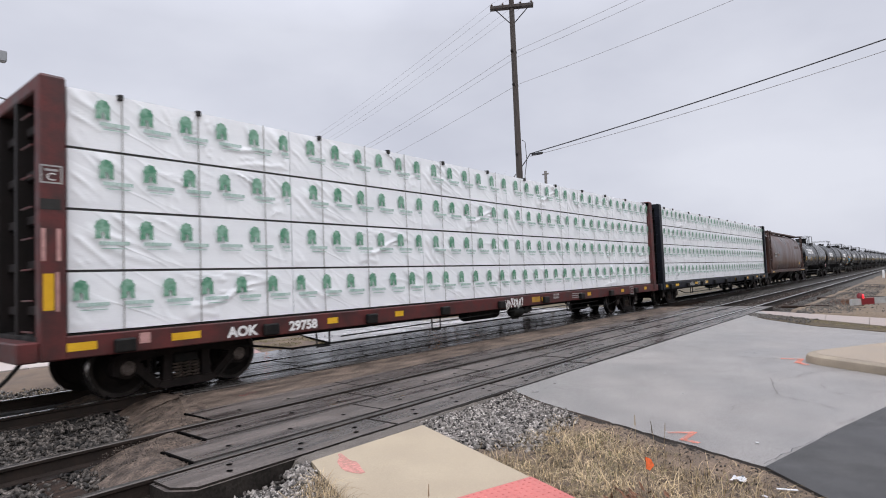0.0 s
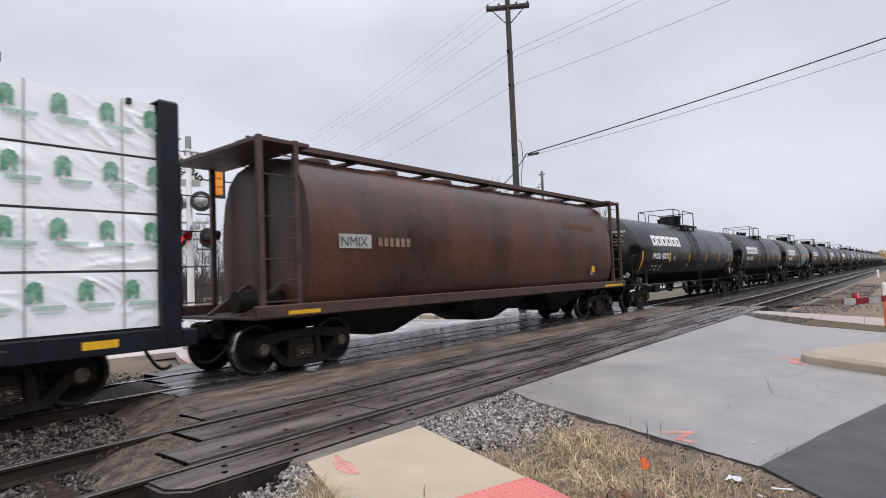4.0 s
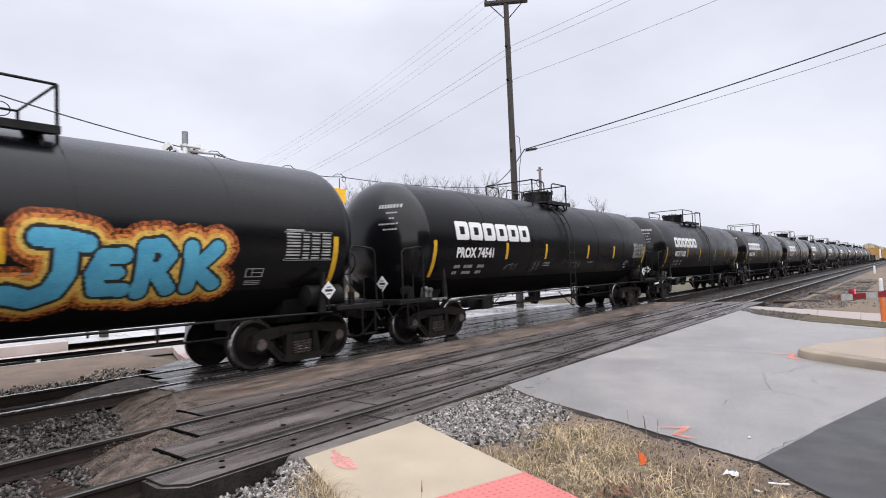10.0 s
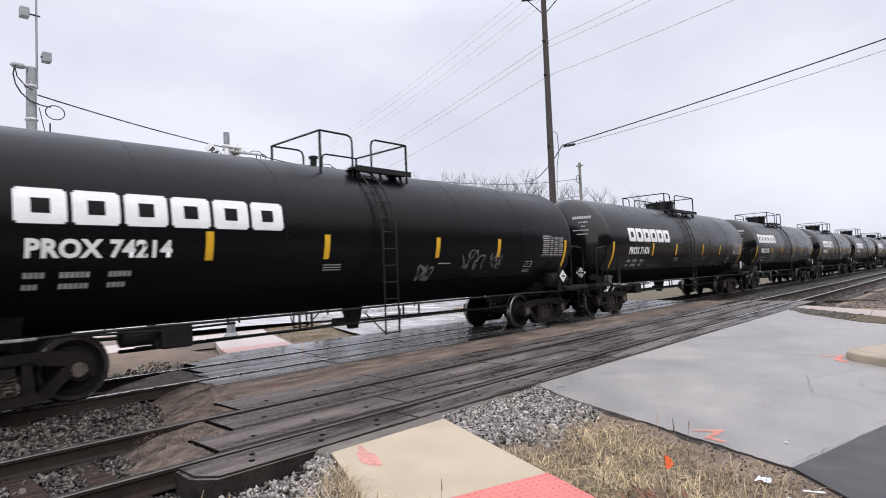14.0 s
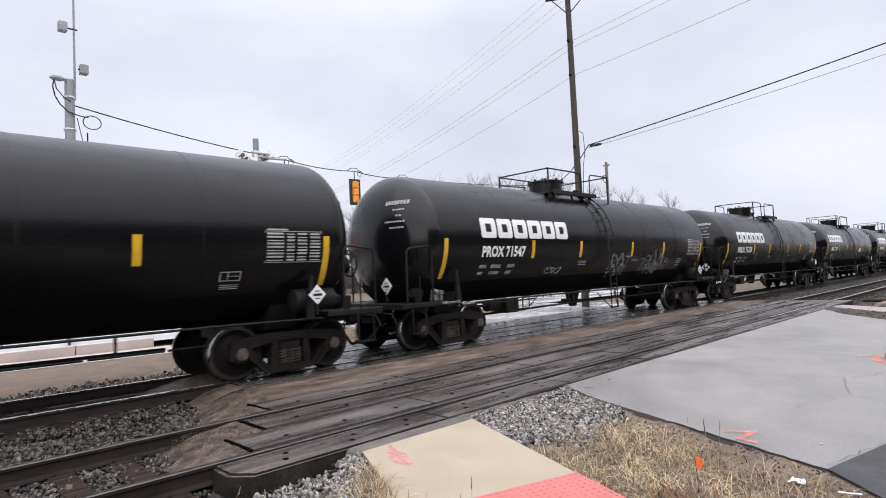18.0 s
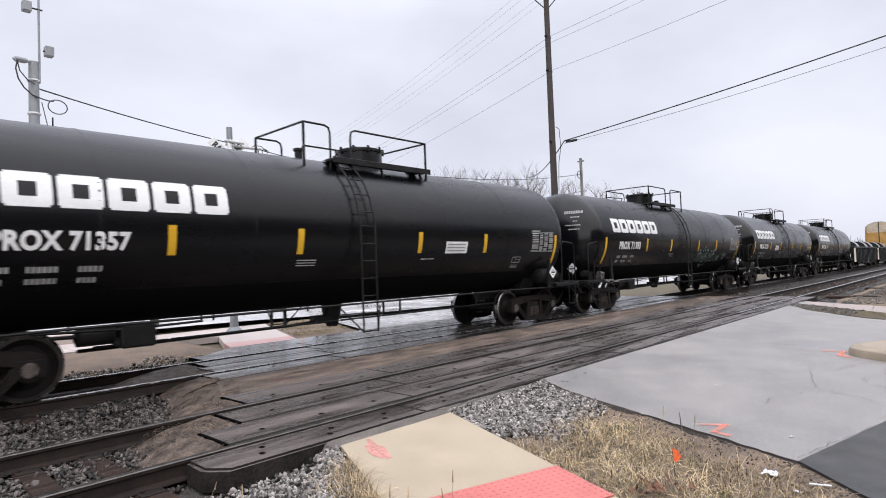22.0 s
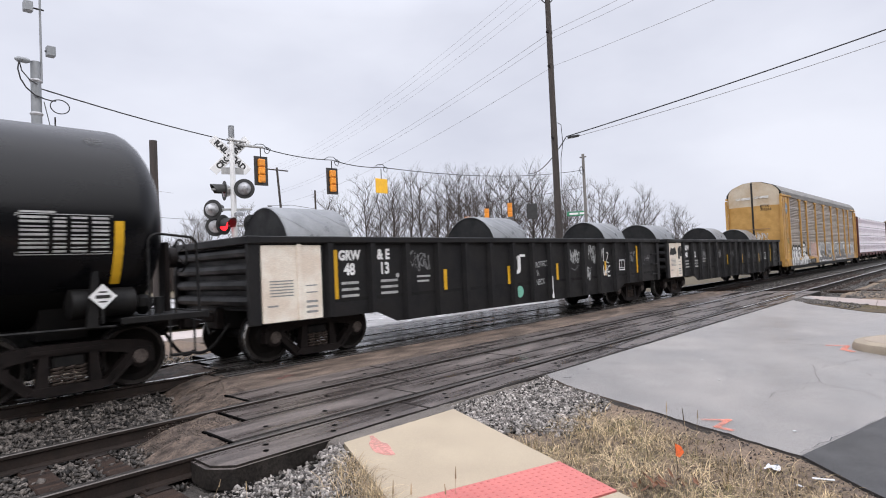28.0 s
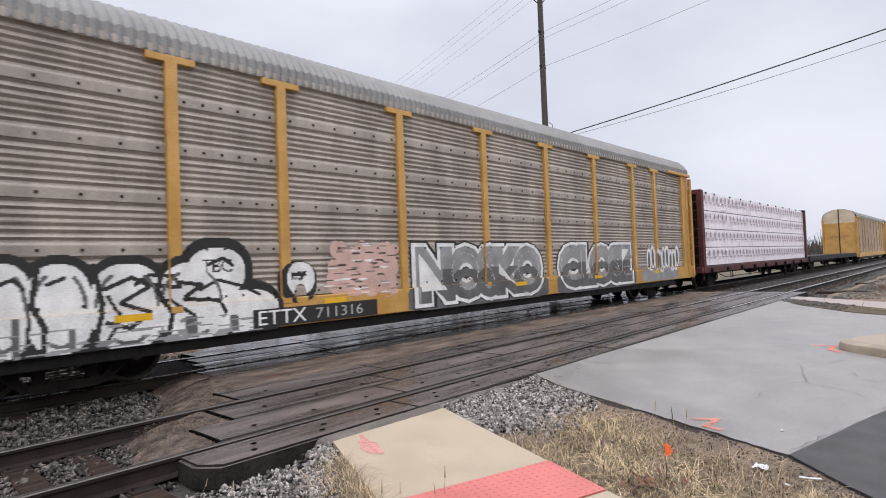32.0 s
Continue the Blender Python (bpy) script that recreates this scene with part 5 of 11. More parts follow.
def make_hopper():
    car = thing("covered_hopper_car", "rusty brown covered hopper car with rounded sides", "hopper car", "", "")
    prof = [(0.9, 0.95), (1.25, 1.12), (1.44, 1.4), (1.52, 1.9), (1.53, 2.4), (1.5, 2.9), (1.4, 3.4), (1.2, 3.8), (0.9, 4.02), (0.5, 4.12), (0.0, 4.15)]
    full = [(-y, z) for y, z in prof] + [(y, z) for y, z in prof[::-1][1:]]
    n = len(full)
    s = Shape()
    xs = [-6.75 + 13.5 * i / 60 for i in range(61)]
    v = []
    for i, x in enumerate(xs):
        g = 0.985 if i in (0, len(xs) - 1) else 1.004 if i % 10 == 0 else 1.0
        v += [(x, y * (g + 0.014 * noise.noise(Vector((x * 0.9, z * 1.6, y)))), 0.95 + (z - 0.95) * g) for y, z in full]
    f = [(r * n + i, (r + 1) * n + i, (r + 1) * n + i + 1, r * n + i + 1) for r in range(len(xs) - 1) for i in range(n - 1)]
    f += [tuple(range(n)), tuple(range(len(v) - 1, len(v) - n - 1, -1))]
    s.add(v, f)
    part("hopper_body", s, RUST, car)
    s = Shape()
    s.box((-7.7, -0.95, 4.2), (7.7, -0.6, 4.24), 0.01)
    s.box((-7.7, 0.6, 4.2), (7.7, 0.95, 4.24), 0.01)
    s.box((-7.7, -1.0, 4.16), (7.7, -0.96, 4.28), 0.01)
    for x in (-7.6, -5, -2.5, 0, 2.5, 5, 7.6):
        s.box((x - 0.05, -0.95, 4.12), (x + 0.05, 0.95, 4.2), 0.01)
    part("roof_walk", s, RUST_DARK, car)
    for i in range(6):
        s = Shape()
        s.lathe([(4.1, 0.34), (4.26, 0.34), (4.3, 0.3)], "z", 18, (-5.4 + i * 2.16, 0, 0))
        part("hatch", s, RUST, car)
    for y in (-1, 1):
        s = Shape()
        ya, yb = sorted((y * 1.55, y * 1.4))
        s.box((-7.9, ya, 1.02), (7.9, yb, 1.24), 0.015)
        part("side_sill", s, RUST_DARK, car)
    for k in (-1, 1):
        s = Shape()
        xa, xb = sorted((k * 6.6, k * 7.9))
        s.box((xa, -1.5, 1.0), (xb, 1.5, 1.05), 0.01)
        part("end_platform", s, RUST_DARK, car)
        for y in (-1.45, 1.45):
            s = Shape()
            for x in (7.0, 7.75):
                s.box((k * x - 0.05, y - 0.05, 1.05), (k * x + 0.05, y + 0.05, 4.2), 0.008)
            for i in range(8):
                s.tube([(k * 7.0, y * 1.03, 1.3 + i * 0.37), (k * 7.75, y * 1.03, 1.3 + i * 0.37)] if i % 2 == 0 else [(k * 7.05, y * 1.03, 1.3 + i * 0.37), (k * 7.35, y * 1.03, 1.3 + i * 0.37)], 0.015, 5)
            part("end_ladder", s, RUST_DARK, car)
        s = Shape()
        xa, xb = sorted((k * 6.7, k * 7.8))
        s.box((xa, -1.5, 4.1), (xb, 1.5, 4.18), 0.01)
        s.tube([(k * 6.75, -0.6, 1.6), (k * 7.6, -0.6, 1.05)], 0.05, 5)
        s.tube([(k * 6.75, 0.6, 1.6), (k * 7.6, 0.6, 1.05)], 0.05, 5)
        s.box((k * 6.8 - 0.05, -0.1, 1.05), (k * 6.8 + 0.05, 0.1, 3.9))
        part("end_canopy", s, RUST_DARK, car)
        s = Shape()
        s.lathe([(k * 7.2 - 0.5, 0.2), (k * 7.2 + 0.4, 0.2)], "x", 14, (0, -0.5, 1.3))
        part("air_reservoir", s, CAR_BLACK, car)
    for i in range(3):
        s = Shape()
        x = -4.1 + i * 4.1
        s.add([(x - 1.7, -1.2, 1.1), (x + 1.7, -1.2, 1.1), (x + 1.7, 1.2, 1.1), (x - 1.7, 1.2, 1.1), (x - 0.35, -0.6, 0.4), (x + 0.35, -0.6, 0.4), (x + 0.35, 0.6, 0.4), (x - 0.35, 0.6, 0.4)],
              [(0, 1, 5, 4), (1, 2, 6, 5), (2, 3, 7, 6), (3, 0, 4, 7), (7, 6, 5, 4), (0, 3, 2, 1)])
        part("discharge_chute", s, CAR_BLACK, car)
    s = Shape()
    s.box((-7.6, -0.2, 0.7), (7.6, 0.2, 1.0), 0.02)
    part("centre_sill", s, CAR_BLACK, car)
    s = Shape()
    bars(s, [(-6.1, 1.5, -5.25, 1.78)], -1.0)
    s.v = [(x, -1.548, z + 0.75) for x, _y, z in s.v]
    part("mark_patch", s, DULL_WHITE, car, "pale rectangle behind the reporting mark")
    tagged(part("car_number", bars(Shape(), [(-5.05 + 0.17 * q, 2.3, -4.94 + 0.17 * q, 2.48) for q in range(6)], -1.552), RUST_PALE, car, "worn pale car number"), "", "", "", "stuff")
    part("rust_patch", bars(Shape(), [(3.2, 3.0, 5.6, 3.22)], -1.497), RUST_ORANGE, car, "orange rust bloom")
    me = wall_writing(text_mesh("NMIX", 0.27, 0, 1.05), -6.07, 2.29, -1.555)
    part("reporting_mark", me, GAP_BLACK, car)
    s = Shape()
    bars(s, [(6.0, 1.06, 7.6, 1.13), (-7.3, 1.06, -6.6, 1.13)], -1.556)
    part("reflective_stripe", s, YELLOW_TAPE, car, "faded yellow reflective strip")
    s = Shape()
    bars(s, [(4.9, 1.5, 5.2, 1.68)], -1.53)
    part("small_sign", s, RUST_PALE, car)
    part("reflective_patch", bars(Shape(), [(5.0, 1.6, 5.22, 1.8)], -1.556), YELLOW_TAPE, car)
    couplings(car, 8.2)
    truck(car, -6.6)
    truck(car, 6.6)
    return car


# -- autoracks --
def make_autorack():
    car = thing("autorack_car", "enclosed autorack car with grey slotted panels and yellow posts", "autorack", "autoracks of the freight train", "")
    half, eave = 13.2, 4.85
    posts = [-11.25, -8.35, -6.5, -3.7, -0.9, 1.9, 4.7, 7.5, 9.4, 12.2]
    for y in (-1, 1):
        for a, b in zip(posts[:-1], posts[1:]):
            rows = 5
            for r in range(rows):
                z0 = 1.12 + r * 0.744
                z1 = z0 + 0.735
                s = Shape()
                m = 36
                v = []
                for i in range(m + 1):
                    u = i / m
                    z = z0 + (z1 - z0) * u
                    flat = u < 0.2
                    d = 0.0 if flat else 0.034 * (0.5 - 0.5 * math.cos((u - 0.2) / 0.8 * 6 * 2 * math.pi))
                    v += [(a + 0.06, y * (1.46 - d), z), (b - 0.06, y * (1.46 - d), z)]
                f = [(2 * i, 2 * i + 1, 2 * i + 3, 2 * i + 2) for i in range(m)]
                if y > 0:
                    f = [q[::-1] for q in f]
                s.add(v, f)
                pn = part("side_panel", s, GALVANISED, car)
                if y < 0:
                    s = Shape()
                    for c in range(6):
                        x, z = a + 0.2 + (b - a - 0.4) * c / 5, z0 + 0.075
                        s.box((x - 0.018, -1.475, z - 0.018), (x + 0.018, -1.458, z + 0.018))
                    tagged(part("panel_bolt", s, STEEL_DARK, pn), "", "", "", "stuff")
        for i, x in enumerate(posts):
            s = Shape()
            ya, yb = sorted((y * 1.43, y * 1.53))
            s.box((x - 0.09, ya, 1.0), (x + 0.09, yb, eave - 0.06), 0.01)
            if 0 < i < len(posts) - 1:
                s.box((x - 0.36, ya, eave - 0.14), (x + 0.36, yb * 1.001, eave - 0.03), 0.01)
            part("side_post", s, RACK_YELLOW, car, "yellow painted post")
        s = Shape()
        ya, yb = sorted((y * 1.38, y * 1.52))
        s.box((-half, ya, 0.62), (half, yb, 1.1), 0.015)
        part("side_sill", s, RACK_YELLOW, car)
        s = Shape()
        ya, yb = sorted((y * 1.4, y * 1.5))
        s.box((-half + 0.5, ya, eave - 0.03), (half - 0.5, yb, eave + 0.1), 0.01)
        part("roof_rail", s, GALVANISED, car)
        for k in (-1, 1):
            s = Shape()
            xa, xb = sorted((k * (half - 0.25), k * 11.25 if k < 0 else k * 12.2))
            ya, yb = sorted((y * 1.4, y * 1.47))
            s.box((xa, ya, 0.95), (xb, yb, eave), 0.01)
            part("end_side_panel", s, RACK_YELLOW, car)
            lad = Shape()
            xa = k * (half - 0.25)
            for x in (xa, xa - k * 0.5):
                lad.tube([(x, y * 1.56, 0.6), (x, y * 1.56, eave - 0.1)], 0.018, 5)
            for i in range(13):
                lad.tube([(xa, y * 1.56, 0.75 + i * 0.33), (xa - k * 0.5, y * 1.56, 0.75 + i * 0.33)], 0.013, 5)
            part("ladder", lad, RACK_YELLOW, car)
    # roof: corrugated across the car
    m = 660
    arch = [(-1.52, eave), (-1.5, eave + 0.26), (-1.34, eave + 0.48), (-1.14, eave + 0.66), (-0.5, eave + 0.9), (0.0, eave + 0.94)]
    arch = arch + [(-y, z) for y, z in arch[::-1][1:]]
    v = []
    for i in range(m + 1):
        x = -half + 0.25 + (2 * half - 0.5) * i / m
        d = 0.014 * (1 - math.cos(i * math.pi / 2))
        v += [(x, y * (1 - d / 1.6), z - d) for y, z in arch]
    n = len(arch)
    s = Shape().add(v, [(r * n + i, (r + 1) * n + i, (r + 1) * n + i + 1, r * n + i + 1) for r in range(m) for i in range(n - 1)])
    part("roof", s, ROOF_GREY, car, "weathered grey corrugated roof", None, 15)
    for k in (-1, 1):
        # clamshell end doors
        for side in (-1, 1):
            for t, (z0, z1, mat) in enumerate(((0.95, eave - 0.55, RACK_YELLOW), (eave - 0.55, eave + 0.15, RACK_FADED))):
                o = [(side * 0.04, z0), (side * 1.05, z0), (side * 1.4, z0), (side * 1.4, z1), (side * 1.05, z1), (side * 0.04, z1)]
                if t:
                    o = [(side * 0.04, z0), (side * 1.4, z0), (side * 1.4, z1 + 0.12), (side * 1.28, z1 + 0.32), (side * 1.08, z1 + 0.5), (side * 0.48, z1 + 0.72), (side * 0.04, z1 + 0.76)]
                s = Shape()
                q = len(o)
                xf = lambda y: k * (half - 0.02 - 0.22 * max(0, (abs(y) - 0.9)) / 0.5)
                v = [(xf(y), y, z) for y, z in o] + [(xf(y) - k * 0.06, y, z) for y, z in o]
                f = [tuple(range(q)), tuple(range(2 * q - 1, q - 1, -1))] + [(i, i + q, (i + 1) % q + q, (i + 1) % q) for i in range(q)]
                s.add(v, f if side * k > 0 else [g[::-1] for g in f])
                part("end_door", s, mat, car)
            s = Shape()
            y = side * 1.5
            s.box((k * (half - 0.1) - 0.06, y - 0.06, 0.7), (k * (half - 0.1) + 0.06, y + 0.06, eave - 0.1), 0.01)
            part("corner_post", s, RACK_YELLOW, car)
        s = Shape()
        xa, xb = sorted((k * half, k * (half + 0.02)))
        s.box((xa, -0.05, 0.95), (xb, 0.05, eave + 0.86))
        part("door_gap_seal", s, GAP_BLACK, car)
        s = Shape()
        xa, xb = sorted((k * (half - 0.3), k * (half + 0.35)))
        s.box((xa, -1.4, 0.7), (xb, 1.4, 0.95), 0.02)
        part("end_sill", s, CAR_BLACK, car)
        part("door_seam", Shape().box((k * half - 0.03, -0.88, 2.9), (k * half + 0.005, 0.88, 2.925)), RUST_PALE, car, "rusty seam across the end doors")
        for y in (-1.5, 1.5):
            xa, xb = sorted((k * 13.05, k * 10.7))
            part("header_beam", Shape().box((xa, y - 0.06, eave - 0.04), (xb, y + 0.06, eave + 0.07), 0.012), RACK_YELLOW, car)
    s = Shape()
    s.box((-half + 0.1, -1.38, 0.78), (half - 0.1, 1.38, 0.9))
    s.box((-half + 0.4, -0.3, 0.45), (half - 0.4, 0.3, 0.8), 0.03)
    part("underframe", s, CAR_BLACK, car)
    for y in (-1.36, 1.36):
        part("lower_side_rail", Shape().box((-half + 2.0, y - 0.06, 0.42), (half - 2.0, y + 0.06, 0.62), 0.01), CAR_BLACK, car)
    for x in (-12.6, -9.2, -5.75, 0.2, 4.4, 9.0):
        part("reflective_stripe", bars(Shape(), [(x, 0.94, x + 0.5, 1.04)], -1.5275), YELLOW_TAPE, car)
    couplings(car, half + 0.75)
    truck(car, -9.65)
    truck(car, 9.65)
    return car


# -- an empty flat car --
def make_flat():
    car = thing("flat_car", "empty black flat car with a low steel deck", "flat car", "", "")
    half = 11.6
    s = Shape()
    s.box((-half, -1.45, 0.95), (half, 1.45, 1.1), 0.02)
    s.box((-half + 1, -0.4, 0.5), (half - 1, 0.4, 0.95), 0.03)
    part("deck", s, CAR_BLACK, car)
    for y in (-1, 1):
        s = Shape()
        ya, yb = sorted((y * 1.5, y * 1.42))
        s.box((-half, ya, 0.75), (half, yb, 1.12), 0.015)
        part("side_sill", s, CAR_BLACK, car)
    couplings(car, half + 0.5)
    truck(car, -8.8)
    truck(car, 8.8)
    return car


# positions along the train, in metres, of each car's centre at time 0
train = []
tank = make_tank()
TANKS = ["45272", "74650", "71563", "74541", "71525", "74214", "71476", "72795", "71547", "75758", "71357", "71393", "71279", "72836"]
LATE = {"72795", "71357", "71393", "71279", "72836"}
tank_by = {}
for i, num in enumerate(TANKS):
    car = make_tank() if i == 0 else tank if i == 1 else copy_thing(tank, Matrix())
    x = 73.8 if i == 0 else 83.76 + 16.494 * (i - 1) + 7.12
    train.append((car, x))
    tank_by[num] = car
lengthen(tank_by["45272"], 0.71)
for ob in tank_by["45272"].children:
    if ob.name.startswith("reflective_stripe"):
        at_x = sum(v.co.x for v in ob.data.vertices) / len(ob.data.vertices)
        ob.matrix_basis = pose(0.35 if -3 < at_x < 6 else 0.0, 0, 0)
TANK_DULL = material("weathered_black_tank_paint", (0.0026, 0.0026, 0.0034), (0.0045, 0.0045, 0.0056), 0.9, 0.3, 0, 0.0003, 40, 0.3, (0.5, 1, 1.6), 0.06, spec=0.13)
for num in ("74650", "74541", "71525", "74214"):
    for ob in tank_by[num].children:
        if ob.name.split(".")[0] == "tank":
            ob.material_slots[0].link = "OBJECT"
            ob.material_slots[0].material = TANK_DULL
for num, moved in (("72795", ((-6.75, -0.13), (-3.66, -0.11), (-1.47, -0.06))), ("75758", ((-6.75, -0.15),))):
    for ob in tank_by[num].children:
        if ob.name.startswith("reflective_stripe"):
            at_x = sum(v.co.x for v in ob.data.vertices) / len(ob.data.vertices)
            for x, by in moved:
                if abs(at_x - x) < 0.1:
                    ob.matrix_basis = pose(by, 0, 0)
for ob in tank_by["45272"].children:
    if ob.name.startswith("hazard_placard") and ob.matrix_basis.translation.x > 0:
        ob.material_slots[0].link = "OBJECT"
        ob.material_slots[0].material = material("faded_red_placard", (0.62, 0.27, 0.29), (0.7, 0.42, 0.43), 9, 0.5)
        ob["label"] = "faded pink diamond hazard placard"
tagged(tank_by["45272"], "longer glossy black railway tank car with white lettering", "tank car", "tank cars of the freight train")
TOPS = {"45272": (-1.32, 2.01, 1.0, True, 0.12), "74650": (-1.29, 1.78, 0.3, False), "71563": (-0.96, 2.28, 1.1), "74541": (-1.11, 1.17, 0.76), "71525": (-2.08, 1.12, -0.95), "74214": (-1.14, 1.16, None),
        "71476": (-0.94, 2.24, 0.96), "72795": (-2.06, 1.13, -0.98), "71547": (-2.0, 1.21, -0.9), "75758": (-1.53, 1.63, -0.7), "71357": (-0.96, 2.31, 1.1), "71393": (-1.95, 1.3, -0.81), "71279": (-0.92, 2.27, 1.13), "72836": (-0.96, 2.46, 1.13)}
for num, car in tank_by.items():
    letter_tank(car, num, num in LATE)
    tank_top(car, *TOPS[num])
s = Shape()
for x0, y0, x1, y1 in ((-3.54, -0.42, -3.28, -0.4), (-3.54, -0.18, -3.28, -0.16), (-3.54, -0.4, -3.52, -0.18), (-3.3, -0.4, -3.28, -0.18)):
    flat_rect(s, x0, y0, x1, y1)
part("test_mark", on_barrel(s, 0.005), DULL_WHITE, tank_by["45272"], "white framed letter")
me = text_mesh("C", 0.2, 2, 1.0, 0.01)
me.transform(Matrix.Translation((-3.48, -0.36, 0)))
part("mark_letter", on_barrel(me, 0.005), WHITE_PAINT, tank_by["45272"])
jerk = tank_by["71563"]
# fat rounded letters, drawn as strokes and laid on the barrel cell by cell
STROKES = [([(0.42, 0.98), (0.7, 0.96), (0.98, 0.9)], 0.12), ([(0.74, 0.92), (0.74, 0.5), (0.62, 0.22), (0.38, 0.1), (0.12, 0.2)], 0.14),
           ([(1.46, 0.74), (1.2, 0.72), (1.1, 0.48), (1.16, 0.22), (1.5, 0.2)], 0.11), ([(1.14, 0.47), (1.4, 0.48)], 0.09),
           ([(1.74, 0.14), (1.76, 0.86)], 0.11), ([(1.76, 0.86), (1.98, 0.9), (2.12, 0.74), (2.0, 0.55), (1.78, 0.52)], 0.1), ([(1.92, 0.5), (2.16, 0.18)], 0.11),
           ([(2.46, 0.2), (2.44, 0.86)], 0.11), ([(2.86, 0.86), (2.52, 0.52)], 0.11), ([(2.56, 0.5), (2.88, 0.24)], 0.11)]
JC = 0.02
gx, gz = np.meshgrid(np.arange(-0.4, 3.4, JC) + JC / 2, np.arange(-0.4, 1.5, JC) + JC / 2)
dist = np.full(gx.shape, 9.0)
for pts, r in STROKES:
    for (xa, za), (xb, zb) in zip(pts[:-1], pts[1:]):
        u = np.clip(((gx - xa) * (xb - xa) + (gz - za) * (zb - za)) / ((xb - xa)**2 + (zb - za)**2), 0, 1)
        dist = np.minimum(dist, np.hypot(gx - xa - u * (xb - xa), gz - za - u * (zb - za)) - r)
for lo, hi, mat, lf in ((-9, 0.005, TURQUOISE, 0.007), (0.005, 0.055, GAP_BLACK, 0.0065), (0.055, 0.125, YELLOW_SPRAY, 0.006), (0.105, 0.19, ORANGE_SPRAY, 0.0055), (0.17, 0.27, EMBER_SPRAY, 0.005)):
    s = Shape()
    for q in range(gx.shape[0]):
        row = (dist[q] >= lo) & (dist[q] < hi)
        i = 0
        while i < len(row):
            if row[i]:
                e = i
                while e < len(row) and row[e]:
                    e += 1
                flat_rect(s, 1.45 + gx[q, i] - JC / 2, 1.28 - TZ + gz[q, i] - JC / 2, 1.45 + gx[q, e - 1] + JC / 2, 1.28 - TZ + gz[q, i] + JC / 2)
                i = e
            i += 1
    tagged(part("sprayed_lettering", on_barrel(s, lf), mat, jerk, "sprayed turquoise letters with an orange glow"), "", "", "", "stuff")
scrawl_on_tank(tank_by["74214"], 4, 2.3, 1.6, 3.1, 2.1, 3, 0.03, SCRAWL_FAINT)
scrawl_on_tank(tank_by["74214"], 5, 3.4, 1.6, 3.86, 2.0, 2, 0.03, SCRAWL_FAINT)
scrawl_on_tank(tank_by["74214"], 6, 1.0, 1.36, 1.4, 1.75, 2, 0.06, SCRAWL_FAINT)
scrawl_on_tank(tank_by["72795"], 7, 1.45, 1.4, 1.8, 1.95, 2, 0.03)
tag_on_tank(tank_by["71547"], "BOT", 8, 0.25, 1.4, 1.5, 2.0, 0.022)
scrawl_on_tank(tank_by["71547"], 8, 0.3, 1.25, 1.3, 1.75, 3, 0.022)
scrawl_on_tank(tank_by["71547"], 88, 0.35, 1.3, 1.2, 1.95, 2, 0.07, SCRAWL_FAINT)
tag_on_tank(tank_by["71547"], "TCSARTE", 9, 2.15, 1.42, 4.2, 1.88, 0.02)
scrawl_on_tank(tank_by["71547"], 9, 2.6, 1.25, 3.6, 1.7, 4, 0.02)
scrawl_on_tank(tank_by["71547"], 99, 2.3, 1.35, 4.0, 2.1, 4, 0.05, SCRAWL_FAINT)
scrawl_on_tank(tank_by["71547"], 19, -2.9, 1.45, -2.3, 1.65, 2, 0.03)
tag_on_tank(tank_by["72836"], "PNC", 12, 2.0, 1.5, 4.1, 1.98, 0.06, None, True)
scrawl_on_tank(tank_by["72836"], 112, -3.6, 1.5, -2.3, 1.9, 4, 0.04)
tag_on_tank(tank_by["72795"], "JNKER", 17, -4.1, 1.45, -2.6, 1.85, 0.03)
tag_on_tank(tank_by["71393"], "ROBOE", 10, 1.65, 1.36, 3.8, 2.02, 0.05, SCRAWL_MINT, True)
tag_on_tank(tank_by["71393"], "SB", 11, 4.0, 1.4, 4.55, 1.66, 0.025, SCRAWL_MINT)
scrawl_on_tank(tank_by["74541"], 41, -2.2, 1.5, -1.8, 1.9, 2, 0.02, SCRAWL_FAINT)
scrawl_on_tank(tank_by["74541"], 42, -3.6, 1.6, -3.0, 1.8, 2, 0.02, SCRAWL_FAINT)
scrawl_on_tank(tank_by["74541"], 43, 0.6, 1.6, 0.95, 1.85, 2, 0.02, SCRAWL_FAINT)
scrawl_on_tank(tank_by["71279"], 44, -3.6, 1.32, -2.1, 1.5, 4, 0.022, SCRAWL_FAINT)
scrawl_on_tank(tank_by["75758"], 45, -3.4, 1.5, -3.1, 1.9, 2, 0.06, SCRAWL_FAINT)
scrawl_on_tank(tank_by["71563"], 13, -3.6, 1.5, -2.2, 1.62, 2, 0.03)
for num, x0, z0, x1, z1 in (("71357", 2.27, 1.9, 3.0, 2.17), ("71279", -2.62, 1.9, -1.85, 2.18)):
    s = flat_rect(Shape(), x0, z0 - TZ, x1, z1 - TZ, 3)
    pl = part("notice_plate", on_barrel(s, 0.008), WHITE_PAINT, tank_by[num], "small off-white notice plate")
    s = Shape()
    for r in range(3):
        flat_rect(s, x0 + 0.05, z0 - TZ + 0.05 + r * 0.07, x1 - 0.08, z0 - TZ + 0.08 + r * 0.07)
    part("notice_print", on_barrel(s, 0.011), STRAP, pl)
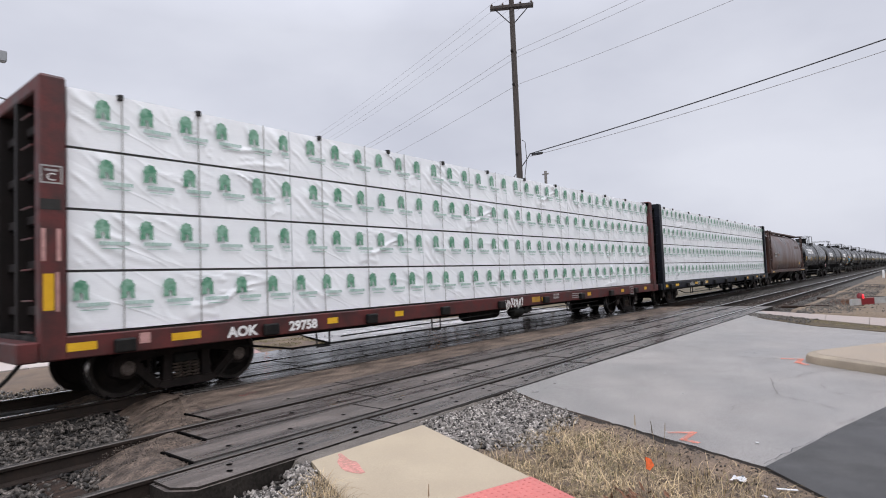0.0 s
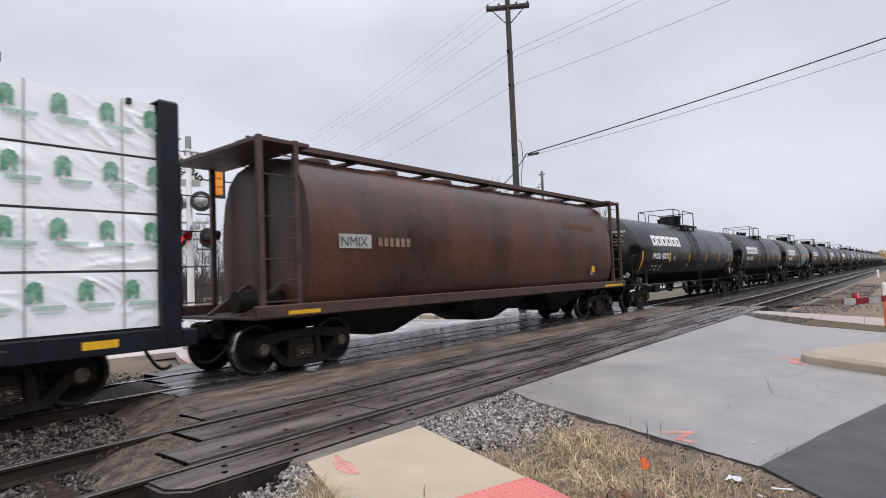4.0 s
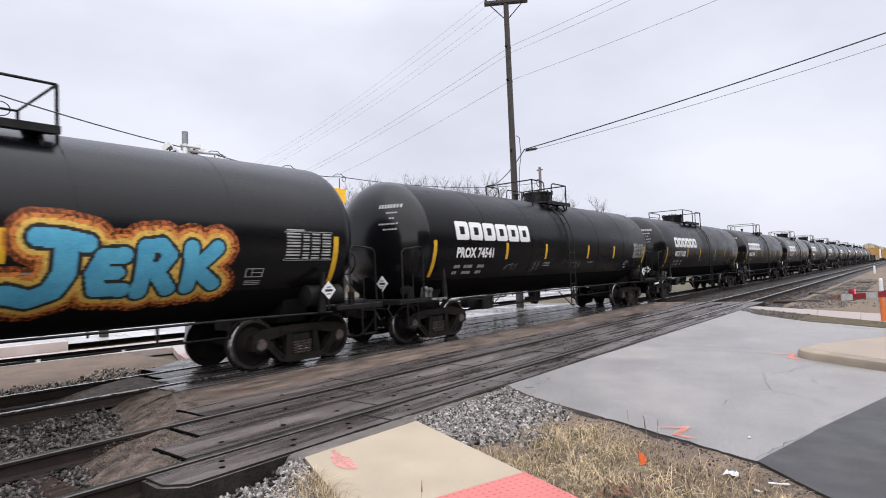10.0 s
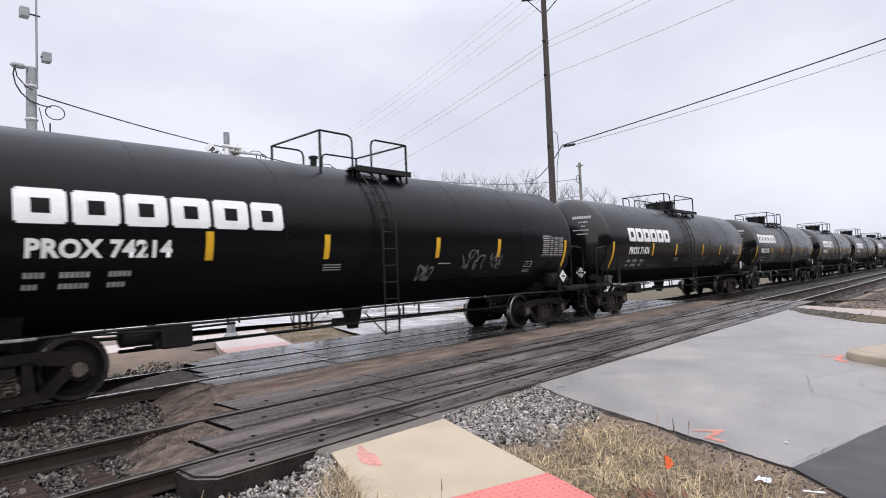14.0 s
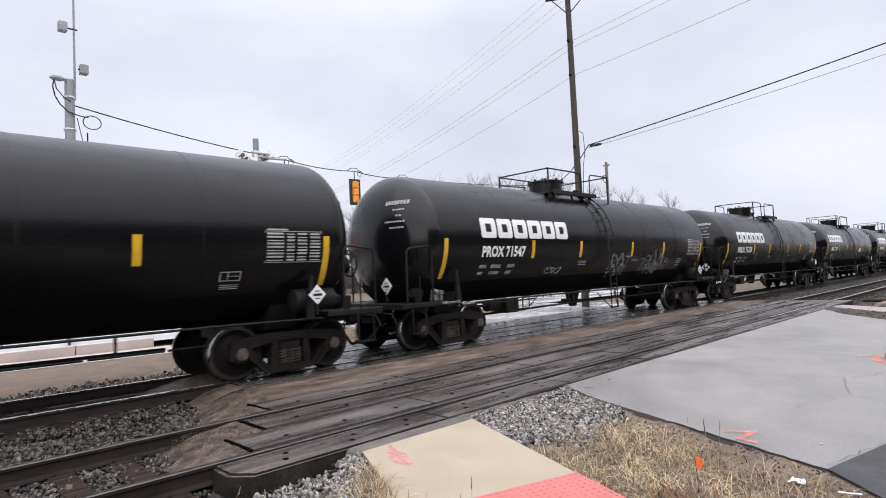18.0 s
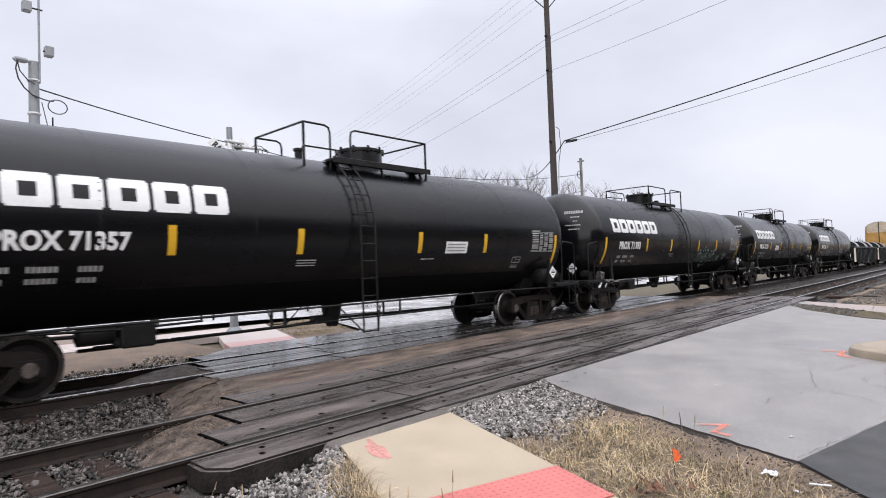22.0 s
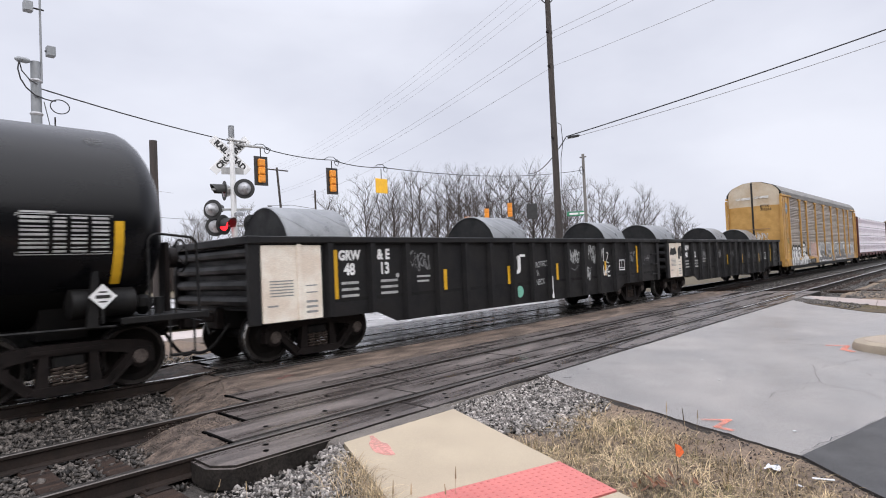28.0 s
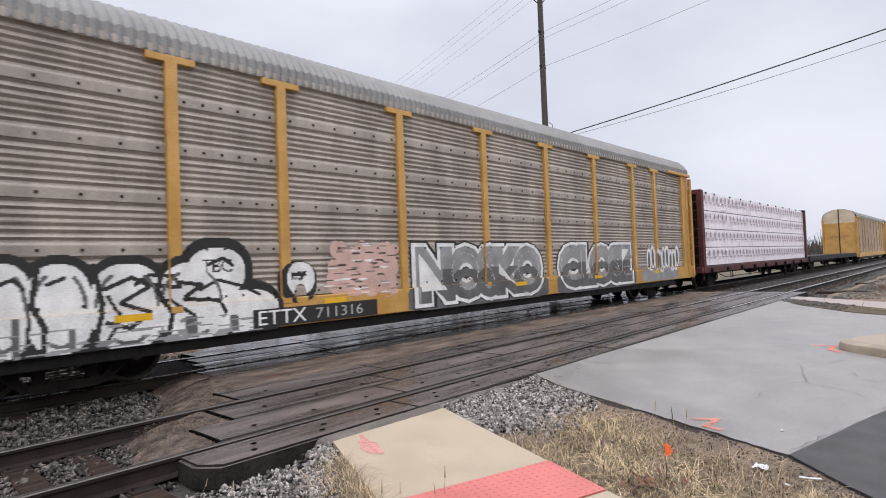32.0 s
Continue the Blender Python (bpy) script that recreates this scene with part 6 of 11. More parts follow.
# wet bands on the barrel tops; the sky's sheen is painted in as grey
for num, x0, x1, a0, rg in (("72795", -6.5, -2.4, 50, 0.1), ("71279", -6.85, -1.7, 24, 0.5), ("71279", 1.3, 3.3, 34, 0.5), ("71279", 3.5, 6.6, 30, 0.5)):
    barrel_patch(tank_by[num], x0, x1, a0, 100, SKY_SHEEN_GREY, "clouded_patch", "grey wet band with sky sheen painted in on the upper barrel", 0.004, rg, int(num) + int(x0 * 3))
DUST = spray("thin_dust_film", (0.09, 0.09, 0.092), 0.62, 30, 0.6)
for num, x, a, r in (("72795", -6.4, 33, 0.2), ("71393", -5.7, 40, 0.13), ("71393", -2.5, 36, 0.13), ("71393", -3.6, 24, 0.1), ("72836", 3.1, 45, 0.12), ("72836", 6.6, 50, 0.12), ("75758", -6.3, 16, 0.12)):
    barrel_spot(tank_by[num], x, a, r, DUST)

gon = make_gondola()
gon_b = copy_thing(gon, Matrix())
train += [(gon, 305.47), (gon_b, 322.24)]
for car, marks in ((gon, (("GRW", -6.2, 1.76, 0.2), ("48", -6.08, 1.48, 0.24), ("& E", -5.27, 1.76, 0.22), ("13", -5.22, 1.47, 0.25))),
                   (gon_b, (("GRW", -6.2, 1.76, 0.2), ("40", -6.12, 1.47, 0.25), ("82", -5.24, 1.47, 0.25)))):
    for words, x, z, size in marks:
        part("reporting_mark", wall_writing(text_mesh(words, size * 1.25, 0, 0.85, 0.012), x, z, -1.4235), WHITE_PAINT, car, "white stencilled mark")
def wall_scrawl(car, seed, x0, z0, x1, z1, strokes, w, mat, y=-1.4245):
    me = scrawl(seed, x0, z0, x1, z1, strokes, w).mesh("spray_scrawl", 0)
    me.transform(Matrix.Translation((0, y, 0)) @ Matrix.Rotation(radians(90), 4, "X"))
    tagged(part("spray_scrawl", me, mat, car, "illegible sprayed scrawl"), "", "", "", "stuff")


for a in ((20, -4.42, 1.5, -3.82, 1.9, 4, 0.03), (21, 5.46, 1.4, 6.1, 1.78, 3, 0.05), (22, 6.95, 1.3, 7.3, 1.6, 2, 0.02), (23, 1.85, 1.5, 2.45, 1.84, 5, 0.035), (123, 1.95, 1.25, 2.4, 1.42, 1, 0.03), (124, 2.75, 0.95, 3.1, 1.4, 3, 0.03), (125, 3.02, 1.45, 3.4, 2.0, 3, 0.03), (22, 6.4, 1.3, 6.9, 1.6, 3, 0.015)):
    wall_scrawl(gon, *a, SCRAWL_FAINT if a[0] in (21, 22, 20, 123) else SCRAWL_WHITE)
for a in ((81, 6.85, 1.5, 7.05, 1.85, 1, 0.012), (24, 2.1, 1.3, 2.6, 1.6, 3, 0.02), (25, 3.05, 1.1, 3.5, 1.54, 3, 0.02), (26, 4.15, 1.05, 4.6, 1.9, 4, 0.025), (27, -4.4, 1.35, -3.85, 1.75, 5, 0.04), (28, 6.85, 1.05, 7.1, 1.4, 2, 0.025), (29, -5.2, 1.1, -4.85, 1.3, 2, 0.03), (39, -2.2, 1.4, -1.8, 1.7, 2, 0.05), (49, -0.3, 1.4, 0.2, 1.7, 3, 0.04)):
    wall_scrawl(gon_b, *a, SCRAWL_FAINT)


def wall_tag(car, words, seed, x0, z0, x1, z1, w, mat, y=-1.4245):
    me = tag(words, seed, x0, z0, x1, z1, w).mesh("spray_tag", 0)
    me.transform(Matrix.Translation((0, y, 0)) @ Matrix.Rotation(radians(90), 4, "X"))
    tagged(part("spray_tag", me, mat, car, "sprayed single-line tag"), "", "", "", "stuff")


wall_tag(gon, "WIZ", 61, 3.66, 1.45, 4.3, 1.86, 0.035, WHITE_PAINT)
wall_tag(gon, "DWE", 62, 3.6, 0.98, 4.4, 1.32, 0.035, WHITE_PAINT)
wall_tag(gon, "NS", 63, 5.5, 1.4, 6.05, 1.7, 0.025, SCRAWL_FAINT)
wall_scrawl(gon_b, 30, -7.72, 1.62, -7.2, 1.82, 6, 0.1, GAP_BLACK, -1.4755)
wall_scrawl(gon_b, 31, -6.98, 1.5, -6.68, 1.9, 5, 0.07, GAP_BLACK, -1.4755)
part("painted_dot", Shape().lathe([(-1.4245, 0.05), (-1.4245, 0.002)], "y", 14, (-4.75, 0, 1.42), False), DULL_WHITE, gon)
coil = make_coil()
coil_at = [305.47 - 6.15, 305.47 - 0.05, 305.47 + 5.95, 322.24 - 6.5, 322.24 + 0.2, 322.24 + 5.4]
coils = [(coil if i == 0 else make_coil(w), x) for i, (x, w) in enumerate(zip(coil_at, (1.5, 1.5, 1.5, 1.8, 1.5, 1.45)))]

YELLOW_SPRAY_DULL = material("dull_yellow_paint", (0.42, 0.24, 0.03), (0.25, 0.13, 0.025), 5, 0.6)
cb_red = make_centrebeam(BROWN_RED, "red-brown centre-beam flat car stacked with white-wrapped lumber")
cb_black = make_centrebeam(BULKHEAD_BLUE, "blue-black centre-beam flat car stacked with white-wrapped lumber")
cb_last = make_centrebeam(BROWN_RED, "centre-beam flat car with white-wrapped lumber between autoracks")
train += [(cb_red, 13.43), (cb_black, 36.18), (cb_last, 369.6)]
WRAP_PINK = material("pinkish_lumber_wrap", (0.88, 0.83, 0.88), (0.78, 0.72, 0.79), 1.4, 0.4, 0, 0.004, 40, 0.05, (0.6, 1, 1.4), 0.1, 0, 0, 4.0)
PRINT_BROWN = material("brown_print", (0.24, 0.19, 0.23), (0.38, 0.32, 0.36), 7, 0.6)
for ob in cb_last.children_recursive:
    look_of = WRAP_PINK if ob.name.startswith("lumber_pack") else PRINT_BROWN if ob.name.startswith("printed") else None
    if look_of:
        ob.material_slots[0].link = "OBJECT"
        ob.material_slots[0].material = look_of
        if ob.name.startswith("lumber_pack"):
            ob["label"] = "pinkish plastic-wrapped lumber bundle"
        elif ob.name.startswith("printed_emblem"):
            ob["label"] = "brown printed emblem"
for words, x in (("AOK", -8.4), ("29758", -7.24)):
    part("reporting_mark", wall_writing(text_mesh(words, 0.22, 0, 1.1, 0.01), x, 0.78, -1.505), WHITE_PAINT, cb_red, "white reporting mark")
for words, x in (("NOKL", -7.24), ("737", -6.0), ("93", -4.75)):
    part("reporting_mark", wall_writing(text_mesh(words, 0.24, 0, 1.15), x, 0.78, -1.505), WHITE_PAINT, cb_black, "white reporting mark")
for car in (cb_red, cb_black):
    for x in (-10.75, -9.3, -6.4, -4.6, 1.5, 4.5, 7.3, 9.6):
        ln = 0.45 if x < -7 or car is cb_black else 0.25
        part("reflective_stripe", bars(Shape(), [(x, 0.82, x + ln, 0.93)], -1.5045), YELLOW_TAPE, car, "yellow reflective strip")
    s = Shape()
    for x0, z0, x1, z1 in ((8.1, 0.7, 8.45, 0.72), (8.1, 0.98, 8.45, 1.0), (8.1, 0.7, 8.12, 1.0), (8.43, 0.7, 8.45, 1.0), (8.2, 0.7, 8.22, 1.0), (8.22, 0.8, 8.43, 0.82), (8.22, 0.9, 8.43, 0.92)):
        bars(s, [(x0, z0, x1, z1)], -1.506)
    part("test_mark", s, DULL_WHITE, car)
# stencils on the red-brown end post
part("post_label", bars(Shape(), [(-10.95, 3.0, -10.7, 3.02), (-10.95, 3.22, -10.7, 3.24), (-10.95, 3.02, -10.93, 3.22), (-10.72, 3.02, -10.7, 3.22), (-10.9, 3.16, -10.75, 3.19)], -1.5235), DULL_WHITE, cb_red, "white framed stencil")
part("post_letter", wall_writing(text_mesh("C", 0.14, 0, 1.1), -10.88, 3.04, -1.5235), WHITE_PAINT, cb_red)
for x0, z0, x1, z1, m, lb in ((-10.92, 1.37, -10.8, 1.84, YELLOW_TAPE, "yellow reflective stripe"), (-10.94, 2.0, -10.89, 2.42, PALE_PINK, "faded pink stripe"), (-10.77, 2.0, -10.72, 2.42, PALE_PINK, "faded pink stripe"), (-10.78, 1.35, -10.74, 1.86, PALE_PINK, "faded pink stripe"), (-10.95, 2.66, -10.72, 2.8, GAP_BLACK, "dark stencil")):
    part("post_stripe", bars(Shape(), [(x0, z0, x1, z1)], -1.5235), m, cb_red, lb)
wall_scrawl(cb_red, 211, -0.42, 0.72, 0.46, 0.97, 6, 0.03, WHITE_PAINT, -1.5045)
part("sill_patch", bars(Shape(), [(0.94, 0.8, 1.39, 0.95)], -1.5065), YELLOW_SPRAY_DULL, cb_red, "dull yellow painted patch")
tagged(part("sill_print", bars(Shape(), [(2.2 + 0.07 * q, 0.93, 2.25 + 0.07 * q, 0.99) for q in range(5)] + [(2.2 + 0.07 * q, 0.84, 2.25 + 0.07 * q, 0.9) for q in range(5)] + [(3.4, 0.8 + 0.06 * q, 4.1, 0.82 + 0.06 * q) for q in range(3)], -1.5045), DULL_WHITE, cb_red), "", "", "", "stuff")
for car in (cb_red, cb_black):
    part("brake_reservoir", Shape().lathe([(0.1, 0.05), (0.14, 0.13), (0.62, 0.13), (0.66, 0.05)], "x", 14, (0, -1.3, 0.58)), CAR_BLACK, car)
    part("brake_valve", Shape().box((0.7, -1.42, 0.5), (0.88, -1.2, 0.72), 0.03).box((0.9, -1.38, 0.55), (1.15, -1.25, 0.66), 0.03), CAR_BLACK, car)
    part("brake_rod", Shape().tube([(-6.0, -1.4, 0.55), (0.1, -1.4, 0.62), (1.1, -1.4, 0.58), (5.5, -1.38, 0.6)], 0.014, 5), CAR_BLACK, car)
part("pink_mark", bars(Shape(), [(-9.75, 0.83, -9.6, 0.98)], -1.5045), PALE_PINK, cb_red, "small pink spray mark")
part("white_letter", wall_writing(text_mesh("J", 0.44, 0, 1.3, 0.03), -0.62, 1.41, -1.4235), WHITE_PAINT, gon, "large white painted letter")
part("letter_bar", bars(Shape(), [(-0.52, 1.71, -0.28, 1.77)], -1.4255), WHITE_PAINT, gon)
part("small_word", wall_writing(text_mesh("THE", 0.12, 0, 1.0, 0.004), -0.74, 1.64, -1.4235), DULL_WHITE, gon, "small white word")
MINT = material("mint_green_paint", (0.2, 0.5, 0.38), (0.16, 0.42, 0.32), 6, 0.5)
part("painted_disc", Shape().lathe([(-1.4245, 0.15), (-1.4255, 0.002)], "y", 24, (-0.56, 0, 0.82), False), MINT, gon, "mint green painted disc")
for words, x, z in (("PROTECT", 0.11, 1.4), ("YA", 0.14, 1.18), ("NECK", 0.18, 0.94)):
    me = text_mesh(words, 0.21, 0, 0.75, 0.003)
    me.transform(Matrix.Rotation(radians(4), 4, "Z"))
    part("sprayed_word", wall_writing(me, x, z, -1.4245), SCRAWL_WHITE, gon, "thin sprayed lettering")
part("brush_stroke", bars(Shape(), [(0.81, 0.67, 0.85, 1.15), (0.78, 0.56, 0.88, 0.67)], -1.5235), WHITE_PAINT, gon, "white painted brush shape")
hopper = make_hopper()
train.append((hopper, 56.3))
rack = make_autorack()
rack_b = copy_thing(rack, Matrix())
rack_c = copy_thing(rack, Matrix())
train += [(rack, 344.2), (rack_b, 419.0), (rack_c, 446.8)]
GREY_SPRAY = material("grey_spray", (0.13, 0.13, 0.13), (0.07, 0.07, 0.07), 2.5, 0.6)
PINK_SPRAY = material("faded_salmon_spray", (0.6, 0.4, 0.35), (0.45, 0.3, 0.26), 2, 0.6)
CHALK = material("chalky_white_spray", (0.76, 0.76, 0.76), (0.56, 0.56, 0.56), 2, 0.6)
PALE_SPRAY = material("pale_grey_spray", (0.3, 0.3, 0.3), (0.2, 0.2, 0.2), 2.5, 0.6)
SPRAYS = (CHALK, GAP_BLACK, GREY_SPRAY, PINK_SPRAY, PALE_SPRAY)


def fill_cells(grid, me, x0, z0, cell, value):
    """Marks the cells that a flat mesh covers."""
    me.calc_loop_triangles()
    co = [v.co for v in me.vertices]
    hgt, wid = grid.shape
    for t in me.loop_triangles:
        (ax, ay, _), (bx, by, _), (cx, cy, _) = (co[i] for i in t.vertices)
        i0, i1 = max(0, int((min(ax, bx, cx) - x0) / cell) - 1), min(wid, int((max(ax, bx, cx) - x0) / cell) + 2)
        j0, j1 = max(0, int((min(ay, by, cy) - z0) / cell) - 1), min(hgt, int((max(ay, by, cy) - z0) / cell) + 2)
        if i1 <= i0 or j1 <= j0:
            continue
        gx, gz = np.meshgrid(x0 + (np.arange(i0, i1) + 0.5) * cell, z0 + (np.arange(j0, j1) + 0.5) * cell)
        d1 = (gx - bx) * (ay - by) - (ax - bx) * (gz - by)
        d2 = (gx - cx) * (by - cy) - (bx - cx) * (gz - cy)
        d3 = (gx - ax) * (cy - ay) - (cx - ax) * (gz - ay)
        inside = ~(((d1 < 0) | (d2 < 0) | (d3 < 0)) & ((d1 > 0) | (d2 > 0) | (d3 > 0)))
        grid[j0:j1, i0:i1][inside] = value


def spray_blob(grid, x0, z0, cell, cx, cz, rx, rz, value, power=2.4):
    hgt, wid = grid.shape
    gx, gz = np.meshgrid(x0 + (np.arange(wid) + 0.5) * cell, z0 + (np.arange(hgt) + 0.5) * cell)
    grid[(np.abs((gx - cx) / rx)**power + np.abs((gz - cz) / rz)**power) < 1] = value


def spray_words(grid, x0, z0, cell, words, x, z, width, height, fat, value):
    me = text_mesh(words, 1.0, 0, 1.0, fat, 0.86)
    xs_, ys_ = [v.co.x for v in me.vertices], [v.co.y for v in me.vertices]
    a, b, c, d = min(xs_), max(xs_), min(ys_), max(ys_)
    me.transform(Matrix.Translation((x, z, 0)) @ Matrix.Diagonal((width / (b - a), height / (d - c), 1, 1)) @ Matrix.Translation((-a, -c, 0)))
    fill_cells(grid, me, x0, z0, cell, value)


def paint_rack(car, grid, x0, z0, cell):
    """Lays the painted cells on panels, posts and sill of the near side."""
    posts = (-11.25, -8.35, -6.5, -3.7, -0.9, 1.9, 4.7, 7.5, 9.4, 12.2)
    v, f, mi = [], [], []
    hgt, wid = grid.shape
    for j in range(hgt):
        i = 0
        while i < wid:
            g = grid[j, i]
            if g < 0:
                i += 1
                continue
            x = x0 + i * cell
            level = lambda xx, zz: -1.5235 if zz < 1.1 else -1.5335 if any(abs(xx + cell / 2 - p) < 0.09 for p in posts) else -1.4645
            z = z0 + j * cell
            y = level(x, z)
            e = i + 1
            while e < wid and grid[j, e] == g and level(x0 + e * cell, z) == y and e - i < 60:
                e += 1
            k = len(v)
            xb = x0 + e * cell
            v += [(x, y, z), (xb, y, z), (xb, y, z + cell), (x, y, z + cell)]
            f.append((k, k + 1, k + 2, k + 3))
            mi.append(int(g))
            i = e
    me = bpy.data.meshes.new("spray_painting")
    me.from_pydata(v, [], f)
    for m in SPRAYS:
        me.materials.append(m)
    me.polygons.foreach_set("material_index", mi)
    tagged(part("spray_painting", me, None, car, "large white, grey and salmon spray painting"), "", "", "", "stuff")


CELL, GX, GZ = 0.02, -12.6, 0.6
grid = -np.ones((82, 1240), dtype=int)
rg = random.Random(91)
for k in range(70):      # faded salmon patch
    spray_blob(grid, GX, GZ, CELL, rg.uniform(-5.55, -4.0), rg.uniform(1.12, 1.95), rg.uniform(0.08, 0.22), rg.uniform(0.08, 0.22), 3)
for cx, cz, rx, rz in ((-10.95, 1.12, 0.33, 0.56), (-10.42, 1.2, 0.34, 0.6), (-9.82, 1.18, 0.4, 0.6), (-9.0, 1.15, 0.5, 0.62), (-8.1, 1.15, 0.55, 0.62), (-7.7, 1.58, 0.5, 0.45), (-7.3, 0.95, 0.62, 0.4)):
    spray_blob(grid, GX, GZ, CELL, cx, cz, rx + 0.1, rz + 0.1, 1)
spray_blob(grid, GX, GZ, CELL, -6.25, 1.36, 0.4, 0.36, 1)
for cx, cz, rx, rz in ((-10.95, 1.12, 0.33, 0.56), (-10.42, 1.2, 0.34, 0.6), (-9.82, 1.18, 0.4, 0.6), (-9.0, 1.15, 0.5, 0.62), (-8.1, 1.15, 0.55, 0.62), (-7.7, 1.58, 0.48, 0.4), (-7.25, 0.95, 0.6, 0.36)):
    spray_blob(grid, GX, GZ, CELL, cx, cz, rx - 0.02, rz - 0.02, 0)
spray_blob(grid, GX, GZ, CELL, -6.2, 1.42, 0.3, 0.28, 0)
spray_blob(grid, GX, GZ, CELL, -6.2, 1.12, 0.12, 0.2, -1)
for pts in ([(-8.9, 1.45), (-8.7, 1.58), (-8.4, 1.55), (-8.3, 1.38), (-8.6, 1.42), (-8.85, 1.5)], [(-7.98, 1.32), (-7.7, 1.46), (-7.3, 1.35), (-7.0, 1.2)], [(-7.85, 1.7), (-7.6, 1.8), (-7.45, 1.68)], [(-9.35, 0.62), (-9.1, 1.0), (-9.25, 1.3)], [(-10.2, 0.62), (-10.15, 1.2)], [(-10.7, 0.62), (-10.68, 1.3)], [(-8.3, 0.62), (-8.1, 0.95), (-8.45, 1.2)], [(-6.35, 1.48), (-6.1, 1.5), (-6.2, 1.4)], [(-10.95, 0.62), (-10.9, 1.0)]):
    fine = [(a[0] + (b[0] - a[0]) * u, a[1] + (b[1] - a[1]) * u) for a, b in zip(pts[:-1], pts[1:]) for u in [q / 12 for q in range(13)]]
    for x, z in fine:
        spray_blob(grid, GX, GZ, CELL, x, z, 0.022, 0.03, 1)
for cx, cz, rx, rz in ((-10.95, 1.12, 0.33, 0.56), (-10.42, 1.2, 0.34, 0.6), (-9.82, 1.18, 0.4, 0.6), (-9.0, 1.15, 0.5, 0.62), (-8.1, 1.15, 0.55, 0.62)):
    for k in range(150):      # grey shading and ticks inside the bubbles
        a = 6.283 * k / 150
        if k % 50 < 24:
            spray_blob(grid, GX, GZ, CELL, cx + (rx - 0.1) * math.cos(a), cz + (rz - 0.12) * math.sin(a), 0.025, 0.025, 2)
for pts, w in (([(-10.68, 1.72), (-10.62, 1.3), (-10.66, 0.62)], 0.035), ([(-10.05, 1.76), (-10.12, 1.25), (-10.0, 0.95), (-10.02, 0.62)], 0.035), ([(-9.42, 1.72), (-9.32, 1.2), (-9.45, 0.62)], 0.035),
               ([(-8.52, 1.7), (-8.6, 1.35), (-8.42, 1.0), (-8.5, 0.62)], 0.035), ([(-9.3, 1.4), (-8.95, 1.55), (-8.7, 1.42), (-9.1, 1.2), (-8.72, 1.05), (-9.0, 0.85), (-9.3, 0.95)], 0.03),
               ([(-8.3, 1.45), (-7.95, 1.4), (-8.25, 1.2), (-7.7, 1.15), (-7.6, 0.95)], 0.03), ([(-10.5, 1.5), (-10.3, 1.58), (-10.2, 1.45)], 0.025), ([(-9.95, 1.5), (-9.75, 1.58)], 0.025)):
    for (xa, za), (xb, zb) in zip(pts[:-1], pts[1:]):
        for q in range(24):
            spray_blob(grid, GX, GZ, CELL, xa + (xb - xa) * q / 24, za + (zb - za) * q / 24, w, w, 1)
for x0, z0, x1, z1 in ((-10.88, 0.64, -10.78, 1.0), (-10.35, 0.64, -10.25, 1.1), (-9.75, 0.64, -9.66, 0.9), (-8.25, 0.64, -8.05, 0.95), (-7.55, 0.64, -7.4, 0.9)):
    spray_blob(grid, GX, GZ, CELL, (x0 + x1) / 2, (z0 + z1) / 2, (x1 - x0) / 2, (z1 - z0) / 2, 2, 6)
for k in range(90):      # thin overspray low on the bubbles
    spray_blob(grid, GX, GZ, CELL, rg.uniform(-11.1, -7.0), 0.62 + 0.3 * rg.random()**2, rg.uniform(0.05, 0.18), 0.012, 4)
for words, x, z, w, h in (("TBC", -7.95, 1.58, 0.5, 0.2), ("KSF", -6.42, 1.4, 0.36, 0.14)):
    spray_words(grid, GX, GZ, CELL, words, x, z, w, h, 0.0, 1)
for k in range(60):      # loose salmon hatching
    spray_blob(grid, GX, GZ, CELL, rg.uniform(-5.6, -4.0), rg.uniform(1.0, 2.05), 0.12, 0.014, rg.choice((-1, -1, 0)))
for cx, rx, cz, rz, value in ((-0.95, 2.7, 0.86, 0.26, 2), (4.8, 2.6, 0.86, 0.26, 2), (9.6, 1.7, 0.88, 0.22, 4)):      # sprayed ground over the sill
    spray_blob(grid, GX, GZ, CELL, cx, cz, rx, rz, value, 8)
for words, x, w, h in (("NOSKO", -3.45, 5.05, 1.42), ("CLOSE", 2.3, 4.95, 1.45)):
    spray_words(grid, GX, GZ, CELL, words, x - 0.05, 0.62, w + 0.1, h + 0.06, 0.2, 1)
    spray_words(grid, GX, GZ, CELL, words, x, 0.64, w, h, 0.15, 0)
    spray_words(grid, GX, GZ, CELL, words, x + 0.1, 0.72, w - 0.2, h - 0.16, 0.09, 4)
    spray_words(grid, GX, GZ, CELL, words, x + 0.18, 0.74, w - 0.36, h - 0.7, 0.07, 2)
    spray_words(grid, GX, GZ, CELL, words, x + 0.22, 0.98, w - 0.44, h - 0.58, -0.045, 0)
for k in range(9):
    x = 8.7 + k * 0.34
    spray_blob(grid, GX, GZ, CELL, x, 1.45 + 0.1 * math.sin(k * 1.7), 0.2, 0.42, 0)
    spray_blob(grid, GX, GZ, CELL, x, 1.42 + 0.1 * math.sin(k * 1.7), 0.1, 0.3, 2)
paint_rack(rack, grid, GX, GZ, CELL)
BADGE_BLUE = material("faded_badge_blue", (0.13, 0.25, 0.4), (0.1, 0.2, 0.33), 6, 0.5)
BADGE_GREY = material("faded_badge_grey", (0.2, 0.2, 0.19), None, 6, 0.6)
badge = part("round_badge", Shape().lathe([(-1.4725, 0.36), (-1.4735, 0.002)], "y", 32, (-11.82, 0, 4.1), False), BADGE_GREY, rack, "round blue and white badge")
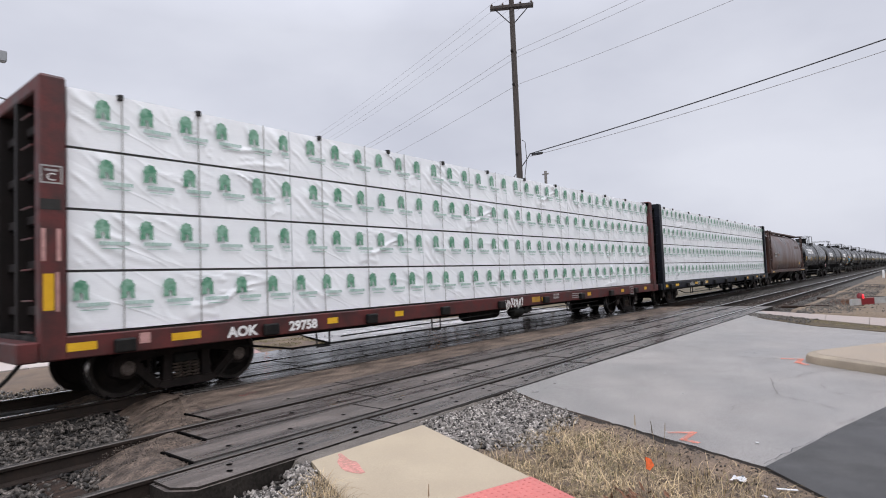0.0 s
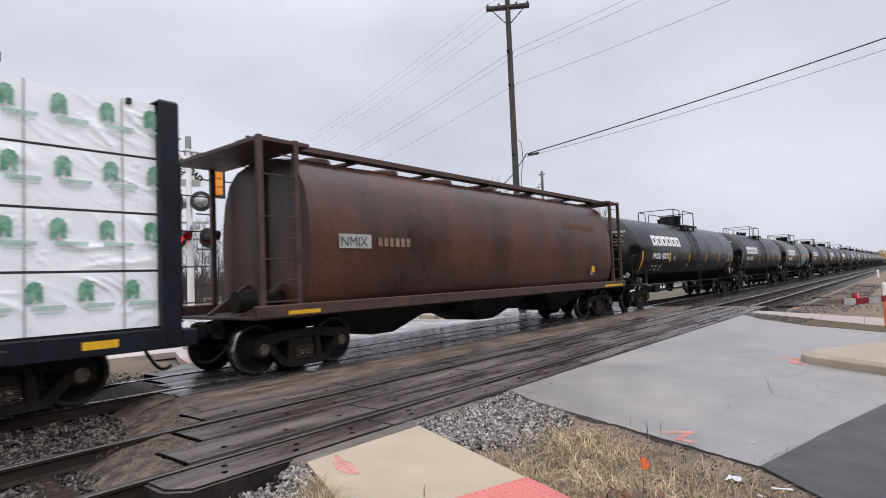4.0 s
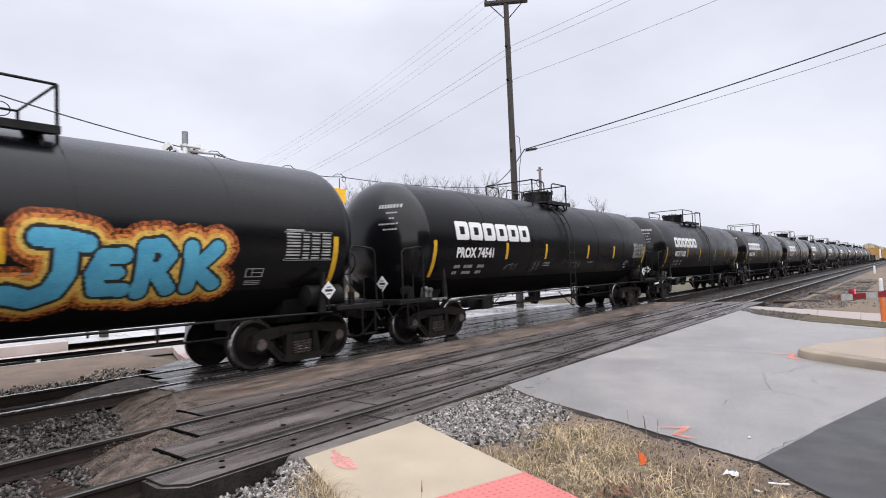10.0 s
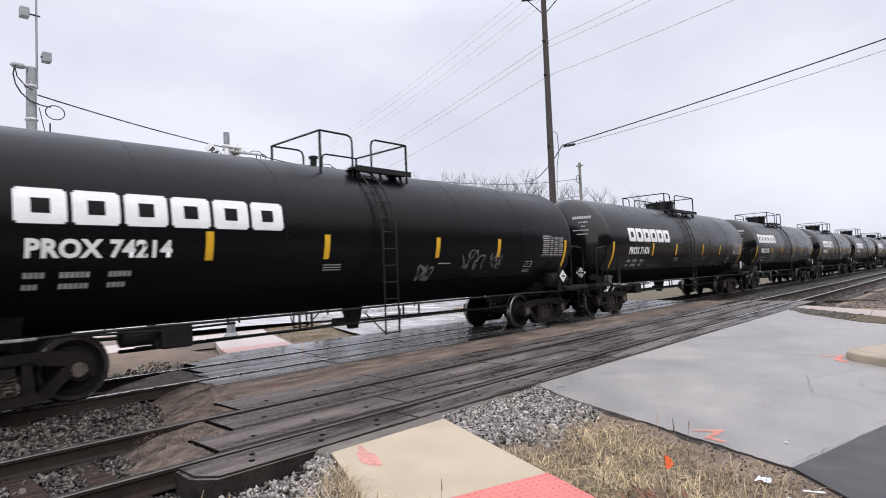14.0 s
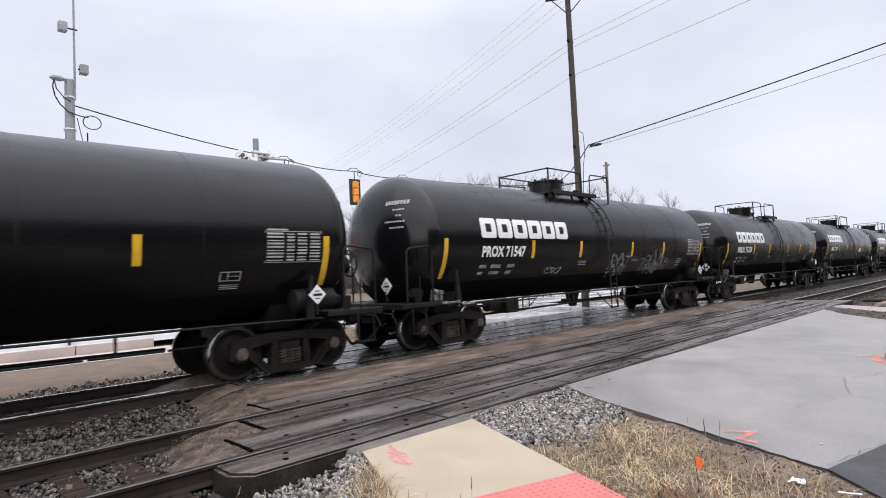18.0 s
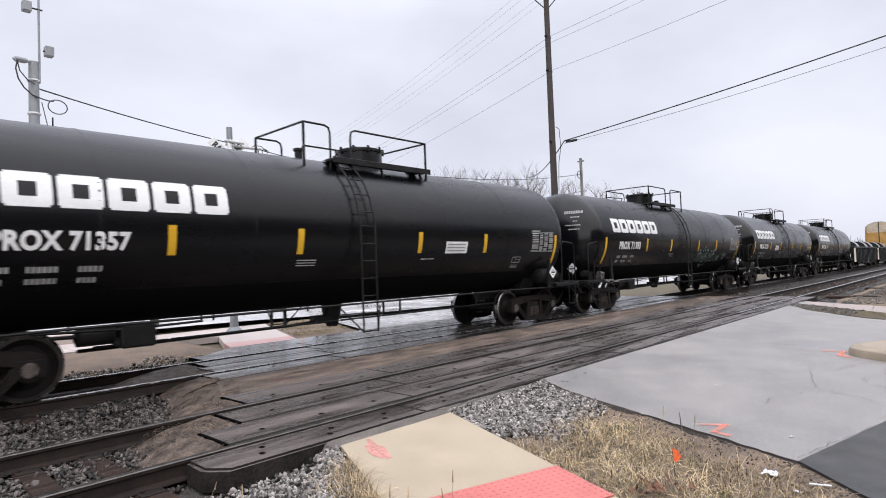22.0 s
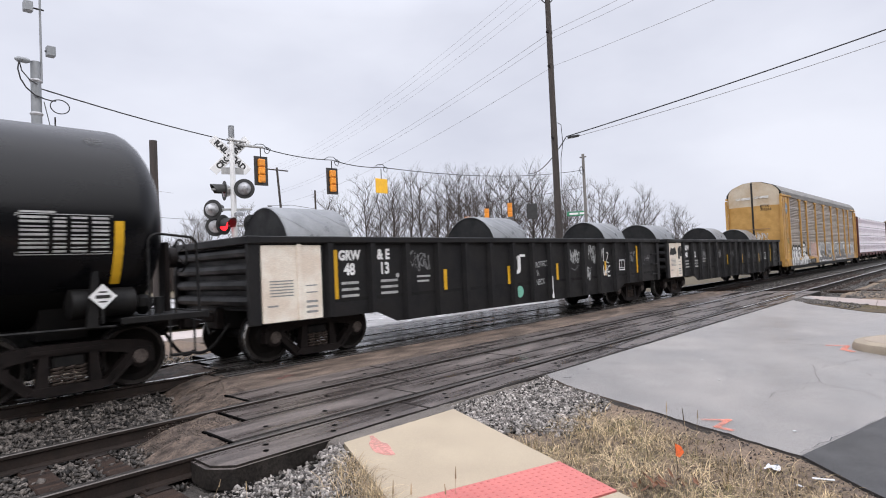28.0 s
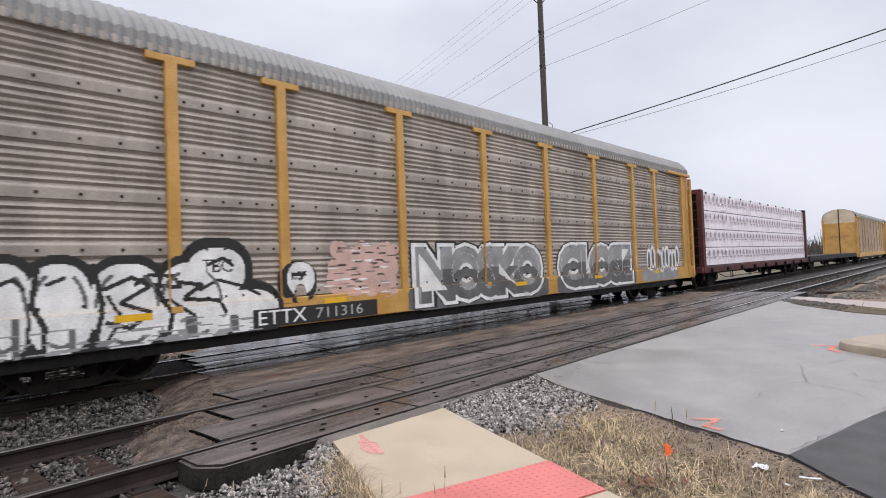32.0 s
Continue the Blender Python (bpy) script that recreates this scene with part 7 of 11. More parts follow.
part("badge_disc", Shape().lathe([(-1.4755, 0.25), (-1.4765, 0.002)], "y", 32, (-11.82, 0, 4.1), False), BADGE_BLUE, badge)
part("badge_cross", bars(Shape(), [(-11.86, 3.87, -11.78, 4.33), (-12.05, 4.06, -11.87, 4.14), (-11.77, 4.06, -11.59, 4.14)], -1.4785), DULL_WHITE, badge)
tagged(part("small_print", bars(Shape(), [(-12.15 + 0.09 * q, 2.22, -12.09 + 0.09 * q, 2.32) for q in range(9)], -1.4735), RUST_PALE, rack), "", "", "", "stuff")
part("notice_plate", bars(Shape(), [(-11.98, 1.34, -11.55, 1.56)], -1.4735), YELLOW_TAPE, rack, "small yellow notice plate")
tagged(part("notice_print", bars(Shape(), [(-11.92, 1.46, -11.62, 1.5), (-11.94, 1.39, -11.6, 1.43)], -1.4755), RUST_PALE, rack), "", "", "", "stuff")
OLIVE_SPRAY = spray("thin_olive_spray", (0.3, 0.2, 0.09), 0.7, 60)
GREEN_SPRAY = spray("thin_green_spray", (0.1, 0.22, 0.09), 0.7, 60)
for sd, x0, z0, x1, z1, n, m in ((71, -12.15, 2.85, -11.55, 3.65, 3, OLIVE_SPRAY), (72, -11.95, 1.95, -11.45, 2.25, 4, GREEN_SPRAY), (73, -12.0, 2.35, -11.8, 2.6, 1, OLIVE_SPRAY)):
    wall_scrawl(rack, sd, x0, z0, x1, z1, n, 0.025, m, -1.4745)
# marks on the end doors, which face along the track
for words, y, z, size in (("ETTX", -0.42, 4.2, 0.2), ("711316", -0.42, 4.0, 0.2)):
    part("reporting_mark", wall_writing(text_mesh(words, size, 0, 1.0, 0.006), 0, 0, 0), GAP_BLACK, rack, "dark reporting mark on the end door", pose(-13.192, y, z, 0, 0, -90))
FADED_WHITE = spray("faded_white_band", (0.7, 0.68, 0.64), 0.7, 20)
for y0, y1, z in ((0.1, 0.9, 4.72), (-0.9, -0.1, 4.74)):
    part("faded_band", bars(Shape(), [(0, 0, y1 - y0, 0.14)], 0), FADED_WHITE, rack, "faded white band", pose(-13.192, y1, z, 0, 0, -90))
tagged(part("small_print", bars(Shape(), [(0.0, 0.06 * q, 0.4 - 0.05 * (q % 2), 0.06 * q + 0.03) for q in range(5)], 0), RUST_PALE, rack, "", pose(-13.192, -0.4, 1.75, 0, 0, -90)), "", "", "", "stuff")
sc = scrawl(75, 0, 0, 0.6, 0.9, 2, 0.07).mesh("spray_scrawl", 0)
sc.transform(Matrix.Rotation(radians(90), 4, "X"))
tagged(part("spray_scrawl", sc, FADED_WHITE, rack, "pale sprayed scrawl on the end door", pose(-13.192, -0.12, 2.0, 0, 0, -90)), "", "", "", "stuff")
part("number_panel", bars(Shape(), [(-7.15, 0.64, -4.5, 0.94)], -1.5255), GAP_BLACK, rack, "black number panel on the sill")
part("reporting_mark", wall_writing(text_mesh("ETTX", 0.34, 0, 1.15), -7.08, 0.68, -1.528), WHITE_PAINT, rack, "white reporting mark")
part("car_number", wall_writing(text_mesh("711316", 0.27, 0, 1.35), -5.95, 0.7, -1.528), DULL_WHITE, rack)
flat = make_flat()
train.append((flat, 393.0))

# ---- materials of the place ----
DIRT_WORN = material("bare_trackside_dirt", (0.2, 0.142, 0.092), (0.1, 0.075, 0.053), 0.5, 0.85, 0, 0.015, 24, 0.5)
DIRT = material("winter_turf_and_dirt", (0.13, 0.105, 0.062), (0.075, 0.062, 0.042), 0.6, 0.9, 0, 0.02, 14, 0.3)
BALLAST_BED = material("ballast_bed", (0.045, 0.039, 0.034), (0.025, 0.022, 0.02), 3, 0.8, 0, 0.03, 26, 0.4)
STONE = material("ballast_stone", (0.3, 0.277, 0.257), (0.085, 0.074, 0.067), 16, 0.7, 0, 0, 60, 0.35, (1, 1, 1), 0.15, 0, 1.0, spec=0.25)
STONE_FAR = material("trackside_stone_grey", (0.15, 0.138, 0.128), (0.085, 0.077, 0.07), 14, 0.75, 0, 0, 60, 0.25, (1, 1, 1), 0.1, 0, 0.4, spec=0.2)
STONE_DARK = material("oily_ballast_stone", (0.115, 0.1, 0.089), (0.019, 0.0165, 0.0148), 12, 0.6, 0, 0, 60, 0.3, (1, 1, 1), 0.15, 0, 0.9, spec=0.25)
RAIL_SIDE = material("rusty_rail_side", (0.028, 0.02, 0.0165), (0.016, 0.012, 0.0105), 5, 0.75, 0, 0.001, 60, spec=0.2)
RAIL_TOP = material("worn_sky_bright_rail_top", (0.74, 0.73, 0.72), (0.55, 0.53, 0.52), 8, 0.26, 1.0)
RAIL_DULL = material("dull_rail_top", (0.12, 0.108, 0.1), (0.07, 0.062, 0.057), 8, 0.4, 0.8)
TIE = material("creosoted_tie", (0.05, 0.032, 0.024), (0.018, 0.0125, 0.0105), 3, 0.8, 0, 0.006, 40, 0.35, (0.3, 4, 1), spec=0.15)
PANEL = wet("wet_rubber_panel", (0.124, 0.102, 0.092), (0.037, 0.031, 0.029), 1.5, (0.2, 2.2, 1), 0.5, 0.12, 0.48, 0.12, 0.004, 45, 0.5, 0.5)
PANEL_WET = wet("soaked_rubber_panel", (0.085, 0.077, 0.072), (0.016, 0.015, 0.014), 1.9, (0.16, 3.6, 1), 0.42, 0.05, 0.52, 0.07, 0.003, 40, 0.4, 0.55)
PANEL_SIDE = material("dark_panel_side", (0.03, 0.0255, 0.0225), (0.0135, 0.0115, 0.0105), 4, 0.7, 0, 0.004, 40, 0.4, spec=0.15)
TAR_BROWN = wet("grit_worn_asphalt", (0.15, 0.112, 0.087), (0.078, 0.06, 0.049), 0.7, (0.45, 1.3, 1), 0.72, 0.34, 0.4, 0.14, 0.016, 60, 0.95, 0.3)
TAR_DARK = wet("wet_dark_asphalt", (0.12, 0.108, 0.1), (0.035, 0.032, 0.03), 0.9, (0.3, 2.2, 1), 0.4, 0.05, 0.55, 0.08, 0.002, 60, 0.3)
ROAD = wet("pale_wet_asphalt", (0.262, 0.242, 0.227), (0.19, 0.179, 0.172), 0.55, (0.8, 0.8, 1), 0.5, 0.26, 0.45, 0.16, 0.005, 120, 0.75, 0.5, 0.14)
ROAD_FAR = wet("pale_wet_street", (0.5, 0.485, 0.48), (0.36, 0.35, 0.345), 0.4, (1, 1, 1), 0.34, 0.1, 0.5, 0.14, 0.002, 60, 0.15)
RAMP = wet("dark_gritty_ramp_asphalt", (0.122, 0.09, 0.07), (0.06, 0.046, 0.038), 1.6, (1, 1, 1), 0.75, 0.45, 0.42, 0.2, 0.02, 45, 0.95, 0.25)
PATCH = wet("fresh_dark_asphalt", (0.048, 0.046, 0.046), (0.027, 0.026, 0.026), 0.8, (1, 1, 1), 0.6, 0.4, 0.45, 0.15, 0.008, 110, 0.55, 0.4)
CONCRETE = material("buff_concrete", (0.41, 0.338, 0.243), (0.36, 0.292, 0.208), 1.3, 0.6, 0, 0.0015, 120, 0.1)
CONCRETE_STRIP = material("damp_pinkish_concrete", (0.36, 0.29, 0.26), (0.29, 0.235, 0.21), 0.9, 0.55, 0, 0.001, 80, 0.2)
CONCRETE_FAR = material("pale_concrete", (0.5, 0.43, 0.4), (0.42, 0.36, 0.33), 1.1, 0.5, 0, 0.001, 80, 0.1)
KERB = material("weathered_kerb", (0.33, 0.27, 0.2), (0.22, 0.18, 0.135), 1.4, 0.7, 0, 0.003, 90, 0.2)
TACTILE = material("red_tactile_tile", (0.54, 0.158, 0.14), (0.45, 0.125, 0.112), 1.5, 0.55, 0, 0.001, 120, 0.1)
ORANGE_FILM = material("orange_plastic_film", (0.85, 0.16, 0.04), (0.75, 0.14, 0.04), 12, 0.6)
ORANGE = spray("orange_marking_spray", (0.88, 0.26, 0.16), 0.62, 70, 0.8)
PINK = spray("worn_pink_spray", (0.76, 0.33, 0.29), 0.66, 30, 0.9)
RED_BLOTCH = spray("worn_red_spray", (0.5, 0.08, 0.07), 0.45, 50)
CRACK = material("crack_dark", (0.1, 0.093, 0.085), (0.16, 0.15, 0.14), 3, 0.8)
STRAW = material("dead_straw_grass", (0.5, 0.385, 0.235), (0.2, 0.145, 0.085), 3, 0.8, 0, 0, 40, 0.2, (1, 1, 1), 0.1, 0, 0.8)
TURF = material("dull_winter_turf", (0.135, 0.105, 0.06), (0.09, 0.074, 0.052), 0.6, 0.9, 0, 0.015, 20, 0.45)
POLE_WOOD = material("old_pole_wood", (0.06, 0.048, 0.042), (0.032, 0.026, 0.024), 2.5, 0.8, 0, 0.004, 30, 0.3, (3, 3, 0.3))
POLE_GREY = material("sun_greyed_pole_wood", (0.2, 0.185, 0.175), (0.13, 0.12, 0.113), 2.5, 0.8, 0, 0.003, 30, 0.2, (3, 3, 0.3))
GREY_STEEL = material("galvanised_pole", (0.26, 0.27, 0.285), (0.2, 0.21, 0.22), 1.5, 0.5, 0.3, 0.001, 40, 0.1)
CABLE = material("black_cable", (0.02, 0.02, 0.022), None, 4, 0.6)
CABLE_PALE = material("weathered_wire", (0.32, 0.31, 0.31), None, 4, 0.6, 0.4)
SIGNAL_YELLOW = material("signal_yellow", (0.8, 0.29, 0.02), (0.66, 0.23, 0.02), 3, 0.45)
SIGNAL_BLACK = material("signal_black", (0.015, 0.015, 0.015), (0.025, 0.025, 0.025), 4, 0.5)
SIGN_GREEN = material("sign_green", (0.03, 0.25, 0.12), None, 3, 0.45)
RED_PAINT = material("barrier_red", (0.24, 0.018, 0.026), (0.17, 0.015, 0.02), 4, 0.45)
POST_ORANGE = material("safety_orange", (0.8, 0.2, 0.05), (0.65, 0.17, 0.05), 4, 0.5)
LENS_GREY = material("grey_lens_back", (0.42, 0.42, 0.43), (0.33, 0.33, 0.34), 4, 0.35, 0.4)
BARK = material("grey_bark", (0.07, 0.059, 0.053), (0.042, 0.036, 0.033), 2, 0.85, spec=0.15)
TWIG = material("fine_twigs", (0.105, 0.09, 0.083), (0.06, 0.052, 0.048), 2, 0.9, spec=0.15)
SPRUCE = material("dark_conifer", (0.022, 0.035, 0.02), (0.04, 0.05, 0.03), 2, 0.9)
WALL_TAN = material("tan_wall", (0.4, 0.28, 0.21), (0.34, 0.24, 0.18), 1.2, 0.7)
WALL_WHITE = material("white_fascia", (0.7, 0.7, 0.68), (0.6, 0.6, 0.58), 1.2, 0.6)
ROOF_DARK = material("dark_roof", (0.07, 0.06, 0.055), (0.05, 0.045, 0.04), 2, 0.8)
DARK_GLASS = material("dark_window_glass", (0.02, 0.024, 0.028), (0.03, 0.034, 0.038), 1, 0.08)
CAR_SILVER = material("silver_car_paint", (0.45, 0.46, 0.48), (0.4, 0.41, 0.43), 2, 0.3, 0.4, 0, 60, 0.05)
CAR_WHITE = material("white_car_paint", (0.7, 0.7, 0.7), (0.64, 0.64, 0.64), 2, 0.3, 0, 0, 60, 0.05)
CAR_DARK = material("dark_car_paint", (0.03, 0.032, 0.036), (0.04, 0.04, 0.045), 2, 0.3)
RUBBER = material("tyre_rubber", (0.02, 0.02, 0.02), None, 4, 0.8)
RED_LIGHT = glow("lit_red_lens", (1.0, 0.02, 0.03), 2.2)
GRASS_DULL = material("dull_green_grass", (0.16, 0.15, 0.058), (0.26, 0.21, 0.11), 3, 0.8, 0, 0, 40, 0.2, (1, 1, 1), 0.1, 0, 0.6)
GRASS_ROT = material("rotted_brown_grass", (0.1, 0.068, 0.043), (0.05, 0.036, 0.025), 3, 0.85, 0, 0, 40, 0.2, (1, 1, 1), 0.1, 0, 0.6)
LITTER = material("white_litter", (0.7, 0.7, 0.72), (0.5, 0.5, 0.52), 12, 0.6)
LEAF = material("dead_leaf", (0.2, 0.085, 0.042), (0.13, 0.06, 0.032), 12, 0.7)


def lift(x, y):
    """Height of the ground: a shallow rise beyond the street, low along the tracks."""
    def ease(a, b, v):
        u = min(1.0, max(0.0, (v - a) / (b - a)))
        return u * u * (3 - 2 * u)
    far = (ease(11, 17.5, y) * 0.72 + ease(17, 38, y) * 0.4) * (1 - ease(8, 17, x)) + ease(16, 40, y) * 0.25
    near = ease(1.0, 2.4, -y) * 0.13
    return -0.3 + far + near


def sheet(xs, ys, h):
    """A grid over xs and ys at height h(x, y)."""
    n = len(xs)
    v = [(x, y, h(x, y)) for y in ys for x in xs]
    f = [(j * n + i, j * n + i + 1, (j + 1) * n + i + 1, (j + 1) * n + i) for j in range(len(ys) - 1) for i in range(n - 1)]
    return Shape().add(v, f)


def spaced(a, b, n):
    return [a + (b - a) * i / n for i in range(n + 1)]


# ---- ground ----
xs = [-900, -400, -150, -70] + spaced(-40, 60, 60) + [70, 85, 110, 160, 260, 500, 1000, 1900]
ys = [-500, -200, -90, -50] + spaced(-30, 70, 60) + [80, 110, 160, 260, 500, 1200]
thing("ground", "winter turf and bare dirt reaching the horizon", "ground", "", "structure", None, sheet(xs, ys, lift), DIRT)

# ballast shoulder under both tracks
bx = spaced(-70, -4, 22) + spaced(-3.8, 3.2, 35) + spaced(3.6, 26, 20) + spaced(27, 60, 22) + [70, 90, 130, 200, 320, 520, 900]
by = [-1.75, -1.2, -0.85, -0.4, 0.2, 0.75, 1.3, 1.9, 2.5, 3.2, 4.0, 4.5, 5.0, 5.5, 6.1, 6.7, 7.3, 7.7]


def ballast_height(x, y):
    if y <= -1.7 or y >= 7.65:
        return -0.42
    return -0.215 + 0.025 * noise.noise(Vector((x * 2.1, y * 2.1, 3.3))) - (0.03 if 1.9 < y < 3.4 else 0)


thing("ballast", "grey crushed-stone ballast bed along both tracks", "ballast", "", "structure", None, sheet(bx, by, ballast_height), BALLAST_BED)


def scatter_stones(name, spots, low, high, mat, label, seed):
    """Many broken stones as one object: sharp-edged hulls of a few kinds, turned and sized at random."""
    rs = np.random.RandomState(seed)
    kinds = []
    for _ in range(16):
        bm = bmesh.new()
        d = rs.normal(size=(11, 3))
        d = d / np.abs(d).max(1)[:, None] * rs.uniform(0.72, 1.0, (11, 1)) * rs.uniform((0.8, 0.6, 0.42), (1.15, 0.9, 0.75))
        for q in d:
            bm.verts.new(q)
        bmesh.ops.convex_hull(bm, input=bm.verts[:])
        bmesh.ops.delete(bm, geom=[q for q in bm.verts if not q.link_faces], context="VERTS")
        bmesh.ops.triangulate(bm, faces=bm.faces[:])
        bm.verts.index_update()
        kinds.append((np.array([tuple(q.co) for q in bm.verts]), np.array([[q.index for q in f.verts] for f in bm.faces])))
        bm.free()
    at = np.array(spots)
    k = len(at)
    pick, size = rs.randint(16, size=k), rs.uniform(low, high, k) * rs.uniform(0.75, 1.2, k)
    q = rs.normal(size=(k, 4))
    q /= np.linalg.norm(q, axis=1)[:, None]
    w, x, y, z = q.T
    rot = np.stack([1 - 2 * (y * y + z * z), 2 * (x * y - z * w), 2 * (x * z + y * w), 2 * (x * y + z * w), 1 - 2 * (x * x + z * z), 2 * (y * z - x * w),
                    2 * (x * z - y * w), 2 * (y * z + x * w), 1 - 2 * (x * x + y * y)], 1).reshape(k, 3, 3)
    vs, fs, total = [], [], 0
    for c, (bv, bf) in enumerate(kinds):
        own = np.nonzero(pick == c)[0]
        v = np.einsum("kij,nj->kni", rot[own], bv) * size[own, None, None] + at[own, None, :]
        fs.append((bf[None] + total + len(bv) * np.arange(len(own))[:, None, None]).reshape(-1, 3))
        vs.append(v.reshape(-1, 3))
        total += len(vs[-1])
    v, f = np.concatenate(vs), np.concatenate(fs)
    me = bpy.data.meshes.new(name)
    me.vertices.add(len(v))
    me.vertices.foreach_set("co", v.ravel())
    me.loops.add(len(f) * 3)
    me.loops.foreach_set("vertex_index", f.ravel().astype(np.int32))
    me.polygons.add(len(f))
    me.polygons.foreach_set("loop_start", np.arange(0, len(f) * 3, 3, dtype=np.int32))
    me.update()
    me.validate()
    me.materials.append(mat)
    return tagged(new(name, me), label, "gravel", "", "stuff")


rnd = random.Random(5)
spots = []
while len(spots) < 19000:      # between and left of the tracks, near the camera
    x, y = rnd.uniform(-2.2, 3.6), rnd.uniform(-1.3, 4.1)
    if min(abs(y), abs(y - 1.505)) < 0.09:
        continue
    if x > 2.25 + 0.15 * rnd.random() and y < 1.5 or x > 2.8 + 0.37 * (y - 1.7) + 0.25 * rnd.random()**2:
        continue
    if y < -0.2 and x > 2.0:
        continue
    on_tie = abs((x + 3.35 + 0.265) % 0.53 - 0.265) < 0.12 and (-0.5 < y < 2.0 or y > 3.65)
    if on_tie and rnd.random() < 0.85:
        continue
    spots.append((x, y, ballast_height(x, y) + rnd.uniform(-0.01, 0.04)))
scatter_stones("ballast_stone", spots, 0.018, 0.04, STONE_DARK, "dark oily crushed stones between the tracks", 1)
spots = []
while len(spots) < 5600:      # beside the footway, pale clean stone
    x, y = rnd.uniform(1.2, 4.2), rnd.uniform(-2.3, -0.72)
    if x > 3.3 + 0.45 * (y + 0.8) - 0.02 or x < 1.9 and y > -0.9:
        continue
    if y < -1.75 + 0.3 * rnd.random():
        continue
    spots.append((x, y, -0.09 - 0.05 * min(1.0, max(0.0, 3.2 + 0.45 * (y + 0.8) - x)) - 0.12 * max(0.0, (y + 1.1) / 0.4) * (x < 3.15) + rnd.uniform(-0.02, 0.035)))
while len(spots) < 8000:      # banked against the slab's edge
    y = rnd.uniform(-2.3, -0.72)
    d = 0.4 * rnd.random()**1.5
    x = 3.36 + 0.468 * (y + 0.785) - 0.02 - d
    if y > -0.95 and x < 3.1:
        continue
    spots.append((x, y, -0.05 - 0.12 * d + rnd.uniform(-0.02, 0.015)))
while len(spots) < 9700:      # under the near face of the panels
    x = rnd.uniform(1.6, 3.2)
    spots.append((x, rnd.uniform(-1.1, -0.6), -0.2 + rnd.uniform(-0.02, 0.03)))
scatter_stones("loose_stone", spots, 0.012, 0.034, STONE, "pale grey crushed stones beside the footway", 2)
spots = []
while len(spots) < 4500:      # far side of the far rail, left of the crossing
    x, y = rnd.uniform(-5, 6.4), rnd.uniform(5.85, 7.5)
    spots.append((x, y, -0.2 + 0.02 * rnd.random()))
while len(spots) < 8300:      # beyond the crossing, both tracks
    x, y = 25.7 + 26 * rnd.random() ** 1.6, rnd.uniform(-2.0, 3.6)
    if min(abs(y), abs(y - 1.505)) < 0.1:
        continue
    spots.append((x, y, -0.2 + rnd.uniform(-0.02, 0.03)))
while len(spots) < 12500:      # spread over the dirt beside the near track
    x = 23.5 + 30 * rnd.random()**1.5
    y = -1.6 - (1.7 if rnd.random() < 0.85 else 4.2) * rnd.random()**1.3
    if x < 24.9 + 0.95 * (y + 0.5):
        continue
    spots.append((x, y, -0.13 + rnd.uniform(-0.02, 0.03)))
scatter_stones("trackside_stone", spots, 0.025, 0.05, STONE_FAR, "grey crushed stones along the track", 3)

# ---- rails and ties ----
RAIL_OUT = [(-0.075, -0.17), (0.075, -0.17), (0.07, -0.155), (0.016, -0.14), (0.011, -0.05), (0.036, -0.035), (0.037, -0.008), (0.028, 0.0), (-0.028, 0.0), (-0.037, -0.008), (-0.036, -0.035), (-0.011, -0.05), (-0.016, -0.14), (-0.07, -0.155)]
for y, top in ((0.0, RAIL_DULL), (1.505, RAIL_DULL), (4.2, RAIL_TOP), (5.7, RAIL_TOP)):
    s = Shape()
    n = len(RAIL_OUT)
    cuts = [-80, -10, 0, 10, 18, 25.6, 40, 80, 160, 320, 640, 900]
    s.add([(x, y + a, b) for x in cuts for a, b in RAIL_OUT],
          [(r * n + i, r * n + (i + 1) % n, (r + 1) * n + (i + 1) % n, (r + 1) * n + i) for r in range(len(cuts) - 1) for i in range(n)] + [tuple(range(n - 1, -1, -1)), tuple(range((len(cuts) - 1) * n, len(cuts) * n))])
    me = s.mesh("rail", 30)
    me.materials.append(RAIL_SIDE)
    me.materials.append(top)
    me.materials.append(RAIL_TOP)
    # past x = 20 a brighter top stands for the sky's glancing reflection
    for p in me.polygons:
        if p.center.z > -0.006 and abs(p.normal.z) > 0.6:
            p.material_index = 2 if p.center.x > 20 else 1
    tagged(part("rail", me, None, None), "steel rail, rusty sides and a worn running top", "rail", "rails of the two tracks", "structure")

tie_shape = Shape().box((-0.115, -1.3, -0.36), (0.115, 1.3, -0.178), 0.012)
plate_mesh = Shape().box((-0.1, -0.18, -0.18), (0.1, 0.18, -0.168), 0.003)
plate_mesh.box((-0.07, -0.1, -0.17), (-0.05, -0.075, -0.145)).box((0.05, 0.075, -0.17), (0.07, 0.1, -0.145))
plate_mesh = plate_mesh.mesh("tie_plate")
tie = thing("railway_tie", "dark creosoted wooden tie half sunk in ballast", "railway tie", "ties of the two tracks", "", None, tie_shape, TIE)
for y in (-0.7525, 0.7525):
    part("tie_plate", plate_mesh, RAIL_SIDE, tie, "rusty steel tie plate", pose(0, y, 0))
tie_rows = []
for yc in (0.7525, 4.95):
    tie_rows += [(-3.35 + 0.53 * i, yc) for i in range(11)] + [(25.75 + 0.53 * i, yc) for i in range(40 if yc < 1 else 14)]
for i, (x, y) in enumerate(tie_rows):
    m = pose(x, y, rnd.uniform(-0.006, 0.006), 0, 0, rnd.uniform(-1.2, 1.2))
    if i == 0:
        tie.matrix_basis = m
    else:
        copy_thing(tie, m)

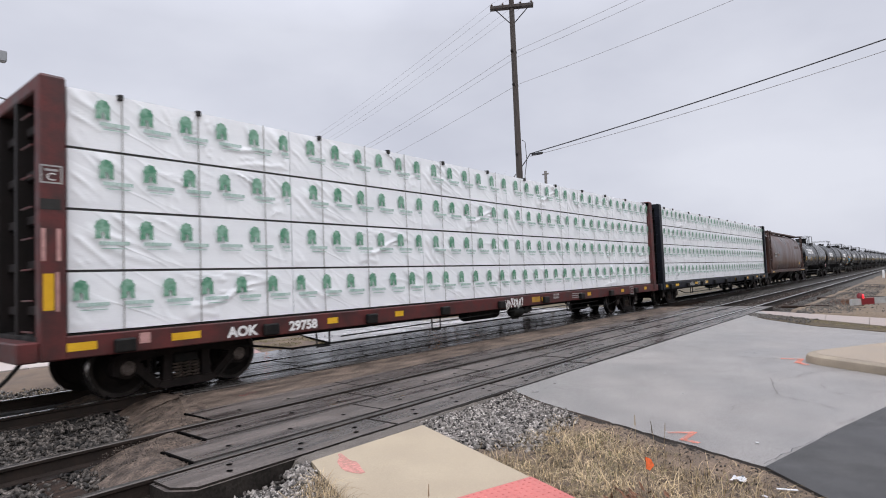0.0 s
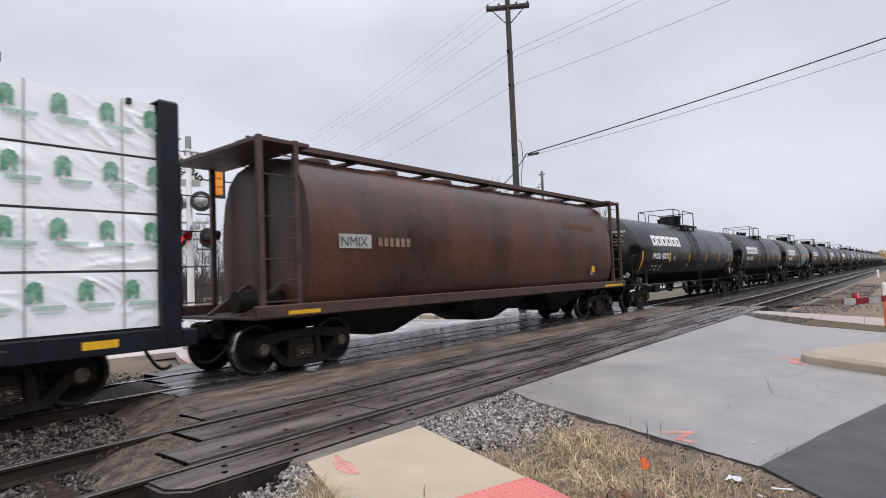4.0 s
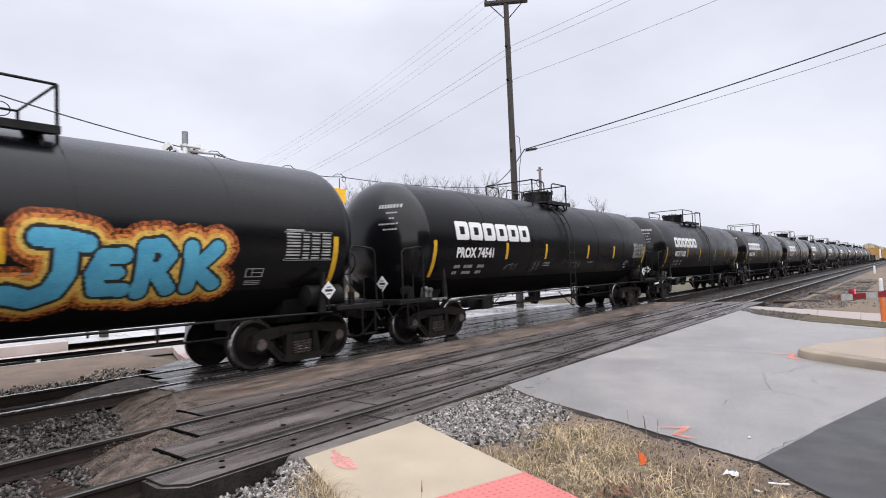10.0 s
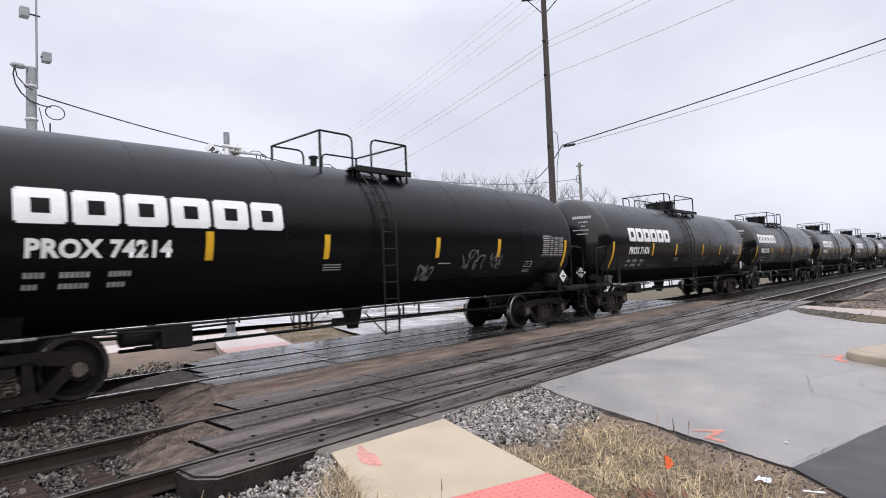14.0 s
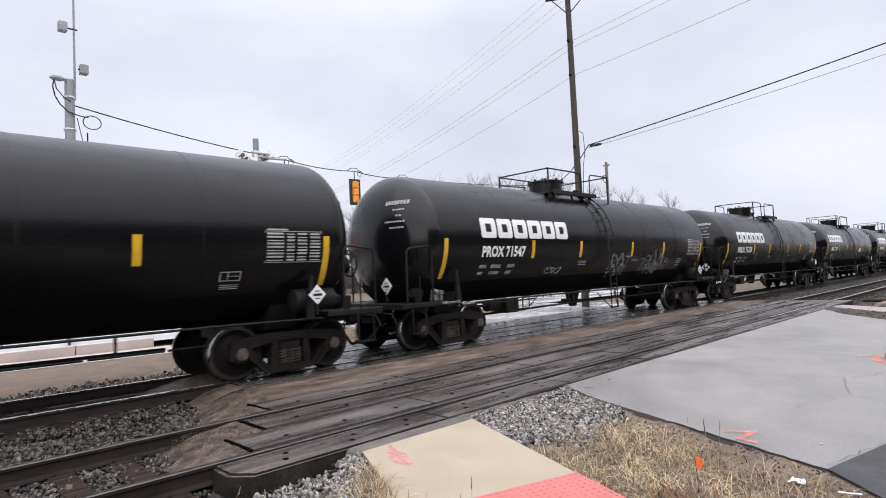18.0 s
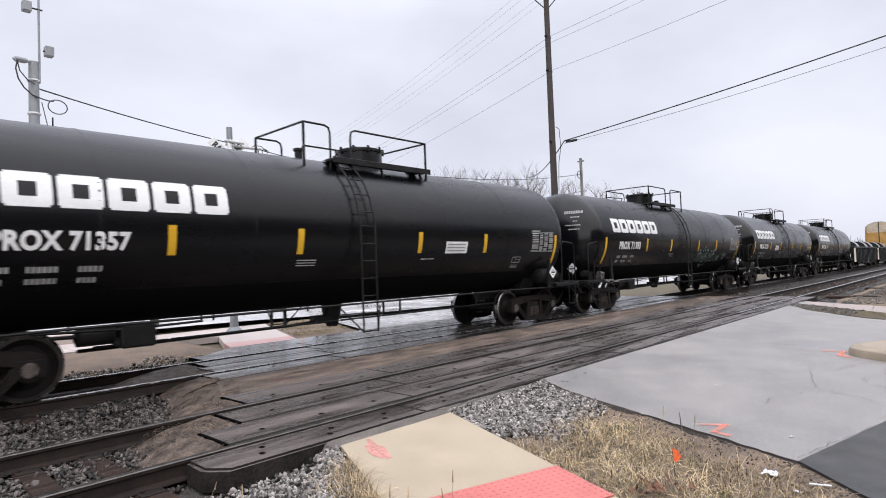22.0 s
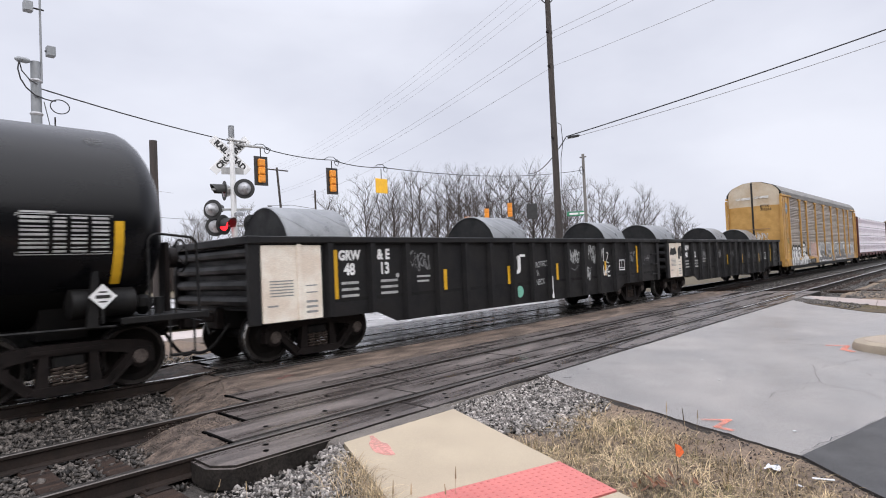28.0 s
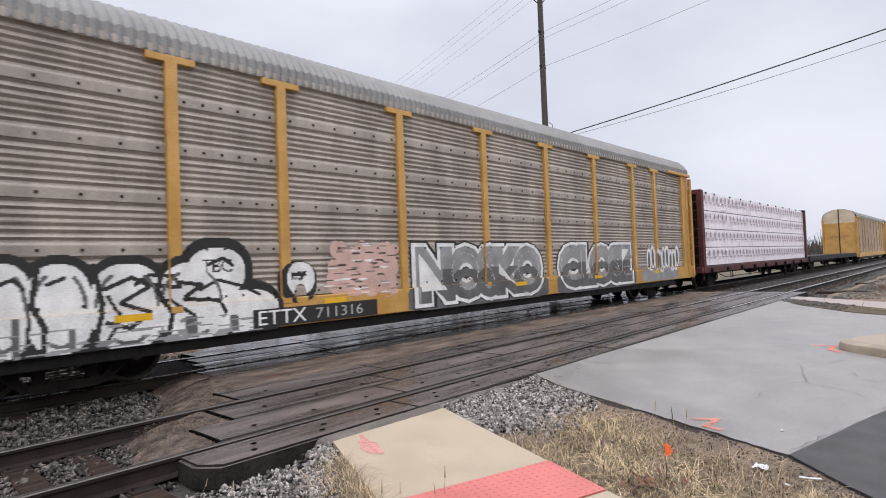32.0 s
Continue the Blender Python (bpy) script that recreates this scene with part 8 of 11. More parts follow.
# ---- the level crossing ----
# black for bolt holes and end slots: their shade as a colour
HOLE = material("painted_recess_shade", (0.003, 0.003, 0.003), None, 8, 0.95, spec=0.02)
deck = thing("crossing_deck", "wet dark rubber and timber panels of a level crossing", "level crossing", "", "structure")
for y0, y1, x0, zt in ((-0.585, -0.085, 2.27, -0.012), (0.12, 0.732, 2.74, -0.012), (0.775, 1.385, 3.22, -0.012), (1.565, 2.25, 3.72, -0.012),
                       (3.5, 4.14, 4.3, -0.014), (4.3, 4.93, 4.6, -0.014), (4.955, 5.6, 4.8, -0.014), (5.76, 6.45, 5.1, -0.014)):
    # an added black strip stands for the dark slot before the panel
    if y0 > 0:
        part("end_seal", Shape().box((x0 - 0.014, y0, -0.2), (x0 + 0.009, y1, zt + 0.001)), HOLE, deck, "black strip standing for the shaded slot at the panel's end")
    x = x0
    while x < 25.3:
        e = min(x + 2.44, 25.6)
        top = zt + rnd.uniform(-0.004, 0.004)
        s = Shape().box((x + 0.011, y0, -0.2), (e - 0.011, y1, top), 0.018 if y0 < 0 else 0.012)
        if x == x0 and y0 < 0:      # the worn end of the outermost panel
            s = Shape().slab([(x, y1), (x - 0.01, y0 + 0.2), (x + 0.03, y0 + 0.13), (x + 0.14, y0), (e - 0.011, y0), (e - 0.011, y1)], -0.2, top - 0.02)
            s.slab([(x + 0.03, y1), (x + 0.03, y0 + 0.2), (x + 0.07, y0 + 0.14), (x + 0.17, y0 + 0.025), (e - 0.011, y0 + 0.02), (e - 0.011, y1)], top - 0.02, top)
        me = s.mesh("crossing_panel")
        me.materials.append(PANEL if y0 < 3 else PANEL_WET)
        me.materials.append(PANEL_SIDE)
        # sides and bevels get a darker material than the top
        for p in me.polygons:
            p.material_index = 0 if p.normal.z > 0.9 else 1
        pn = part("crossing_panel", me, None, deck)
        # flat black discs stand for the shaded bolt holes
        s = Shape()
        for k in range(3 if y0 < 3 else 0):
            for yy in (y0 + 0.16, y1 - 0.16) if y0 < 0 else (y0 + 0.2,):
                at = x + 0.5 + k * 0.74 + (0.12 if yy > y0 + 0.25 else 0)
                if at < e - 0.1:
                    s.lathe([(zt + 0.0065, 0.03), (zt + 0.0075, 0.001)], "z", 9, (at + rnd.uniform(-0.03, 0.03), yy + rnd.uniform(-0.02, 0.02), 0), caps=False)
        if s.v:
            tagged(part("bolt_recess", s, HOLE, pn), "", "", "", "stuff")
        x = e
# lagscrewed end blocks and flangeways
s = Shape().slab([(3.74, 2.25), (25.6, 2.25), (25.6, 3.5), (4.25, 3.5)], -0.25, -0.022)
thing("track_gap_paving", "gritty brown asphalt between the two tracks", "paving", "", "structure", None, s, TAR_BROWN)
s = Shape().slab([(5.3, 6.45), (25.6, 6.45), (25.6, 7.3), (6.4, 7.3)], -0.25, -0.026)
thing("far_apron", "wet dark asphalt beside the far track", "paving", "", "structure", None, s, TAR_DARK)

def mound(x0, x1, y0, y1, top, toe, skew=0.0):
    """A tapering asphalt ramp off the end of the panels; skew slants its toe."""
    sh = sheet(spaced(0, 1, 16), spaced(y0, y1, 12), lambda u, y: 0)
    out = []
    for u, y, _z in sh.v:
        w = 0.08 * noise.noise(Vector((y * 3, 5, x0)))
        x = x0 + skew * (y - y0) + w * (1 - u) + (x1 - x0) * u
        v = abs((y - y0) / (y1 - y0) - 0.5) * 2
        k = math.sin(min(1, u * 1.12) * math.pi / 2) ** 0.85
        out.append((x, y, toe + (top - toe) * k * (1 - 0.15 * v**4 * (1 - u)) + 0.014 * noise.noise(Vector((x * 5, y * 5, 1))) + 0.008 * noise.noise(Vector((x * 17, y * 17, 1)))))
    sh.v = out
    return sh


for a in ((2.0, 2.72, 0.05, 0.77, -0.03, -0.27), (2.15, 3.2, 0.73, 1.46, -0.03, -0.27), (2.7, 3.78, 1.55, 3.5, -0.02, -0.27, 0.37), (3.4, 4.33, 3.42, 4.15, -0.016, -0.27, 0.2), (3.15, 4.7, 4.25, 5.64, -0.016, -0.27)):
    thing("asphalt_ramp", "gritty brown asphalt tapering into the ballast", "paving", "asphalt ramps", "structure", None, mound(*a), RAMP)
spots = []
while len(spots) < 3000:      # loose grit on the ramps and the paving between the tracks
    y = rnd.uniform(0.1, 3.5)
    x = rnd.uniform(2.1, 3.2) if y < 1.45 else 2.75 + 0.37 * (y - 1.6) + 1.1 * rnd.random()
    if abs(y - 1.505) < 0.1 or 0.1 < y < 0.75 and x > 2.75 or 1.55 < y < 2.25 and x > 3.72:
        continue
    u = min(1, max(0, (x - 2.1) / 0.7)) if y < 1.45 else min(1, max(0, (x - 2.7 - 0.37 * (y - 1.55)) / 1.05))
    spots.append((x, y, -0.27 + 0.25 * math.sin(min(1, u * 1.12) * math.pi / 2)**0.85 - 0.004))
GRIT = material("brown_grit", (0.1, 0.075, 0.058), (0.045, 0.034, 0.027), 9, 0.6, 0, 0, 40, 0.3, (1, 1, 1), 0.1, 0, 0.8)
scatter_stones("loose_grit", spots, 0.004, 0.01, GRIT, "fine loose grit on the asphalt ramps", 4)

# ---- near road ----
ROADZ = -0.07


def road_left(y):
    if y > -4.04:
        return 6.98 + 0.452 * (y + 0.6)
    return 5.425 + 0.96 * (y + 4.04) if y > -5 else 4.5 + 0.617 * (y + 5)


def road_height(y):
    return ROADZ + 0.045 * max(0.0, (y + 1.4) / 0.8)**1.5


low = [(5.43, -4.04), (7.15, -4.43), (13.0, -5.9), (16.2, -5.6)]
s = Shape()
nu, nv = 30, 60
for j in range(nv + 1):
    v = j / nv
    for i in range(-1, nu + 1):
        u = max(0, i) / nu
        k = min(2, int(u * 3))
        bx, by = (low[k][a] + (low[k + 1][a] - low[k][a]) * (u * 3 - k) for a in (0, 1))
        tx, ty = 6.98 + 16.07 * u, -0.6
        x, y = tx + (bx - tx) * v, ty + (by - ty) * v
        edge = 0.03 * noise.noise(Vector((y * 4, 3, 1))) + 0.025 * noise.noise(Vector((y * 15, 3, 1))) if u == 0 else 0
        s.v.append((x + edge - (0.05 if i < 0 else 0), y, -0.2 if i < 0 else road_height(y) + 0.004 * noise.noise(Vector((x, y, 0)))))
w = nu + 2
s.f = [(j * w + i + 1, j * w + i, (j + 1) * w + i, (j + 1) * w + i + 1) for j in range(nv) for i in range(w - 1)]
road = thing("road", "pale wet asphalt road running up to the crossing", "road", "", "structure", None, s, [ROAD, GRIT])
for p in road.data.polygons:      # the broken side of the surfacing
    p.material_index = 1 if p.index % (nu + 1) == 0 else 0

s = Shape().slab([(5.43, -4.04), (4.96, -4.49), (4.5, -5.0), (0.8, -11), (-10, -28), (5, -30), (20, -30), (22, -10), (16.2, -5.6), (13.0, -5.9), (7.15, -4.43)], -0.2, ROADZ + 0.006)
thing("road_patch", "newer dark asphalt laid against the old road", "road", "", "structure", None, s, PATCH)
# damp dark soil washed along the road's edge
s = Shape()
gy = spaced(-0.75, -6.0, 70)
for y in gy:
    e = road_left(y)
    w = 0.12 + 0.05 * noise.noise(Vector((y * 3, 2, 6))) + 0.03 * noise.noise(Vector((y * 11, 2, 6)))
    s.v += [(e + 0.03, y, ROADZ - 0.012), (e - w * 0.5, y, ROADZ - 0.026), (e - w - 0.05, y, ROADZ - 0.05)]
s.f = [(j * 3 + i, j * 3 + i + 1, j * 3 + i + 4, j * 3 + i + 3) for j in range(70) for i in range(2)]
thing("gutter_soil", "dark damp soil washed along the road's edge", "soil", "", "structure", None, s, material("damp_black_soil", (0.045, 0.037, 0.031), (0.022, 0.018, 0.016), 5, 0.75, 0, 0.01, 70, 0.5, spec=0.2))
# crumbs broken off the road's edge
spots = []
while len(spots) < 900:
    y = -0.62 - 3.5 * rnd.random()
    x = road_left(y) - 0.02 - 0.26 * rnd.random()**1.5
    spots.append((x, y, road_height(y) - 0.03 - 0.2 * min(0.2, road_left(y) - x)))
scatter_stones("broken_road_edge", spots, 0.007, 0.024, GRIT, "dark crumbs along the broken edge of the asphalt", 15)


def streak(name, label, pts, width, z, mat, category, seed):
    """A thin wandering line on the ground."""
    r = random.Random(seed)
    fine = []
    for (xa, ya), (xb, yb) in zip(pts[:-1], pts[1:]):
        n = max(3, int(math.hypot(xb - xa, yb - ya) / 0.12))
        for i in range(n):
            u = i / n
            fine.append((xa + (xb - xa) * u + r.uniform(-0.02, 0.02), ya + (yb - ya) * u + r.uniform(-0.02, 0.02)))
    fine.append(pts[-1])
    v, f = [], []
    for i, (x, y) in enumerate(fine):
        x2, y2 = fine[min(i + 1, len(fine) - 1)]
        x1, y1 = fine[max(i - 1, 0)]
        d = Vector((x2 - x1, y2 - y1, 0)).normalized()
        w = width * r.uniform(0.2, 0.85) / 2
        v += [(x - d.y * w, y + d.x * w, z), (x + d.y * w, y - d.x * w, z)]
    f = [(2 * i + 1, 2 * i + 3, 2 * i + 2, 2 * i) for i in range(len(fine) - 1)]
    return thing(name, label, category, "", "structure", None, Shape().add(v, f), mat, 0)



# ---- near footway ----
def quad_slab(a, b, c, d, z0, z1):
    return Shape().slab([a, b, c, d], z0, z1)


footway = thing("footway", "buff concrete footway slabs ending at the tracks", "footway", "", "structure")
part("concrete_slab", quad_slab((3.38, -0.785), (2.72, -2.195), (4.085, -2.635), (4.865, -0.805), -0.2, -0.02), CONCRETE, footway)
part("concrete_slab", quad_slab((2.43, -2.835), (1.4, -5.05), (2.86, -5.6), (3.81, -3.285), -0.2, -0.02), CONCRETE, footway)
for k in range(4):
    u0, u1 = k, k + 0.99
    part("concrete_slab", quad_slab((1.39 - 0.95 * u0, -5.07 - 2.05 * u0), (1.39 - 0.95 * u1, -5.07 - 2.05 * u1), (2.85 - 0.95 * u1, -5.62 - 2.05 * u1), (2.85 - 0.95 * u0, -5.62 - 2.05 * u0), -0.2, -0.02), CONCRETE, footway)
TA, TB, TC, TD = Vector((2.715, -2.21)), Vector((2.44, -2.82)), Vector((3.815, -3.27)), Vector((4.08, -2.65))
pad = part("tactile_tile", quad_slab(TA, TB, TC, TD, -0.2, -0.014), TACTILE, footway, "red tactile paving with raised domes")
s = Shape()
for i in range(24):
    for j in range(11):
        u, v = (i + 0.5) / 24, (j + 0.5) / 11
        p = (TA * (1 - u) + TD * u) * (1 - v) + (TB * (1 - u) + TC * u) * v
        s.lathe([(-0.0145, 0.0125), (-0.0105, 0.0105), (-0.009, 0.006)], "z", 8, (p.x, p.y, 0))
part("dome", s, TACTILE, pad)
tagged(pad.children[0], "", "", "", "stuff")
# gritty strip of old asphalt between panel and slab
CRUMB = material("crumbled_grey_asphalt", (0.155, 0.134, 0.116), (0.085, 0.072, 0.062), 3, 0.7, 0, 0.008, 120, 0.6)
s = sheet(spaced(3.28, 4.9, 24), spaced(-0.79, -0.58, 5), lambda x, y: -0.022 + 0.005 * noise.noise(Vector((x * 9, y * 9, 2))) - 0.12 * max(0, (3.36 - x) / 0.08))
t = sheet(spaced(4.88, 7.1, 24), spaced(-0.76, -0.58, 6), lambda x, y: -0.022 - 0.012 * (x - 4.9) - 0.14 * max(0, (-0.61 - y) / 0.12) + 0.012 * noise.noise(Vector((x * 7, y * 7, 2))))
s.add(t.v, t.f)
thing("crumbled_asphalt", "crumbled grey asphalt edge beside the panels", "paving", "", "structure", None, s, CRUMB)
# sprayed mark on the slab
def blotch(path, seed, z):
    """One ragged flat film round a path of (x, y, half-width)."""
    r = random.Random(seed)
    a, b = [], []
    n = len(path)
    for i, (x, y, w) in enumerate(path):
        x0, y0, _ = path[max(0, i - 1)]
        x1, y1, _ = path[min(n - 1, i + 1)]
        d = Vector((x1 - x0, y1 - y0)).normalized()
        a.append((x - d.y * w * r.uniform(0.6, 1.2), y + d.x * w * r.uniform(0.6, 1.2), z))
        b.append((x + d.y * w * r.uniform(0.6, 1.2), y - d.x * w * r.uniform(0.6, 1.2), z))
    return Shape().add(a + b, [(i, i + 1, n + i + 1, n + i) for i in range(n - 1)])


s = blotch([(3.66, -0.84, 0.02), (3.6, -0.95, 0.035), (3.55, -1.04, 0.06), (3.51, -1.12, 0.08), (3.46, -1.22, 0.085), (3.43, -1.3, 0.07), (3.42, -1.38, 0.05), (3.41, -1.44, 0.02)], 3, -0.0165)
thing("sprayed_mark", "faded pink spray mark on the concrete slab", "paint mark", "", "structure", None, s, PINK, 0)
s = blotch([(4.74, 2.66, 0.02), (4.8, 2.68, 0.06), (4.86, 2.7, 0.04), (4.93, 2.72, 0.08), (5.0, 2.74, 0.06), (5.06, 2.75, 0.02)], 4, -0.0185)
thing("sprayed_mark", "worn red spray blotch on the asphalt", "paint mark", "", "structure", None, s, RED_BLOTCH, 0)

# ---- verge ----
def verge_height(x, y):
    a = -0.11 + 0.035 * noise.noise(Vector((x * 1.4, y * 1.4, 7))) + 0.015 * noise.noise(Vector((x * 5, y * 5, 4)))
    near = max(0.0, 1 - (road_left(y) - x) / 0.35)
    return a - 0.02 * min(1, max(0, (x - 5.2 + 0.35 * (y + 4)) / 1.2)) * (1 - near) + near * (-0.088 - a)


vy = spaced(-0.9, -10.4, 76)
s = Shape()
for y in vy:
    xl, xr = 4.87 + 0.424 * (y + 0.8) - 0.05, road_left(y) + 0.04
    s.v += [(xl + (xr - xl) * i / 18, y, verge_height(xl + (xr - xl) * i / 18, y)) for i in range(19)]
s.f = [(j * 19 + i + 1, j * 19 + i, (j + 1) * 19 + i, (j + 1) * 19 + i + 1) for j in range(76) for i in range(18)]
SOIL_DARK = material("damp_olive_soil", (0.125, 0.097, 0.062), (0.07, 0.056, 0.038), 3.0, 0.85, 0, 0.015, 50, 0.5, spec=0.2)
SOIL = material("damp_verge_soil", (0.19, 0.135, 0.095), (0.11, 0.079, 0.057), 2.2, 0.85, 0, 0.012, 60, 0.4)
thing("verge", "damp brown soil with dead grass beside the road", "verge", "", "structure", None, s, SOIL)
s = sheet(spaced(-9, 0, 18) + spaced(0.2, 3.4, 18), spaced(-14, -4.2, 16) + spaced(-3.9, -0.76, 18), lambda x, y: -0.085 - 0.12 * max(0.0, min(1.0, (y + 1.25) / 0.3)) * (x < 3.2) - 0.06 * min(1.0, max(0.0, 3.3 + 0.46 * (y + 0.8) - x)) + 0.02 * noise.noise(Vector((x * 2, y * 2, 9))) - 0.12 * max(0.0, -x - 5) / 4 - 0.12 * max(0.0, -y - 9) / 5 if x < 3.36 + 0.46 * (y + 0.8) else -0.19)
thing("shoulder", "gravelly soil beside the footway", "verge", "", "structure", None, s, SOIL)


def blades(name, label, spots, height, width, mat, seed, droop=1.0):
    """Thin dead grass blades, bent over, as one object."""
    r = random.Random(seed)
    v, f = [], []
    for x, y, z in spots:
        a, h = r.uniform(0, 6.283), height * r.uniform(0.35, 1.15)
        b = r.uniform(0.25, 1.25) * droop
        dx, dy = math.cos(a), math.sin(a)
        w = width * r.uniform(0.6, 1.2)
        px, py = -dy * w, dx * w
        k = len(v)
        for u, ww in ((0, 1.0), (0.4, 0.8), (0.75, 0.5)):
            o = h * b * u * u
            zz = z + h * (u - 0.42 * b * u * u)
            v += [(x + dx * o - px * ww, y + dy * o - py * ww, zz), (x + dx * o + px * ww, y + dy * o + py * ww, zz)]
        o = h * b
        v.append((x + dx * o, y + dy * o, z + h * (1 - 0.55 * b)))
        f += [(k, k + 1, k + 3, k + 2), (k + 2, k + 3, k + 5, k + 4), (k + 4, k + 5, k + 6)]
    return thing(name, label, "grass", "", "stuff", None, Shape().add(v, f), mat, 0)


def on_verge(y0, y1, margin, seed, thick):
    """A random place on the verge, dense where the matted grass grows."""
    while True:
        y = rnd.uniform(y0, y1)
        a, b = 4.93 + 0.424 * (y + 0.8), road_left(y) - margin
        x = rnd.uniform(a, b)
        inner = min(1.0, (b - x) / 0.5 + 0.25) * min(1.0, (-1.62 - y) / 0.5 + 0.1)
        if noise.noise(Vector((x * 2.2, y * 2.2, seed))) * 0.9 + thick * inner > rnd.uniform(0.0, 1.0):
            return (x, y, verge_height(x, y) - 0.006)


spots = [on_verge(-5.8, -1.75, 0.22, 0.0, 0.45) for k in range(5200)]
blades("dead_grass", "matted straw-coloured dead grass on the verge", spots, 0.13, 0.0032, STRAW, 4, 1.9)
spots = [on_verge(-5.8, -1.9, 0.35, 4.0, 0.35) for k in range(1500)]
blades("dead_grass", "long bent straw stalks on the verge", spots, 0.23, 0.0032, STRAW, 24, 1.3)
spots = [on_verge(-5.6, -1.5, 0.1, 9.0, 0.4) for k in range(2400)]
blades("dead_grass", "thin flattened dead grass on bare soil", spots, 0.09, 0.0024, STRAW, 5, 1.9)
spots = [on_verge(-5.7, -1.8, 0.25, 6.0, 0.25) for k in range(3600)]
blades("winter_grass", "dull green winter grass under the straw", spots, 0.075, 0.0028, GRASS_DULL, 34, 1.5)
spots = [on_verge(-5.7, -1.7, 0.15, 2.0, 0.3) for k in range(2200)]
blades("rotted_grass", "dark rotted grass matted on the soil", spots, 0.07, 0.004, GRASS_ROT, 44, 2.0)
spots = []
while len(spots) < 1500:      # grit and pebbles lying on the soil
    y = rnd.uniform(-5.0, -1.0)
    x = road_left(y) - 0.03 - 1.5 * rnd.random()**1.4
    if x < 4.95 + 0.424 * (y + 0.8):
        continue
    spots.append((x, y, verge_height(x, y) + 0.002))
scatter_stones("verge_pebble", spots, 0.005, 0.018, GRIT, "small pebbles and grit on the soil", 14)
spots = []
for k in range(900):
    y = -1.25 - 1.35 * rnd.random()**0.8
    d = abs(rnd.gauss(0, 0.09)) + (0.25 * rnd.random() if k % 5 == 0 else 0.0)
    spots.append((3.36 + 0.468 * (y + 0.785) - 0.02 - d, y, -0.05 - 0.12 * min(1.0, d)))
blades("dead_grass", "straw-coloured tufts at the edge of the slab", spots, 0.23, 0.0028, STRAW, 6, 1.2)
# single tall seed stalks
s = Shape()
for x, y, h in ((5.35, -3.0, 0.34), (5.05, -3.3, 0.36), (2.74, -2.35, 0.26), (2.95, -2.5, 0.24), (3.1, -2.42, 0.3), (2.62, -2.3, 0.3), (2.5, -2.2, 0.28), (4.5, -2.6, 0.22), (5.5, -3.2, 0.26), (4.25, -3.35, 0.27), (2.2, -1.2, 0.22), (2.05, -0.95, 0.2), (1.45, -1.1, 0.22)):
    z0 = -0.16 if x < 3.3 else -0.13
    dx, dy = rnd.uniform(-0.05, 0.05), rnd.uniform(-0.05, 0.05)
    s.tube([(x, y, z0), (x + dx * 0.4, y + dy * 0.4, z0 + h * 0.55), (x + dx, y + dy, z0 + h)], 0.0022, 4, 0.0012)
    s.tube([(x + dx * 0.9, y + dy * 0.9, z0 + h * 0.86), (x + dx, y + dy, z0 + h), (x + dx * 1.15, y + dy * 1.15, z0 + h * 1.14)], 0.0055, 5, 0.002)
thing("grass_stalk", "dry brown grass stalks with seed heads", "grass", "", "stuff", None, s, STRAW, 0)
# clean stone spilled from the track over the top of the verge
spots = []
while len(spots) < 8200:
    y = -0.66 - 2.35 * rnd.random()
    xl, xr = 4.9 + 0.424 * (y + 0.8), road_left(y) - 0.04
    x = rnd.uniform(xl, xr)
    fade = (-1.55 - y) / 0.55 + 0.9 * noise.noise(Vector((x * 1.6, y * 1.6, 12)))
    if rnd.random() < fade:
        continue
    spots.append((x, y, verge_height(x, min(y, -0.9)) + rnd.uniform(-0.004, 0.02) + 0.06 * max(0.0, (y + 0.95) / 0.3)))
scatter_stones("loose_stone", spots, 0.013, 0.034, STONE, "grey crushed stones spilled over the verge", 22)
# dead leaves and litter
s = Shape()
for k in range(26):
    x, y = rnd.gauss(4.18, 0.1), rnd.gauss(-3.42, 0.1)
    a, b, c = rnd.uniform(0, 6.28), rnd.uniform(0.02, 0.045), rnd.uniform(0.1, 0.22)
    z = -0.09 + rnd.uniform(0, 0.12)
    d, e = (math.cos(a) * b, math.sin(a) * b), (-math.sin(a) * b * 0.5, math.cos(a) * b * 0.5)
    s.add([(x - d[0], y - d[1], z), (x + e[0], y + e[1], z + c * 0.1), (x + d[0], y + d[1], z + c * 0.3), (x - e[0], y - e[1], z + 0.02), (x, y, z + 0.012)],
          [(0, 4, 1), (1, 4, 2), (2, 4, 3), (3, 4, 0)])
thing("leaf_clump", "clump of curled brown dead leaves in the grass", "leaves", "", "stuff", None, s, LEAF, 0)
lit = thing("crumpled_litter", "crumpled white plastic litter on the verge", "litter", "", "", pose(5.07, -3.92, -0.1) @ Matrix.Scale(0.65, 4))
s = Shape()
v = []
for i in range(7):
    for j in range(9):
        x, y = -0.07 + 0.14 * i / 6, -0.08 + 0.16 * j / 8
        v.append((x * (1 + 0.3 * math.sin(j)), y, 0.012 + 0.045 * abs(noise.noise(Vector((x * 22, y * 22, 1)))) + 0.02 * (1 - (y / 0.08)**2)))
s.add(v, [(i * 9 + j, (i + 1) * 9 + j, (i + 1) * 9 + j + 1, i * 9 + j + 1) for i in range(6) for j in range(8)])
part("wrapper", s, LITTER, lit)
part("dark_print", Shape().add([(-0.03, -0.06, 0.062), (0.03, -0.06, 0.066), (0.035, -0.03, 0.07), (-0.02, -0.03, 0.07)], [(0, 1, 2, 3)]), CAR_DARK, lit)
